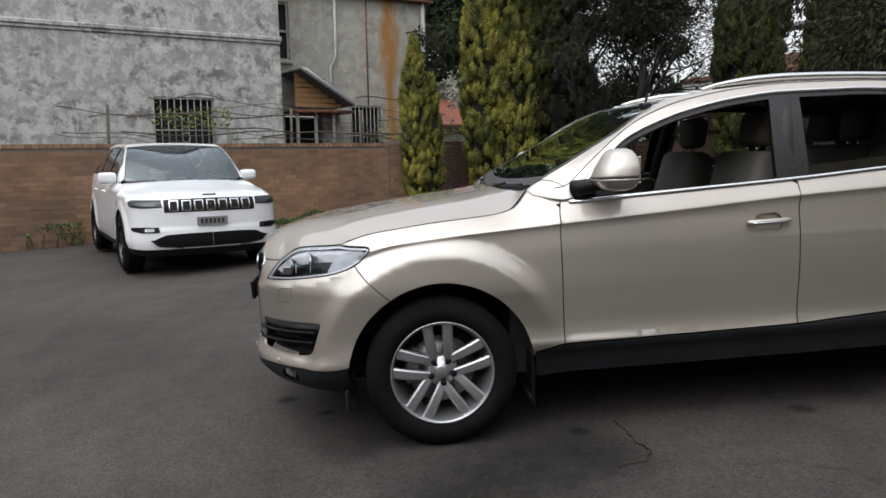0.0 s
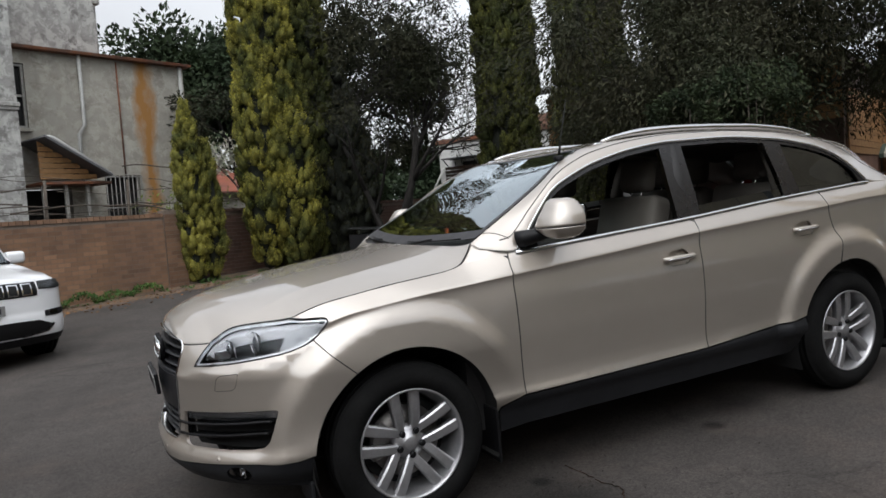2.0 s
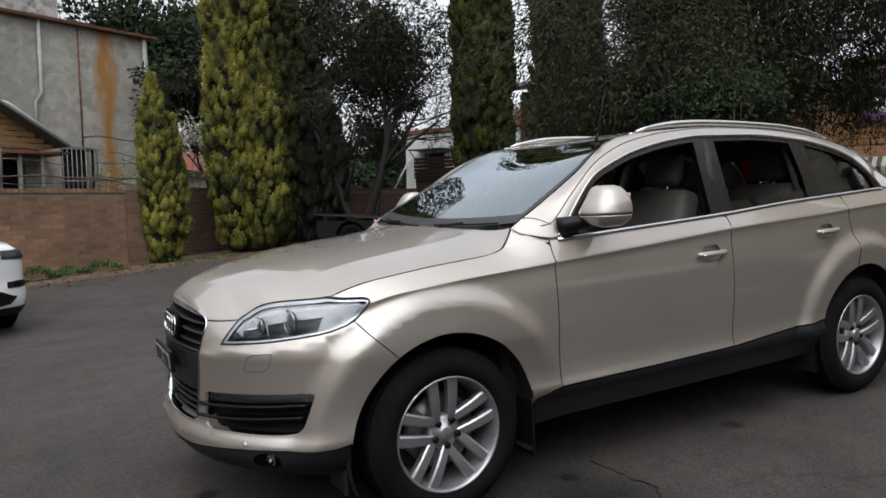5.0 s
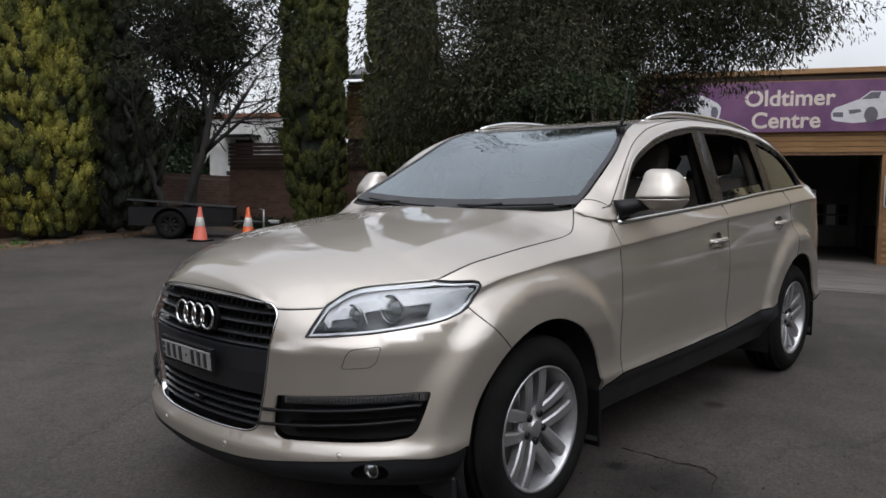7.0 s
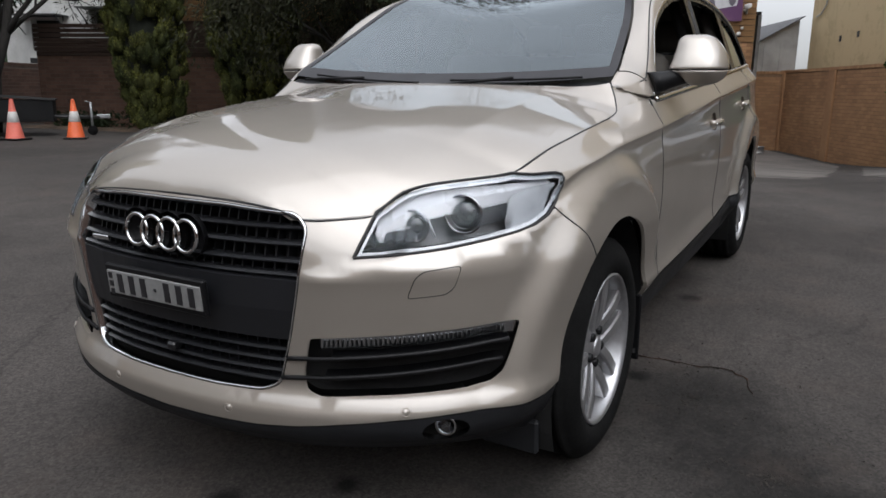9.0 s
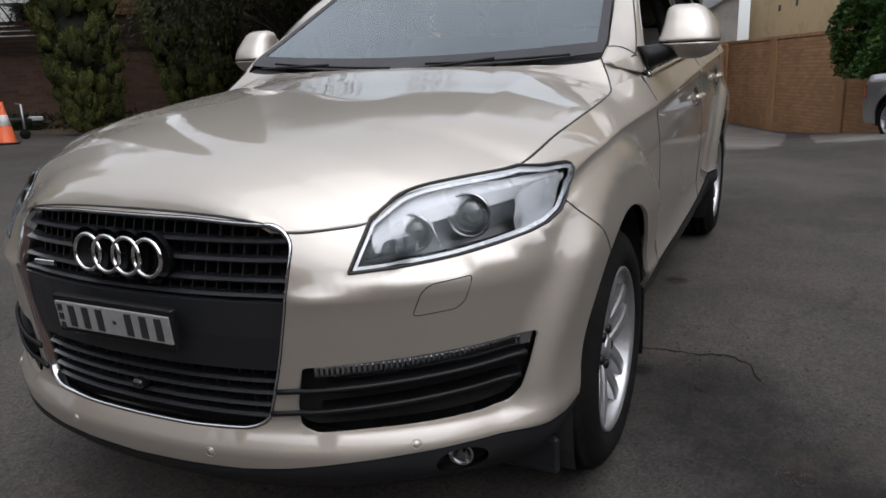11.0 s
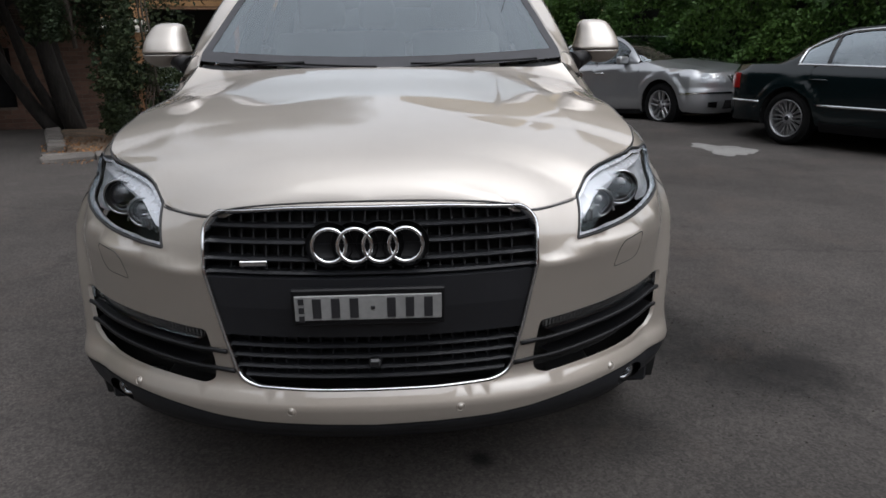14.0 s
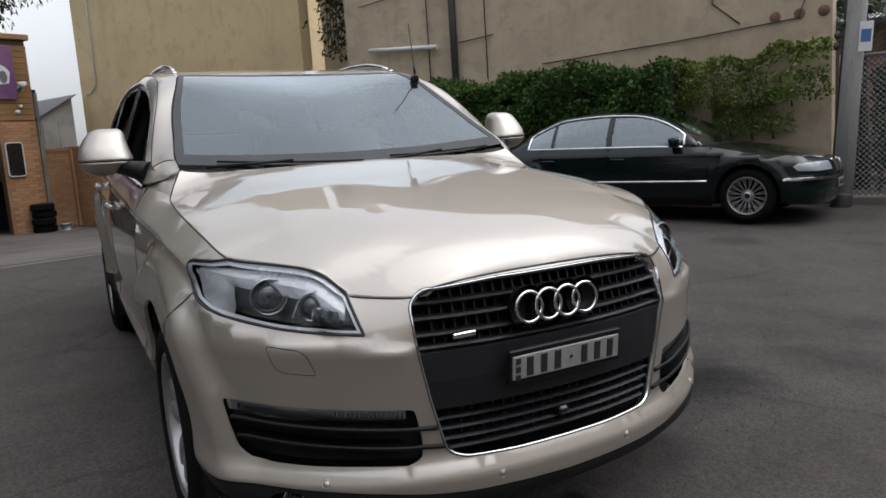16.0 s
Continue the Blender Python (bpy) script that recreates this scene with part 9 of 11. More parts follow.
def suv_black():
    paint = car_paint("black_paint", (0.010, 0.010, 0.012), rough=0.2, metal=0.1)

    def pieces(S, sx, sy):
        yield "headlight", [(sy(.38), .80), (sy(.72), .80), (sx(-.55), .83), (sx(-.55), .87), (sy(.70), .885), (sy(.38), .875)], M_LAMP_INNER, .006
        yield "kidney_grille", [(sy(.03), .72), (sy(.30), .72), (sy(.34), .80), (sy(.30), .88), (sy(.03), .89)], M_CHROME, .008
        for k in range(6):
            y = .05 + .042 * k
            yield "grille_slat", [(sy(y), .735), (sy(y + .026), .735), (sy(y + .026), .875), (sy(y), .875)], M_DARK, .012
        yield "lower_intake", [(sy(.02), .42), (sy(.45), .42), (sy(.5), .52), (sy(.02), .54)], M_DARK, .004
        yield "skid_strip", [(sy(.02), .36), (sy(.55), .37), (sy(.55), .395), (sy(.02), .385)], M_CHROME, .008
        yield "fog_lamp", [(sy(.62), .52), (sy(.70), .52), (sy(.70), .58), (sy(.62), .58)], M_LAMP_INNER, .006
    c = dict(fo=.87, wb=2.81, ro=.97, hw=.94, r=.36, tw=.245, rim=.245, z_nose=.92, z_fender=.97, z_cowl=1.12, x_cowl=.48, belt=(1.09, 1.17), x_rear=3.55, deck=0, roof=1.66, x_wt=1.12, x_rt=3.05,
             doors=(.50, 1.55, 2.45), glass_x=(.78, 3.25), pillars=((1.53, 1.61), (2.42, 2.50)), handles=(1.40, 2.32), handle_z=.98, pieces=pieces, low=.26)
    u, w = 13.4, -1.77
    m = SITE @ Matrix.Translation((u, w, min(site_z(u, w), site_z(u + 2.8, w)) + .01))
    root, S = parked_car("suv", "black SUV parked in front of the workshop bay", c, paint, m, dict(spokes=5, pair=.03, w0=.035, w1=.04, face=-.006, hub_r=.08))
    plate(root, -.885, .62)


sedan_green()
sedan_silver()
suv_white()
suv_black()


def sedan_inside():
    """A pale car left inside the workshop bay, its tail towards the door."""
    paint = car_paint("pale_grey_paint", (0.42, 0.44, 0.46), rough=0.35, metal=0.3)

    def pieces(S, sx, sy):
        yield "tail_lamp", [(sx(3.5), .66), (S.total - .45, .66), (S.total - .45, .84), (sx(3.55), .86)], M_RED_LENS, .006
    c = dict(fo=.84, wb=2.7, ro=1.0, hw=.88, r=.31, tw=.20, rim=.20, z_nose=.74, z_fender=.80, z_cowl=.985, x_cowl=.50, belt=(.945, 1.00), x_rear=3.1, deck=1.0, roof=1.42, x_wt=1.22, x_rt=2.2,
             doors=(.45, 1.45, 2.4), glass_x=(.80, 2.8), pillars=((1.43, 1.50), (2.32, 2.37)), handles=(1.3, 2.25), handle_z=.84, pieces=pieces, low=.20)
    parked_car("sedan", "pale grey saloon parked inside the dark workshop", c, paint, SITE @ Matrix.Translation((20.6, -2.8, -.50)), dict(spokes=5, pair=.02, w0=.03, w1=.03, hub_r=.08))


sedan_inside()

# ---- planting ----
def scatter(name, P, D, size, aspect, mat, parent, seed=1, fold=0.25, spread=0.6, kind="", face=None):
    """Many small folded leaves at points P, each pointing about along D: joined in one mesh."""
    r = np.random.RandomState(seed)
    n = len(P)
    D = D + r.normal(0, spread, D.shape)
    D /= np.linalg.norm(D, axis=1)[:, None] + 1e-9
    A_ = r.normal(0, 1, D.shape) if face is None else face + r.normal(0, .35, D.shape)
    X_ = np.cross(D, A_)
    X_ /= np.linalg.norm(X_, axis=1)[:, None] + 1e-9
    Z_ = np.cross(X_, D)
    s = (size * r.uniform(0.6, 1.35, n))[:, None]
    w = s * aspect
    v0 = P
    v1 = P + D * s * 0.5 + X_ * w * 0.5 + Z_ * w * fold
    v2 = P + D * s
    v3 = P + D * s * 0.5 - X_ * w * 0.5 + Z_ * w * fold
    V = np.stack([v0, v1, v2, v3], 1).reshape(-1, 3)
    me = bpy.data.meshes.new(name)
    me.vertices.add(4 * n)
    me.vertices.foreach_set("co", V.astype(np.float32).ravel())
    idx = np.arange(n) * 4
    T = np.stack([idx, idx + 1, idx + 2, idx, idx + 2, idx + 3], 1).ravel()
    me.loops.add(6 * n)
    me.loops.foreach_set("vertex_index", T.astype(np.int32))
    me.polygons.add(2 * n)
    me.polygons.foreach_set("loop_start", (np.arange(2 * n) * 3).astype(np.int32))
    me.materials.append(mat)
    me.update(calc_edges=True)
    me.validate()
    ob = new(name, me)
    if parent is not None:
        ob.parent = parent
    if kind:
        ob["kind"] = kind
    return ob


def cypress(x, y, height, radius, seed, mat, label, lobes=((0, 0, 1.0, 1.0),), clumps=420, leaf=0.085, per=44):
    """An upright cypress: short trunk, near-black core standing for inner shade, flame-shaped tufts of scale leaves."""
    r = np.random.RandomState(seed)
    z0 = ground_z(x, y)
    root = thing("cypress", label, "tree", pose(x, y, z0), group="cypresses by the wall")
    bm = bmesh.new()
    tube(bm, [(0, 0, -0.1), (0.02, 0, height * 0.35), (0, 0.02, height * 0.8)], 0.1, 8, True, [0.11, 0.08, 0.03])
    part("trunk", bm, M_BARK, root)

    def prof(f):
        return radius * (0.30 + 0.70 * min(1.0, f / 0.22) ** 0.8) * (1 - 0.06 * f) * (1.0 if f < 0.55 else max(0.02, 1 - ((f - 0.55) / 0.45) ** 1.7))
    P, D, F = [], [], []
    tv, tf = [], []
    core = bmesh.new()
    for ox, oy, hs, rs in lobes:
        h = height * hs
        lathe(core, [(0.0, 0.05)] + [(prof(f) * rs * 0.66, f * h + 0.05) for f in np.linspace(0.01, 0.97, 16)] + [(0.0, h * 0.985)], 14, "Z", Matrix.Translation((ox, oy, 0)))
        k = int(clumps * hs * rs * 1.1)
        for _ in range(k):
            f = r.uniform(0.0, 1.0) ** 0.85
            a = r.uniform(0, 2 * math.pi)
            rr = prof(f) * rs * r.uniform(0.74, 1.0)
            c = np.array([ox + rr * math.cos(a), oy + rr * math.sin(a), f * h * 0.96 + 0.05])
            out = np.array([math.cos(a), math.sin(a), 0.0])
            up = np.array([0, 0, 1.0])
            ch = r.uniform(0.28, 0.50) * (0.68 + 0.22 * (1 - f)) * (0.6 + 0.5 * radius)
            cw = ch * r.uniform(0.26, 0.38)
            n = int(per * .85 * min(1.8, (ch / .36) ** 1.4))
            t = r.uniform(0, 1, n) ** 0.8
            b = r.uniform(0, 2 * math.pi, n)
            side = np.array([-math.sin(a), math.cos(a), 0.0])
            b0 = len(tv)
            ph = r.uniform(0, 6)
            for q in (0.02, 0.16, 0.36, 0.60, 0.82):
                for j in range(7):
                    g = 2 * math.pi * (j + q) / 7
                    w = cw * math.sin(math.pi * (0.10 + 0.88 * q)) ** 0.75 * (1.12 - 0.45 * q) * (1 + 0.20 * math.sin(3 * g + 9 * q + ph)) * r.uniform(.86, 1.06)
                    tv.append(tuple(c + q * ch * (up * 0.95 + out * 0.26) + w * (math.cos(g) * side + math.sin(g) * out)))
            tv.append(tuple(c + ch * (up * 0.97 + out * 0.26)))
            for i in range(4):
                tf += [(b0 + 7 * i + j, b0 + 7 * i + (j + 1) % 7, b0 + 7 * i + 7 + (j + 1) % 7, b0 + 7 * i + 7 + j) for j in range(7)]
            tf += [(b0 + 28 + j, b0 + 28 + (j + 1) % 7, b0 + 35) for j in range(7)]
            # a plump flame: wide low down, drawn to a tip, in small lobes
            lob = 1 + 0.16 * np.sin(3 * b + 9 * t + r.uniform(0, 6))
            wdt = cw * np.sin(np.pi * (0.10 + 0.88 * t)) ** 0.75 * (1.12 - 0.45 * t) * lob * r.uniform(0.96, 1.20, n)
            ring = np.outer(np.cos(b), side) + np.outer(np.sin(b), out)
            pts = c + np.outer(t * ch, up * 0.95 + out * 0.26) + wdt[:, None] * ring
            P.append(pts)
            D.append(np.outer(np.ones(n), up * 0.9 + out * 0.2) + ring * 0.3)
            F.append(ring + np.outer(t - 0.35, up) * 0.9)
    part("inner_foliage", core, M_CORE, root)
    # tufts carry the crown's inner shade in their colour
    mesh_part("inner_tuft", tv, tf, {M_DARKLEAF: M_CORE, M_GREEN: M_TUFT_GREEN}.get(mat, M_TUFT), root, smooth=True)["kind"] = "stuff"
    scatter("crown", np.concatenate(P), np.concatenate(D), leaf * .80, 0.55, mat, root, seed, 0.2, 0.24, face=np.concatenate(F))
    return root


def limb_tree(name, x, y, seed, label, trunks, levels, leaf_mat, leaf, per, clump_r, droop=0.3, aspect=0.35, z=None, thin=1.0, wood=None, gap=0.0, flat=0.75, group="", clouds=()):
    """A tree of forking limbs with leaf clumps round the twig ends. trunks: (dx, dy, lean_x, lean_y, length, radius)."""
    r = random.Random(seed)
    z0 = ground_z(x, y) if z is None else z
    root = thing(name, label, "tree", pose(x, y, z0), group=group)
    wood = wood or M_BARK
    bm = bmesh.new()
    tips = []

    def grow(p, d, length, rad, lev):
        pts, rr = [p], [rad]
        q = p.copy()
        dd = d.copy()
        n = 5
        for i in range(n):
            dd = (dd + Vector((r.uniform(-1, 1), r.uniform(-1, 1), r.uniform(-.6, .8))) * 0.16).normalized()
            q = q + dd * length / n
            pts.append(q.copy())
            rr.append(rad * (1 - 0.55 * (i + 1) / n))
        tube(bm, pts, rad, 7 if lev < 2 else 5, True, rr)
        if lev >= levels:
            tips.append((q.copy(), dd.copy()))
            tips.append((pts[3].copy(), dd.copy()))
            return
        kids = r.choice((3, 4)) if lev else r.choice((4, 5))
        for k in range(kids):
            f = r.uniform(0.45, 1.0) if k else 1.0
            i = min(n, max(1, int(f * n)))
            a = r.uniform(0, 2 * math.pi)
            side = dd.orthogonal().normalized()
            side.rotate(Matrix.Rotation(a, 3, dd))
            nd = (dd * r.uniform(0.55, 1.0) + side * r.uniform(0.55, 1.0) + Vector((0, 0, 0.12 if lev < 2 else -droop * 0.6))).normalized()
            grow(pts[i], nd, length * r.uniform(0.55, 0.78), rr[i] * 0.62, lev + 1)
    for dx, dy, lx, ly, ln, rad in trunks:
        grow(Vector((dx, dy, -0.15)), Vector((lx, ly, 1)).normalized(), ln, rad, 0)
    part("trunk", bm, wood, root, smooth=False)
    rs = np.random.RandomState(seed)
    P, D = [], []
    # hanging outer twigs, thinning towards the crown's edge
    for cx, cy, cz, rx, ry, rz, n in clouds:
        for _ in range(n):
            g = rs.normal(0, 1, 3)
            g = g / np.linalg.norm(g) * rs.uniform(0.1, 1) ** 0.4
            tips.append((Vector((cx + g[0] * rx, cy + g[1] * ry, cz + g[2] * rz)), Vector((g[0] * .5, g[1] * .5, -.4))))
    for q, d in tips:
        if rs.uniform() < gap:
            continue
        k = int(per * rs.uniform(0.5, 1.3))
        g = rs.normal(0, 1, (k, 3))
        g /= np.linalg.norm(g, axis=1)[:, None]
        rad = clump_r * rs.uniform(0.5, 1.2) * rs.uniform(0.15, 1, (k, 1)) ** 0.5
        o = g * rad * np.array([1, 1, flat])
        P.append(np.array(q) + o)
        D.append(g * 0.7 + np.array(d) * 0.5 + np.array([0, 0, -droop]))
    if P:
        scatter("crown", np.concatenate(P), np.concatenate(D), leaf, aspect, leaf_mat, root, seed)
    return root


cypress(0.86, 12.45, 3.85, 0.36, 11, M_GOLD, "small golden cypress at the end of the brick wall", ((-.08, 0, 1.0, 0.85), (.30, 0.1, .78, .62)), 440, 0.045, 80)
cypress(2.80, 13.55, 10.2, 0.70, 12, M_GOLD, "tall golden cypress with yellow tufts", ((0, 0, 1.0, 1.0), (-.30, -.35, .58, .72), (.35, -.45, .45, .7)), 1020, 0.058, 80)
cypress(3.80, 14.0, 10.0, 0.70, 13, M_GREEN, "tall olive green cypress", ((0, 0, 1.0, 1.0), (-.35, -.45, .55, .7)), 860, 0.058, 80)
cypress(4.55, 14.1, 5.4, 0.78, 14, M_DARKLEAF, "dark browned cypress beside the trailer", ((0, 0, 1.0, 1.0), (.5, -.1, .7, .7)), 420, 0.085, 44)
cypress(8.15, 11.4, 10.5, 0.72, 15, M_GREEN, "tall dense green cypress in the garden bed", ((0, 0, 1.0, 1.0), (-.3, -.35, .6, .75), (.1, -.5, .42, .5)), 1100, 0.058, 80)
cypress(9.4, 9.75, 9.6, 0.80, 16, M_GREEN, "tall green cypress shaded by the big tree", ((0, 0, 1.0, 1.0), (.3, -.3, .6, .75)), 940, 0.058, 80)

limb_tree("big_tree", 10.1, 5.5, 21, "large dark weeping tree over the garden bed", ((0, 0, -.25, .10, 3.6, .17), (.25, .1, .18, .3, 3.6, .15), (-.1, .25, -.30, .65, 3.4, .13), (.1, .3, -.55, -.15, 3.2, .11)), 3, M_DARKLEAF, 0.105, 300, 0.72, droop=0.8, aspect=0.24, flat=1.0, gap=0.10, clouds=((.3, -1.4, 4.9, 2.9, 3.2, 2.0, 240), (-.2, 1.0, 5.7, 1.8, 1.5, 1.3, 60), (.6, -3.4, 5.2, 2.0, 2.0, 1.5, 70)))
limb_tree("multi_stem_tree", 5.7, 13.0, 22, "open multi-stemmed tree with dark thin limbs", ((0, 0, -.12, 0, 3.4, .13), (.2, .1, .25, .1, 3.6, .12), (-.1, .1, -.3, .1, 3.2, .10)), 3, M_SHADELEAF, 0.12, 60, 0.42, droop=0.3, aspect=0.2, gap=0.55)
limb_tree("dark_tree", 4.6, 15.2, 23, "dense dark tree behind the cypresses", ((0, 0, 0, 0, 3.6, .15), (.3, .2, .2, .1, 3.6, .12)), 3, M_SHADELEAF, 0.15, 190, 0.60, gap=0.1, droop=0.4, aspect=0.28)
limb_tree("far_tree", 4.8, 31.0, 24, "broad dark evergreen tree behind the old building", ((0, 0, 0, 0, 5.8, .35), (.6, .3, .2, .2, 5.8, .3), (-.5, .2, -.3, .1, 5.0, .3)), 3, M_FARLEAF, 0.30, 200, 1.15, droop=0.2, aspect=0.45)
limb_tree("far_tree", 9.0, 30.0, 25, "broad dark tree beyond the garden wall", ((0, 0, 0, 0, 2.4, .3), (.6, .3, .3, .1, 2.2, .3)), 3, M_FARLEAF, 0.30, 150, 0.9, droop=0.2, aspect=0.45)
limb_tree("far_tree", 17.5, 36.0, 26, "low green tree beyond the white house", ((0, 0, 0, 0, 2.6, .3),), 3, M_FARLEAF, 0.30, 150, 1.0, droop=0.2, aspect=0.45)
limb_tree("flowering_tree", 4.0, 21.5, 27, "small tree with pale blossom", ((0, 0, -.1, 0, 2.6, .1), (.2, 0, .2, .1, 2.4, .08)), 2, M_BLOSSOM, 0.12, 110, 0.45, droop=0.1, aspect=0.5)


def hedge(name, boxes, n, size, mat, label, seed, m, aspect=0.55, core=True):
    root = thing(name, label, "hedge", m)
    r = np.random.RandomState(seed)
    P, D = [], []
    vols = [abs((b[3] - b[0]) * (b[5] - b[2])) for b in boxes]
    bm = bmesh.new()
    for b, v in zip(boxes, vols):
        k = int(n * v / sum(vols))
        lo, hi = np.array(b[:3]), np.array(b[3:])
        q = r.uniform(0, 1, (k, 3))
        face = r.randint(0, 10, k)
        q[face < 6, 1] = 1 - r.uniform(0, 0.22, (face < 6).sum()) ** 1.0
        q[face >= 8, 2] = 1 - r.uniform(0, 0.2, (face >= 8).sum())
        q[face == 7, 0] = 1 - r.uniform(0, 0.10, (face == 7).sum())
        p = lo + q * (hi - lo)
        wave = 0.07 * np.sin(p[:, 0] * 1.7 + 1) + 0.06 * np.sin(p[:, 0] * 4.3) + 0.05 * np.sin(p[:, 0] * 9.1 + 2)
        p[:, 2] += wave * (q[:, 2] > 0.6)
        p[:, 1] += (0.14 * np.sin(p[:, 0] * 3.1 + p[:, 2] * 4) + 0.08 * np.sin(p[:, 0] * 8.0 + p[:, 2] * 7)) * (q[:, 1] > 0.5)
        P.append(p)
        d = np.zeros_like(p)
        d[:, 1] = 0.8
        d[:, 2] = np.where(face >= 8, 0.8, -0.25)
        D.append(d)
        # box in the shade colour fills the hedge behind its leaves
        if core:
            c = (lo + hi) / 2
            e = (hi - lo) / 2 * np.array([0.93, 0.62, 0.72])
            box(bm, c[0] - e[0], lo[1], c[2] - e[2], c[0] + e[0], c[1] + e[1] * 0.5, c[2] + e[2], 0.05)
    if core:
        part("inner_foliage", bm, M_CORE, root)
    else:
        bm.free()
        for b in boxes:
            for k in range(3):
                u, w = b[0] + (b[3] - b[0]) * (.25 + .25 * k), (b[1] + b[4]) / 2
                part("stem", tube(bmesh.new(), [(u, w, b[2] - .1), (u + .06, w + .04, (b[2] + b[5]) / 2), (u - .05, w, b[5] - .1)], .014, 5, True, [.018, .013, .005]), M_TWIG, root)
    scatter("foliage", np.concatenate(P), np.concatenate(D), size, aspect, mat, root, seed, 0.25, 0.7)
    return root


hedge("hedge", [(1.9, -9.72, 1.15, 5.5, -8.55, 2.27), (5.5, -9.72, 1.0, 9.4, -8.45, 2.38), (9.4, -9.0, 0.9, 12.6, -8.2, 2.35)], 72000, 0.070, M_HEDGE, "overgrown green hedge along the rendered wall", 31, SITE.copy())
hedge("vine", [(-0.1, -9.72, 1.55, 2.0, -9.25, 2.25), (0.4, -9.72, 1.1, 1.6, -9.5, 1.6)], 7000, 0.062, M_HEDGE_YEL, "pale yellow-green vine hanging on the wall", 32, SITE.copy(), core=False)
hedge("ivy", [(2.6, 10.35, -0.02, 5.4, 10.75, 0.22), (5.4, 10.1, 0.0, 7.4, 10.7, 0.26)], 5200, 0.055, M_HEDGE, "low ivy along the foot of the wall", 33, SITE.copy(), core=False)
hedge("wall_creeper", [(-1.8, 10.75, -0.1, -0.9, 10.95, 0.35), (0.8, 10.80, 0.0, 1.4, 10.95, 0.25)], 500, 0.06, M_HEDGE, "weeds at the foot of the brick wall", 34, SITE.copy(), core=False)
hedge("shrub", [(7.0, -0.75, 0.95, 8.5, 0.35, 2.9), (7.2, -0.65, 0.35, 8.6, 0.3, 1.0), (7.3, 0.3, 1.5, 8.4, 1.0, 2.7)], 20000, 0.06, M_SHRUB, "loose dark overhanging shrub in the garden bed", 35, SITE.copy(), core=False)
hedge("shrub", [(13.0, 2.0, 0.1, 14.3, 4.5, 0.75), (13.1, 5.0, 0.1, 14.3, 9.5, 0.6)], 7000, 0.09, M_SHRUB, "low shrubs under the wing's wall", 36, SITE.copy(), core=False)


def bed():
    ob = site_sheet("garden_bed", 6.5, 13.0, -0.35, 1.0, 0.05, M_SOIL, 24, 8, 0.06)
    tagged(ob, "garden bed covered with dry leaf litter", "garden bed", kind="structure")
    ob = site_sheet("wall_bed", 1.0, 13.5, 9.9, 11.9, 0.03, M_SOIL, 30, 6, 0.12)
    tagged(ob, "strip of dry soil along the wall", "garden bed", kind="structure")
    ob = site_sheet("wing_bed", 12.6, 14.7, 2.4, 10.4, 0.05, M_SOIL, 8, 20, 0.08)
    tagged(ob, "planted strip under the wing's wall", "garden bed", kind="structure")
    # edging stones
    ring = [(6.40, -.12 + .53 * k, 0) for k in range(3)] + [(7.6 + .53 * k, 1.02, 90) for k in range(10)]
    for u, w, turn in ring:
        x, y = site_xy(u + rng.uniform(-.03, .03), w)
        bm = one_box(-.11, -.26, -.1, .11, .26, .075, 0.025)
        for v in bm.verts:
            v.co += Vector((rng.uniform(-1, 1), rng.uniform(-1, 1), rng.uniform(-1, 1))) * 0.015
        ob = part("edging_stone", bm, M_CONCRETE)
        ob.matrix_world = pose(x, y, ground_z(x, y), 0, 0, SITE_TURN + turn + rng.uniform(-3, 3))
        tagged(ob, "worn grey edging stone round the bed", "kerb stone", group="edging stones")
    # fallen leaves
    r = np.random.RandomState(5)
    P = []
    for _ in range(700):
        u, w = r.uniform(6.0, 8.6), r.uniform(-0.6, 1.2)
        x, y = site_xy(u, w)
        P.append((x, y, ground_z(x, y) + 0.012 + (0.05 if u > 6.5 and -.35 < w < 1.0 else 0)))
    for _ in range(500):
        u, w = r.uniform(0, 11), r.normal(9.9, 0.35)
        x, y = site_xy(u, w)
        P.append((x, y, ground_z(x, y) + 0.035))
    P = np.array(P)
    D = np.tile([1.0, 0, 0.05], (len(P), 1))
    ob = scatter("fallen_leaves", P, D * 1.0, 0.05, 0.5, M_LITTER, None, 9, 0.05, 0.0)
    tagged(ob, "scattered dry brown leaves on the ground", "leaves", kind="stuff")


M_LITTER = leaf_material("dry_leaf", (0.22, 0.11, 0.045), (0.13, 0.075, 0.04))
bed()


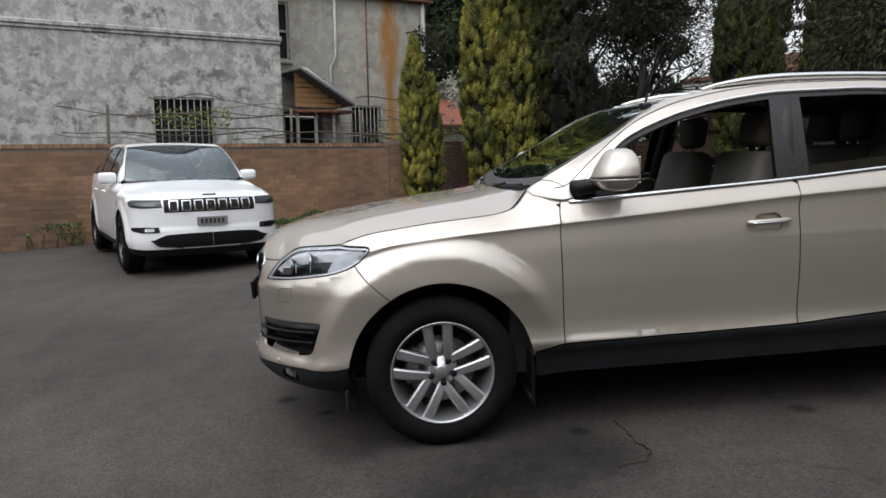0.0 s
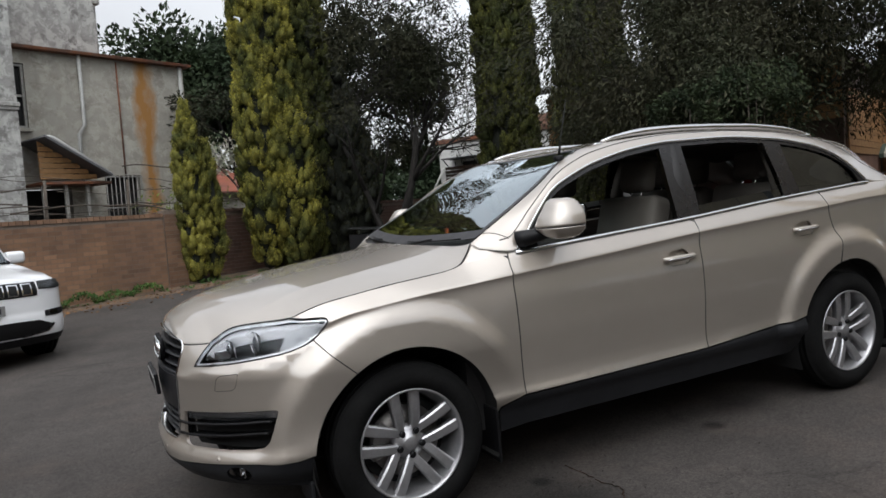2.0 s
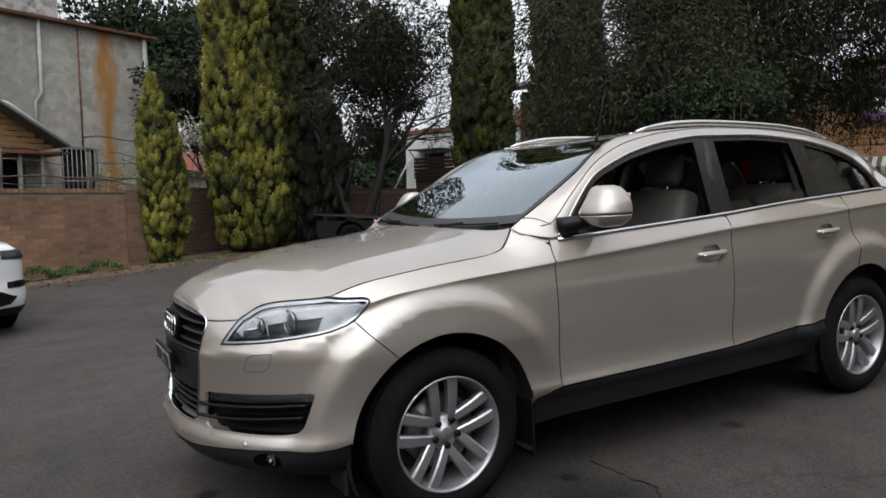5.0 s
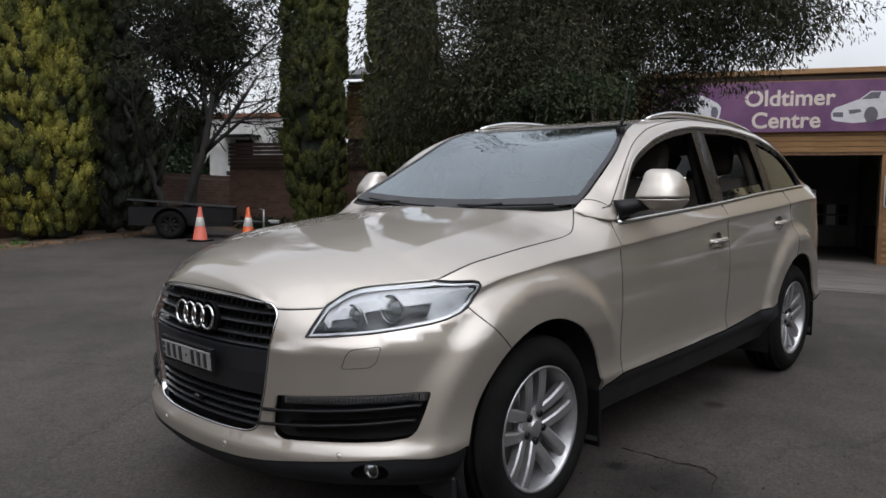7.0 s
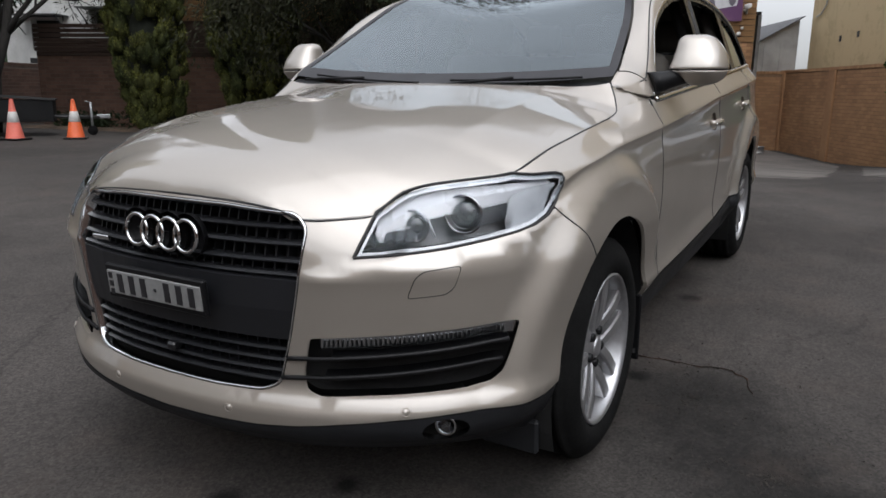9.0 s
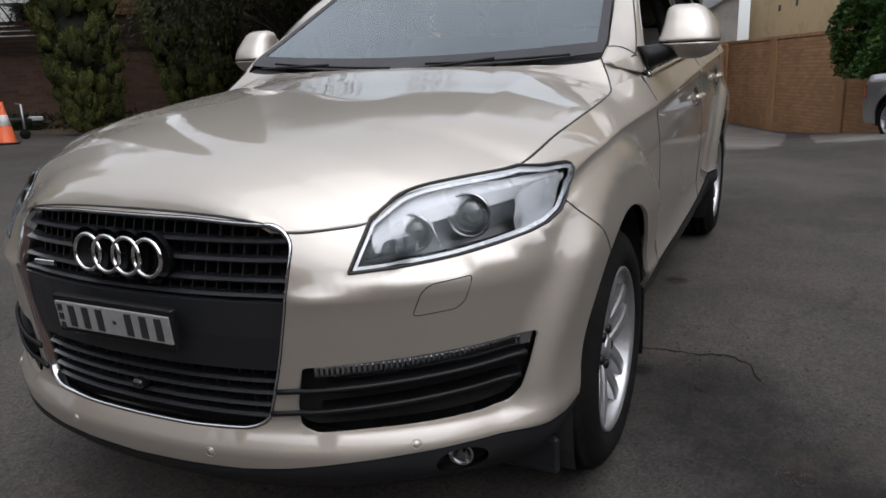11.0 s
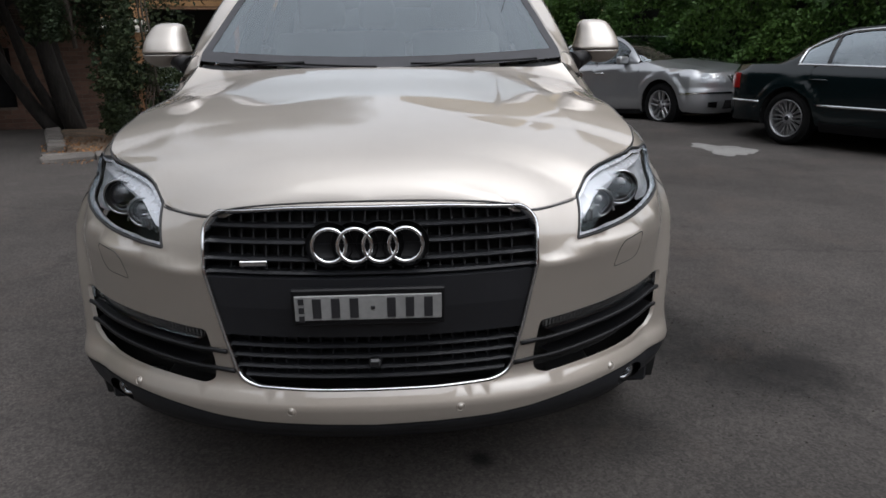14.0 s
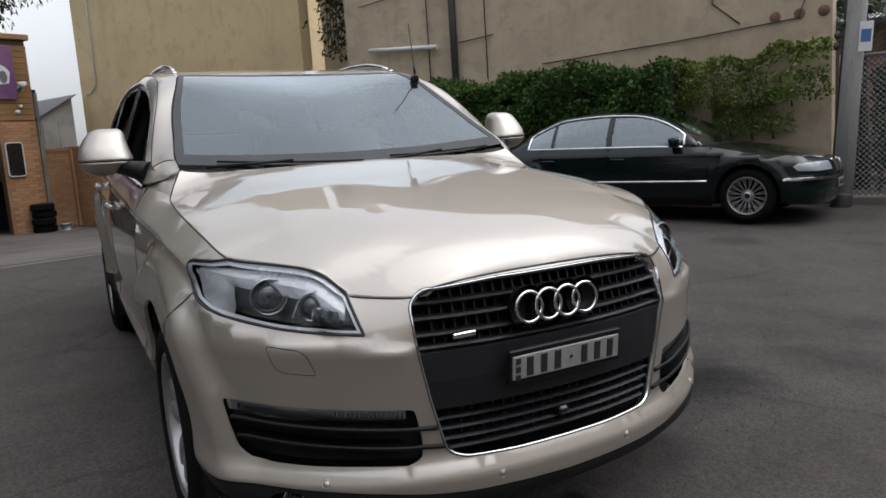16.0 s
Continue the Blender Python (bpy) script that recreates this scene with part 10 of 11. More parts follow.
def twigs():
    """Bare vine stems and cables strung above the brick wall."""
    root = thing("bare_vine", "tangle of bare vine stems above the brick wall", "vine", SITE.copy())
    r = random.Random(4)
    for k in range(26):
        bm = bmesh.new()
        u0 = r.uniform(-1.5, 7.0)
        z = r.uniform(1.85, 2.75)
        w = r.uniform(11.1, 13.4)
        pts = []
        ln = r.uniform(1.2, 3.6)
        sag = r.uniform(-.35, .1)
        for i in range(8):
            f = i / 7
            pts.append((u0 + ln * f, w + 0.1 * math.sin(3 * f + k), z + sag * f + 0.05 * math.sin(7 * f + k)))
        tube(bm, pts, r.uniform(0.006, 0.016), 5)
        part("stem", bm, M_TWIG, root)
    for u in (-0.3, 3.35, 5.0):
        bm = bmesh.new()
        tube(bm, [(u, 11.6, 0.5), (u + 0.05, 11.6, 2.5)], 0.03, 6)
        part("stake", bm, M_TWIG, root)
    rs = np.random.RandomState(3)
    P = np.stack([rs.uniform(0.6, 2.2, 260), rs.uniform(11.3, 12.2, 260), rs.normal(2.25, 0.13, 260)], 1)
    P2 = np.stack([rs.uniform(5.6, 8.0, 260), rs.uniform(11.6, 12.8, 260), rs.normal(2.0, 0.2, 260)], 1)
    scatter("leaves", np.concatenate([P, P2]), np.tile([0.6, 0, 0.2], (520, 1)), 0.10, 0.4, M_HEDGE_YEL, root, 4)


twigs()

# ---- loose things in the yard ----
M_CONE = material("cone_orange", (0.62, 0.11, 0.03), 0.55, var=0.15, mix_scale=6, bump=0.05)
M_CONE_PINK = material("cone_faded", (0.58, 0.13, 0.09), 0.6, var=0.15, mix_scale=6, bump=0.05)
M_BAND = material("reflective_band", (0.55, 0.54, 0.52), 0.45, var=0.2, mix_scale=9, bump=0.03)
M_CANVAS = material("beige_canvas", (0.42, 0.37, 0.29), 0.9, var=0.15, mix_scale=4, fine=120, bump=0.2)
M_STEEL = material("galvanised_steel", (0.36, 0.37, 0.38), 0.45, metal=0.7, var=0.15, mix_scale=5, bump=0.05)
M_TRAILER = material("black_trailer_paint", (0.008, 0.008, 0.0085), 0.75, spec=0.2, var=0.25, mix_scale=3, bump=0.08)
M_POLE = material("weathered_pole", (0.33, 0.325, 0.31), 0.85, var=0.2, mix_scale=2.5, fine=40, bump=0.5, stretch=(3, 3, 0.3), color2=(0.25, 0.245, 0.235))
M_BLUE = material("sign_blue", (0.05, 0.13, 0.32), 0.5, var=0.08, bump=0)
M_WHITE_PLASTIC = material("white_plastic", (0.62, 0.62, 0.61), 0.5, var=0.06, bump=0)
M_BRASSY = material("leaf_blade", (0.06, 0.078, 0.034), 0.55, var=0.25, mix_scale=3, bump=0.05)


def traffic_cone(x, y, mat, label, turn):
    root = thing("traffic_cone", label, "traffic cone", pose(x, y, ground_z(x, y), 0, 0, turn), group="traffic cones")
    part("cone_base", one_box(-.19, -.19, 0, .19, .19, .035, 0.012), M_BLACK_PLASTIC, root, "black rubber base")
    bm = bmesh.new()
    lathe(bm, [(.155, .034), (.145, .05), (.098, .30), (.095, .305)], 26, "Z")
    lathe(bm, [(.064, .485), (.060, .49), (.030, .68), (.024, .70), (.014, .70), (.012, .60)], 26, "Z")
    lathe(bm, [(.094, .30), (.062, .49)], 26, "Z")
    part("cone_body", bm, mat, root)
    bm = bmesh.new()
    lathe(bm, [(.0965, .305), (.0985, .307), (.0655, .484), (.0635, .486)], 26, "Z")
    part("reflective_band", bm, M_BAND, root, "dirty white reflective band")
    return root


traffic_cone(5.1, 11.1, M_CONE_PINK, "faded pink-orange traffic cone with a worn white band", 20)
traffic_cone(5.9, 10.6, M_CONE, "bright orange traffic cone with a white band", 50)


def box_trailer():
    m = pose(4.9, 11.95, ground_z(4.9, 11.95), 0, 0, -35.8)
    root = thing("box_trailer", "low black box trailer with a tilted lid parked behind cones", "trailer", m)
    L0, L1, W0, W1 = -.85, 1.25, .08, 1.08
    for nm, b in (("side_panel", (L0, W0, .30, L1, W0 + .02, .66)), ("side_panel", (L0, W1 - .02, .30, L1, W1, .66)), ("end_panel", (L0, W0 + .02, .30, L0 + .02, W1 - .02, .66)),
                  ("end_panel", (L1 - .02, W0 + .02, .30, L1, W1 - .02, .66)), ("floor_panel", (L0, W0, .27, L1, W1, .298))):
        part(nm, one_box(*b, 0.004), M_TRAILER, root)
    bm = one_box(0, -.02, 0, 2.16, 1.04, .03, 0.008)
    bmesh.ops.transform(bm, matrix=Matrix.Translation((L0 - .02, W0, .80)) @ Matrix.Rotation(radians(4.0), 4, "Y"), verts=bm.verts)
    part("lid", bm, M_TRAILER, root, "black lid with a pale worn edge")
    bm = one_box(0, -.026, 0, 2.17, -.0205, .018)
    bmesh.ops.transform(bm, matrix=Matrix.Translation((L0 - .02, W0, .805)) @ Matrix.Rotation(radians(4.0), 4, "Y"), verts=bm.verts)
    part("lid_edge", bm, M_IRON_DARK, root, "worn dark edge strip")
    for y, sd in ((-.02, -1), (1.18, 1)):
        wheel = make_wheel("wheel", root, (0, y, .295), sd, .295, .165, .175, brake=False, spokes=8, w0=.05, w1=.06, mat=M_TRAILER, hub_r=.07, bolts=5)
        bm = bmesh.new()
        rows = []
        for k in range(13):
            a = radians(5 + 170 * k / 12)
            rows.append([bm.verts.new((.37 * math.cos(a), y + o, .30 + .37 * math.sin(a))) for o in (-.11, .11)] + [bm.verts.new((.355 * math.cos(a), y + o, .30 + .355 * math.sin(a))) for o in (.11, -.11)])
        for p, q in zip(rows, rows[1:]):
            for k in range(4):
                bm.faces.new((p[k], p[(k + 1) % 4], q[(k + 1) % 4], q[k]))
        bmesh.ops.recalc_face_normals(bm, faces=bm.faces)
        part("mudguard", bm, M_TRAILER, root)
    bm = bmesh.new()
    tube(bm, [(0, -.05, .295), (0, 1.2, .295)], .025, 8)
    part("axle", bm, M_TRAILER, root)
    for y in (W0 + .1, W1 - .1):
        bm = bmesh.new()
        tube(bm, [(L1 - .1, y, .37), (L1 + .75, (W0 + W1) / 2 + (y - .58) * .1, .33)], .03, 6)
        part("drawbar", bm, M_IRON_DARK, root, "dark steel drawbar arm")
    part("coupling", one_box(L1 + .70, .53, .31, L1 + .95, .63, .39, 0.015), M_STEEL, root)
    bm = bmesh.new()
    tube(bm, [(L1 + .62, .45, .62), (L1 + .62, .45, .12)], .022, 8)
    tube(bm, [(L1 + .62, .45, .62), (L1 + .52, .45, .64)], .010, 6)
    part("jockey_post", bm, M_STEEL, root)
    bm = bmesh.new()
    lathe(bm, [(0.0, .03), (.08, .03), (.09, .015), (.09, -.015), (.08, -.03), (0.0, -.03)], 20, "Y", Matrix.Translation((L1 + .62, .45, .09)))
    part("jockey_wheel", bm, M_TYRE, root)


box_trailer()


def closed_umbrella():
    u, w = 15.2, -1.40
    x, y = site_xy(u, w)
    root = thing("garden_umbrella", "tall closed beige canvas umbrella on a stand", "umbrella", pose(x, y, ground_z(x, y)))
    bm = bmesh.new()
    tube(bm, [(0, 0, 0.02), (0, 0, 2.12)], .022, 10)
    part("umbrella_pole", bm, M_STEEL, root)
    bm = bmesh.new()
    rows = []
    prof = [(.03, 2.06), (.06, 1.98), (.11, 1.80), (.10, 1.62), (.13, 1.40), (.17, 1.05), (.16, .85), (.19, .62), (.17, .55)]
    for r, z in prof:
        rows.append([bm.verts.new(((r * (1 + .28 * math.cos(8 * a))) * math.cos(a + .3 * (z - .5)), (r * (1 + .28 * math.cos(8 * a))) * math.sin(a + .3 * (z - .5)), z + .03 * math.cos(8 * a) * (z < .7))) for a in [2 * math.pi * k / 48 for k in range(48)]])
    for p, q in zip(rows, rows[1:]):
        for k in range(48):
            f = bm.faces.new((p[k], q[k], q[(k + 1) % 48], p[(k + 1) % 48]))
            f.smooth = True
    part("canopy", bm, M_CANVAS, root, "furled beige canvas")
    bm = bmesh.new()
    lathe(bm, [(0.0, .09), (.05, .09), (.06, .07), (.24, .05), (.25, 0.0)], 24, "Z")
    part("umbrella_stand", bm, M_CONCRETE, root)


closed_umbrella()


def wall_mirror():
    m = SITE @ Matrix.Translation((19.5, -7.06, 1.575))
    root = thing("traffic_mirror", "dark upright panel in a white rounded frame on the pier", "mirror", m)
    fr = round_poly([(-.235, -.475), (.235, -.475), (.235, .475), (-.235, .475)], 0.11, 6)
    bm = bmesh.new()
    rows = []
    for x, k in ((-.02, 0), (-.065, .006), (-.07, .022), (-.055, .034), (-.045, .036)):
        rows.append([bm.verts.new((x, p[0], p[1])) for p in inset_poly(fr, k)])
    for p, q in zip(rows, rows[1:]):
        for k in range(len(p)):
            bm.faces.new((p[k], p[(k + 1) % len(p)], q[(k + 1) % len(p)], q[k]))
    bmesh.ops.recalc_face_normals(bm, faces=bm.faces)
    part("mirror_frame", bm, M_WHITE_PLASTIC, root, "white rounded frame")
    bm = bmesh.new()
    inn = inset_poly(fr, .034)
    f = bm.faces.new([bm.verts.new((-.048, p[0], p[1])) for p in inn])
    r = bmesh.ops.extrude_face_region(bm, geom=[f])
    bmesh.ops.translate(bm, verts=[v for v in r["geom"] if isinstance(v, bmesh.types.BMVert)], vec=(.03, 0, 0))
    bmesh.ops.recalc_face_normals(bm, faces=bm.faces)
    part("mirror_face", bm, M_GLOSS_BLACK, root, "black glossy face")
    part("mirror_bracket", one_box(-.03, -.05, -.05, .0, .05, .05), M_STEEL, root)


wall_mirror()


def spare_tyres():
    u, w = 19.15, -7.45
    z = site_z(u, w) + .012
    for k in range(4):
        m = SITE @ Matrix.Translation((u + (.03, -.02, .02, 0)[k], w + (0, .03, -.02, .02)[k], z + .10 + .20 * k)) @ Matrix.Rotation(radians(90), 4, "X") @ Matrix.Rotation(k * .7, 4, "Y")
        root = thing("tyre", "worn black tyre in a stack by the pier", "tyre", m, group="stack of tyres")
        bm_root = make_tyre(root, Matrix.Identity(4), .31, .20, .19)
    root = thing("wheel_rim", "bare pale steel rim lying beside the tyres", "wheel rim", SITE @ Matrix.Translation((18.95, -7.95, z + .09)) @ Matrix.Rotation(radians(90), 4, "X"))
    bm = bmesh.new()
    lathe(bm, [(.205, .09), (.19, .085), (.175, .06), (.165, -.06), (.19, -.085), (.205, -.09)], 32, "Y")
    part("rim_barrel", bm, M_STEEL, root)
    bm = bmesh.new()
    lathe(bm, [(.166, .02), (.10, .03), (.05, .02), (.04, .0)], 32, "Y")
    part("rim_disc", bm, M_STEEL, root)


spare_tyres()


def security_camera(w, z, label, small=False):
    root = thing("security_camera", label, "camera", SITE @ Matrix.Translation((19.5, w, z)))
    bm = bmesh.new()
    if small:
        lathe(bm, [(.0, -.09), (.04, -.08), (.06, -.05), (.065, 0.0)], 16, "X")
        part("camera_dome", bm, M_WHITE_PLASTIC, root)
        return
    box(bm, -.30, -.05, -.045, -.06, .05, .055, 0.015, Matrix.Rotation(radians(-12), 4, "Y"))
    part("camera_body", bm, M_WHITE_PLASTIC, root)
    bm = bmesh.new()
    tube(bm, [(0, 0, -.12), (-.10, 0, -.12), (-.14, 0, -.03)], .016, 8)
    lathe(bm, [(.045, 0), (.045, -.02), (0, -.02)], 14, "X", Matrix.Translation((0, 0, -.12)))
    part("camera_bracket", bm, M_WHITE_PLASTIC, root)


security_camera(-7.42, 3.62, "white bullet camera beside the workshop sign")
security_camera(-7.30, 2.86, "small white dome camera under the sign", True)


def street_pole():
    u, w = -.29, -8.95
    x, y = site_xy(u, w)
    root = thing("street_pole", "weathered grey timber pole at the yard's edge", "pole", Matrix.Translation((x, y, ground_z(x, y))) @ Matrix.Rotation(radians(4), 4, Vector((.881, -.473, 0))) @ pose(0, 0, 0, 0, 0, SITE_TURN))
    bm = bmesh.new()
    tube(bm, [(0, 0, -.2), (0, 0, 2.5), (0, 0, 7.5)], .12, 18, True, [.135, .122, .105])
    part("pole_shaft", bm, M_POLE, root)
    bm = bmesh.new()
    lathe(bm, [(.14, -.05), (.142, .16), (.136, .18), (.12, .182)], 18, "Z")
    part("pole_foot", bm, M_IRON_DARK, root)
    sg = new("pole_sign")
    sg.parent = root
    part("sign_plate", one_box(-.225, .125, 2.04, -.07, .132, 2.42, .003), M_WHITE_PLASTIC, sg, "small white sign with a blue panel")
    part("sign_panel", one_box(-.205, .1335, 2.16, -.09, .136, 2.32), M_BLUE, sg)
    for k, (z, dx) in enumerate(((2.13, .20), (2.28, .23), (2.42, .20))):
        bm = bmesh.new()
        lathe(bm, [(0, -.05), (.025, -.045), (.04, 0), (.022, .05), (0, .06)], 10, "Z", Matrix.Translation((dx - .03 * k, .05, z)) @ Matrix.Rotation(.6 * k, 4, "X"))
        box(bm, .12, .02, z - .02, dx, .06, z + .02)
        part("insulator", bm, M_IRON_DARK, root, "dark fitting on the pole")
    bm = bmesh.new()
    tube(bm, [(.125, .04, .3), (.122, .04, 2.6), (.11, .04, 7.0)], .018, 6)
    part("pole_cable", bm, M_IRON_DARK, root)


street_pole()


def link_fence():
    u0, u1, w = -.22, -6.0, -9.35
    root = thing("link_fence", "chain-link fence with steel posts on a low kerb", "fence", SITE.copy())
    zb = site_z(-.7, w)
    top = zb + 2.02
    for k in range(4):
        u = u0 + (u1 - u0) * k / 3
        bm = bmesh.new()
        tube(bm, [(u, w, zb - .1), (u, w, top + .03)], .024, 10)
        part("fence_post", bm, M_STEEL, root)
    bm = bmesh.new()
    tube(bm, [(u0, w, top), (u1, w, top)], .021, 10)
    part("fence_rail", bm, M_STEEL, root)
    verts, faces = [], []
    pitch, r = .075, .0028
    h = top - zb - .12
    n = int((u0 - u1 + h) / pitch)
    for sgn in (-1, 1):
        for k in range(n):
            a = k * pitch
            p0, p1 = (max(0.0, a - (u0 - u1)), min(h, a))
            if p1 <= p0:
                continue
            ua, ub = u0 - (a - p0), u0 - (a - p1)
            za, zc = p0, p1
            if sgn < 0:
                za, zc = h - p0, h - p1
            b = len(verts)
            for uu, zz in ((ua, za), (ub, zc)):
                verts += [(uu - r, w + sgn * r, zb + .12 + zz), (uu + r, w + sgn * r, zb + .12 + zz), (uu, w + sgn * (r + .004), zb + .12 + zz)]
            faces += [(b, b + 1, b + 4, b + 3), (b + 1, b + 2, b + 5, b + 4), (b + 2, b, b + 3, b + 5)]
    ob = mesh_part("wire_mesh", verts, faces, M_STEEL, root, "galvanised diamond wire mesh")
    ob["kind"] = "stuff"
    part("fence_kerb", one_box(u1, w - .10, zb - .1, u0 + .3, w + .10, zb + .12, .02), M_CONCRETE, root, "low concrete kerb")
    low = thing("low_wall", "low grey rendered wall behind the fence", "wall", SITE.copy())
    part("wall_body", one_box(-6.5, w - 1.2, zb - .2, -1.15, w - .95, zb + .72, .01), M_CONCRETE, low)
    part("wall_coping", one_box(-6.5, w - 1.25, zb + .721, -1.12, w - .90, zb + .78, .01), M_CONCRETE, low)
    house = thing("neighbour_house", "dark brick house wall behind the greenery", "house", SITE.copy())
    part("house_wall", one_box(-9, -17.3, zb - .2, 1.6, -17.0, 3.2), M_BRICK_DARK, house)
    part("house_roof", one_box(-9.2, -17.6, 3.205, 1.7, -16.7, 3.35, .02), M_ROOF_GREY, house)


link_fence()


def palm(u, w, height, seed, label):
    """A leaning trunk topped by long arching fronds of narrow leaflets."""
    r = random.Random(seed)
    x, y = site_xy(u, w)
    root = thing("palm", label, "palm", pose(x, y, ground_z(x, y) - .05))
    bm = bmesh.new()
    tube(bm, [(0, 0, 0), (.05, 0, height * .5), (.02, .05, height)], .12, 10, True, [.15, .11, .10])
    part("palm_trunk", bm, M_BARK, root)
    for k in range(16):
        a = 2 * math.pi * k / 16 + r.uniform(-.2, .2)
        up = r.uniform(.2, 1.1)
        ln = r.uniform(1.3, 1.9)
        verts, faces = [], []
        prev = None
        for i in range(26):
            f = i / 25
            d = Vector((math.cos(a), math.sin(a), 0))
            c = d * ln * f * .9 + Vector((0, 0, height + up * f * 1.2 - 1.5 * f * f))
            side = Vector((-math.sin(a), math.cos(a), 0))
            lw = .42 * math.sin(math.pi * (.08 + .9 * f))
            for s in (-1, 1):
                b = len(verts)
                tip = c + side * s * lw + d * .18 + Vector((0, 0, -.14 - .1 * f))
                verts += [tuple(c), tuple(c + d * .045), tuple(tip), tuple(c + d * .02 + Vector((0, 0, .012)))]
                faces += [(b, b + 1, b + 2), (b, b + 2, b + 3)]
        mesh_part("frond", verts, faces, M_BRASSY, root)


palm(-.25, -11.4, 2.9, 3, "feathery green palm behind the fence")
palm(-1.0, -13.0, 3.4, 5, "low green palm behind the fence")
hedge("shrub", [(-6.5, -13.2, 0.3, -.3, -12.0, 2.1), (-1.4, -10.9, .2, -.5, -10.5, 1.9)], 5200, 0.14, M_SHRUB, "dark shrubs behind the chain-link fence", 41, SITE.copy())


M_BROKEN = material("broken_asphalt", (0.025, 0.023, 0.021), 0.95, spec=0.12, var=0.5, mix_scale=9, fine=90, bump=0.6, bump_scale=45, color2=(0.042, 0.037, 0.033), dist=0.012)


def crack(points, width, seed, mat):
    """A jagged open crack in the asphalt, with a raised crumbling lip."""
    r = random.Random(seed)
    pts = []
    for (x0, y0), (x1, y1) in zip(points, points[1:]):
        n = max(2, int(math.hypot(x1 - x0, y1 - y0) / .022))
        for k in range(n):
            f = k / n
            pts.append((x0 + (x1 - x0) * f + r.uniform(-.008, .008), y0 + (y1 - y0) * f + r.uniform(-.008, .008)))
    verts, faces = [], []
    for i, (x, y) in enumerate(pts):
        a, b = pts[max(0, i - 1)], pts[min(len(pts) - 1, i + 1)]
        d = math.hypot(b[0] - a[0], b[1] - a[1]) or 1
        nx, ny = -(b[1] - a[1]) / d, (b[0] - a[0]) / d
        w = width * r.uniform(.15, 1.0) * math.sin(math.pi * (i + .6) / (len(pts) + .2)) ** .5
        for o, h in ((-w, .0), (-w * .3, .006), (w * .4, .005), (w, .0)):
            verts.append((x + nx * o, y + ny * o, ground_z(x, y) + .004 + h * r.uniform(.3, 1)))
    for i in range(len(pts) - 1):
        for k in range(3):
            faces.append((4 * i + k, 4 * i + k + 1, 4 * i + k + 5, 4 * i + k + 4))
    tagged(mesh_part("asphalt_crack", verts, faces, mat), "jagged crumbling crack in the dark asphalt", "crack", kind="structure")


def loose_grit():
    rs = np.random.RandomState(18)
    verts, faces = [], []
    for k in range(1500):
        d = abs(rs.normal(0, .5))
        a = rs.uniform(0, 2 * math.pi)
        cx, cy = ((.52, -1.14), (.04, -1.48))[k % 2]
        x, y = cx + .62 * d * math.cos(a) + .05, cy + .42 * d * math.sin(a)
        if rs.uniform() < .35:
            x, y = rs.uniform(-3, 8), rs.uniform(-4.5, 0)
        s = rs.uniform(.002, .007)
        z = ground_z(x, y) + .008
        b = len(verts)
        verts += [(x + s * rs.uniform(.6, 1.2), y, z), (x - s * .5, y + s * rs.uniform(.6, 1.2), z), (x - s * .5, y - s, z), (x, y, z + s * rs.uniform(.5, 1))]
        faces += [(b, b + 1, b + 3), (b + 1, b + 2, b + 3), (b + 2, b, b + 3)]
    tagged(mesh_part("grit", verts, faces, M_BROKEN), "loose dark grit scattered on the asphalt", "grit", kind="stuff")


M_CRACK_RED = material("crumbled_red_edge", (0.050, 0.030, 0.023), 0.95, spec=0.12, var=0.5, mix_scale=14, fine=90, bump=0.6, color2=(0.018, 0.015, 0.013), dist=0.012)
crack([(.89, -.80), (.90, -.97), (.90, -1.10), (.93, -1.22), (.86, -1.30), (.70, -1.345)], .006, 31, M_CRACK_RED)
loose_grit()


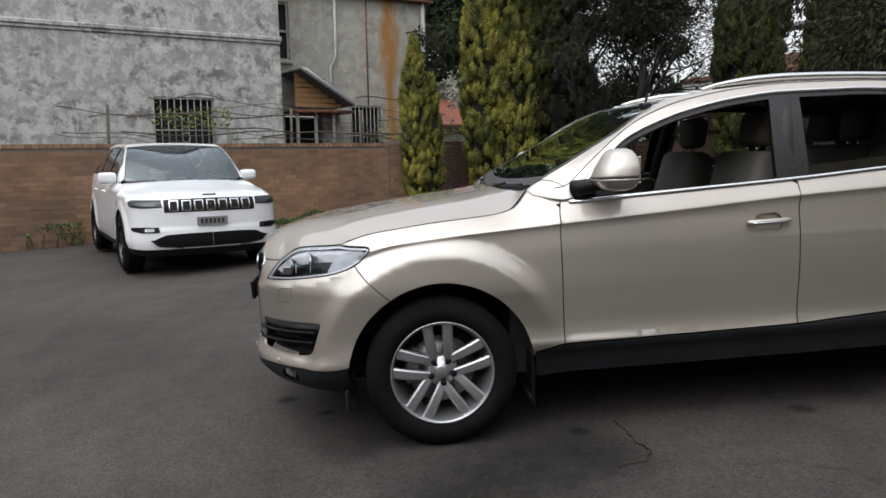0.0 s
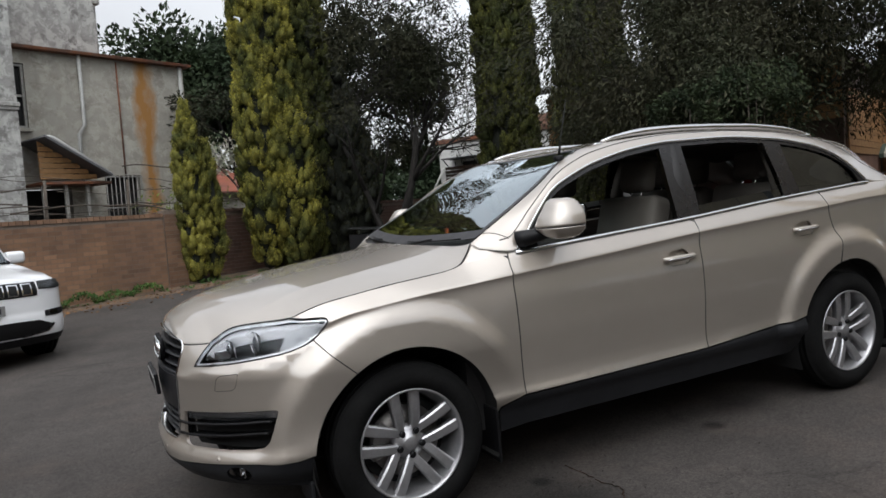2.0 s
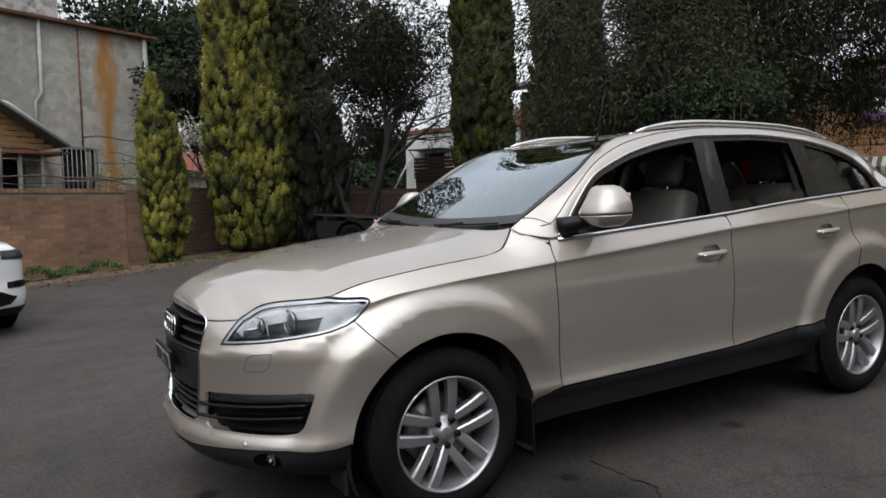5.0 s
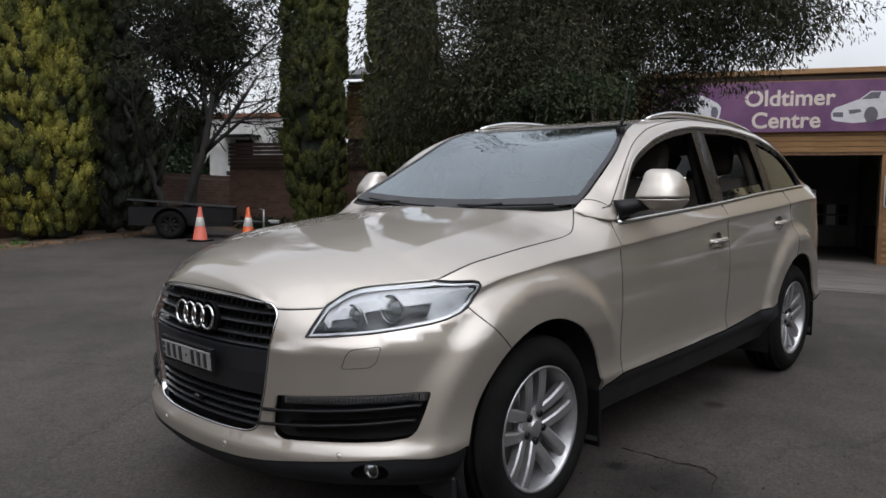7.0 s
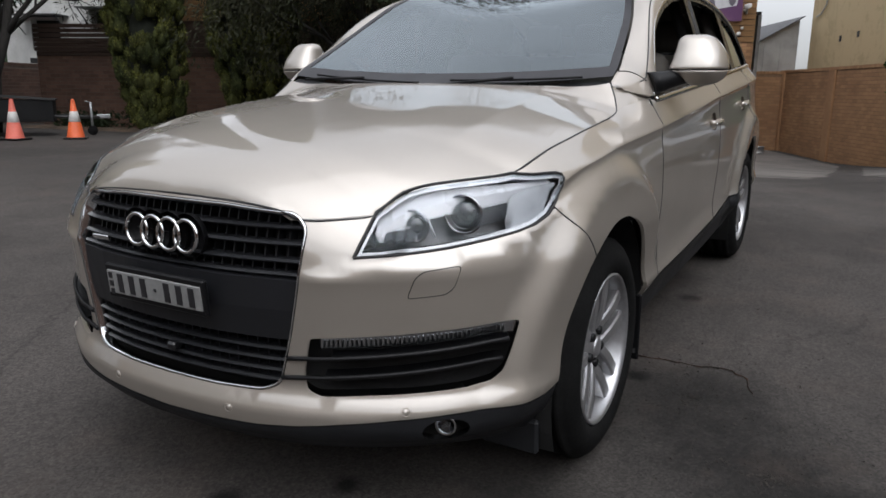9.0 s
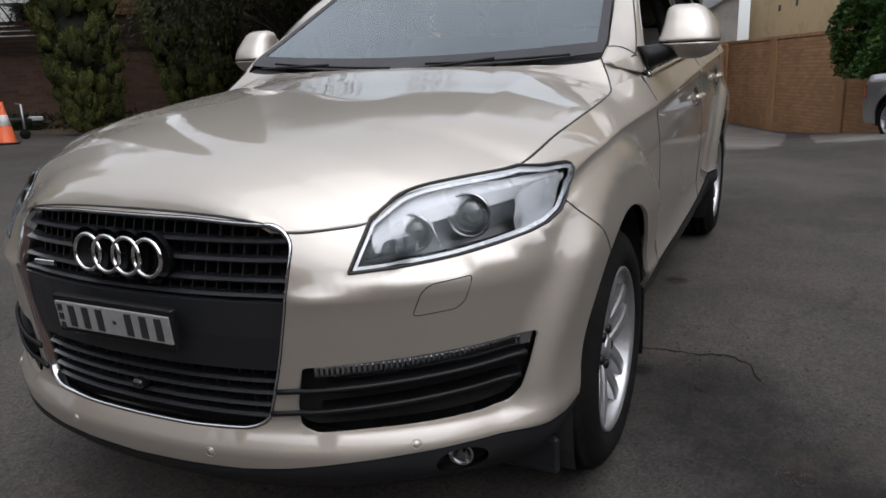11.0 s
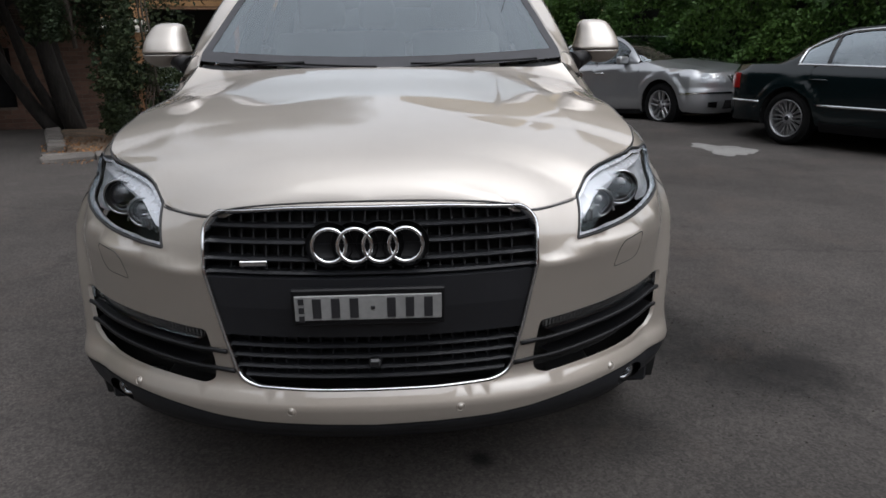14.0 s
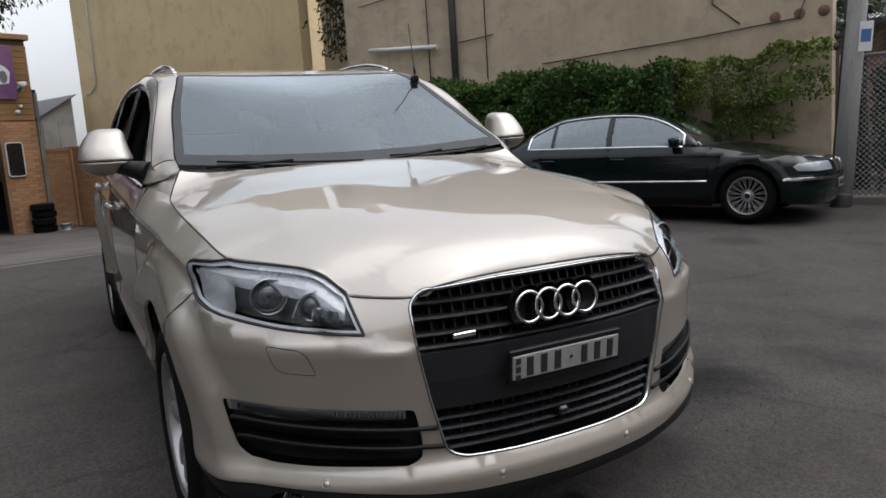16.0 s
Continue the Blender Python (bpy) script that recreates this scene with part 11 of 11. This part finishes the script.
def ground_details():
    r = random.Random(23)
    verts, faces = [], []
    x, y = site_xy(3.57, -6.0)
    verts.append((x, y, ground_z(x, y) + .008))
    rag = [r.uniform(.6, 1.15) for _ in range(40)]
    for i in range(1, 6):
        for k in range(40):
            a = 2 * math.pi * k / 40
            q = i / 5 * (rag[k] + rag[k - 1] + .35 * math.sin(3 * a)) / 2
            px, py = x + .62 * q * math.cos(a), y + .40 * q * math.sin(a)
            verts.append((px, py, ground_z(px, py) + (.008 if i < 5 else -.006)))
    faces += [(0, 1 + k, 1 + (k + 1) % 40) for k in range(40)]
    faces += [(1 + i * 40 + k, 41 + i * 40 + k, 41 + i * 40 + (k + 1) % 40, 1 + i * 40 + (k + 1) % 40) for i in range(4) for k in range(40)]
    ob = mesh_part("cement_patch", verts, faces, M_PATCH)
    tagged(ob, "pale cement patch spilt on the asphalt", "patch", kind="structure")
    ob = site_sheet("gutter_strip", 7.28, 7.56, -6.4, 0.1, 0.006, M_CONCRETE, 3, 30, 0.015)
    tagged(ob, "shallow concrete gutter across the yard", "gutter", kind="structure")
    # agave in the bed
    x, y = site_xy(8.0, -0.15)
    root = thing("agave", "spiky grey-green agave in the garden bed", "plant", pose(x, y, ground_z(x, y) + .05))
    r = random.Random(8)
    for k in range(18):
        a = k * 2.4
        el = r.uniform(.35, 1.2)
        ln = r.uniform(.35, .55)
        d = Vector((math.cos(a) * math.cos(el), math.sin(a) * math.cos(el), math.sin(el)))
        s = Vector((-math.sin(a), math.cos(a), 0))
        n = d.cross(s)
        verts = []
        for f, wd in ((0, .03), (.35, .042), (.75, .025), (1.0, .002)):
            c = d * ln * f - Vector((0, 0, .1 * f * f))
            verts += [tuple(c - s * wd), tuple(c - n * .012 * (1 - f)), tuple(c + s * wd), tuple(c + n * .004)]
        faces = []
        for i in range(3):
            for q in range(4):
                faces.append((4 * i + q, 4 * i + (q + 1) % 4, 4 * i + 4 + (q + 1) % 4, 4 * i + 4 + q))
        mesh_part("leaf", verts, faces, M_BRASSY, root, smooth=True)
    # old log at the foot of the wall
    x, y = site_xy(-4.2, 10.6)
    root = thing("log", "old grey log lying along the brick wall", "log", pose(x, y, ground_z(x, y) + .11, 0, 0, SITE_TURN))
    bm = bmesh.new()
    tube(bm, [(-1.2, 0, 0), (-.4, .03, .01), (.5, -.02, 0), (1.3, .02, -.01)], .12, 12, True, [.12, .13, .115, .10])
    part("log_body", bm, M_BARK, root)


ground_details()


def wall_growth():
    """A dark plant hanging from the recess of the tall wall, and a conduit by its far corner."""
    root = thing("hanging_vine", "dark vine hanging from the tall wall's recess", "vine", SITE.copy())
    rs = np.random.RandomState(12)
    n = 1500
    P = np.stack([rs.normal(9.7, .22, n), rs.uniform(-10.3, -9.55, n), 3.3 + 3.2 * rs.uniform(0, 1, n) ** .7], 1)
    scatter("foliage", P, np.tile([0, .4, -.8], (n, 1)), .14, .4, M_SHRUB, root, 12)
    bm = bmesh.new()
    for k in range(4):
        tube(bm, [(9.6 + .1 * k, -9.9, 6.4), (9.65 + .08 * k, -9.8, 4.8), (9.6 + .1 * k, -9.75, 3.4)], .012, 5)
    part("stem", bm, M_TWIG, root)
    root = thing("conduit", "thin grey conduit clipped to the tall wall", "conduit", SITE.copy())
    bm = bmesh.new()
    tube(bm, [(19.6, -9.70, 8.5), (19.6, -9.70, 3.7), (19.9, -9.70, 3.45), (20.2, -9.70, 3.4)], .022, 8)
    part("pipe", bm, M_PIPE, root)


wall_growth()
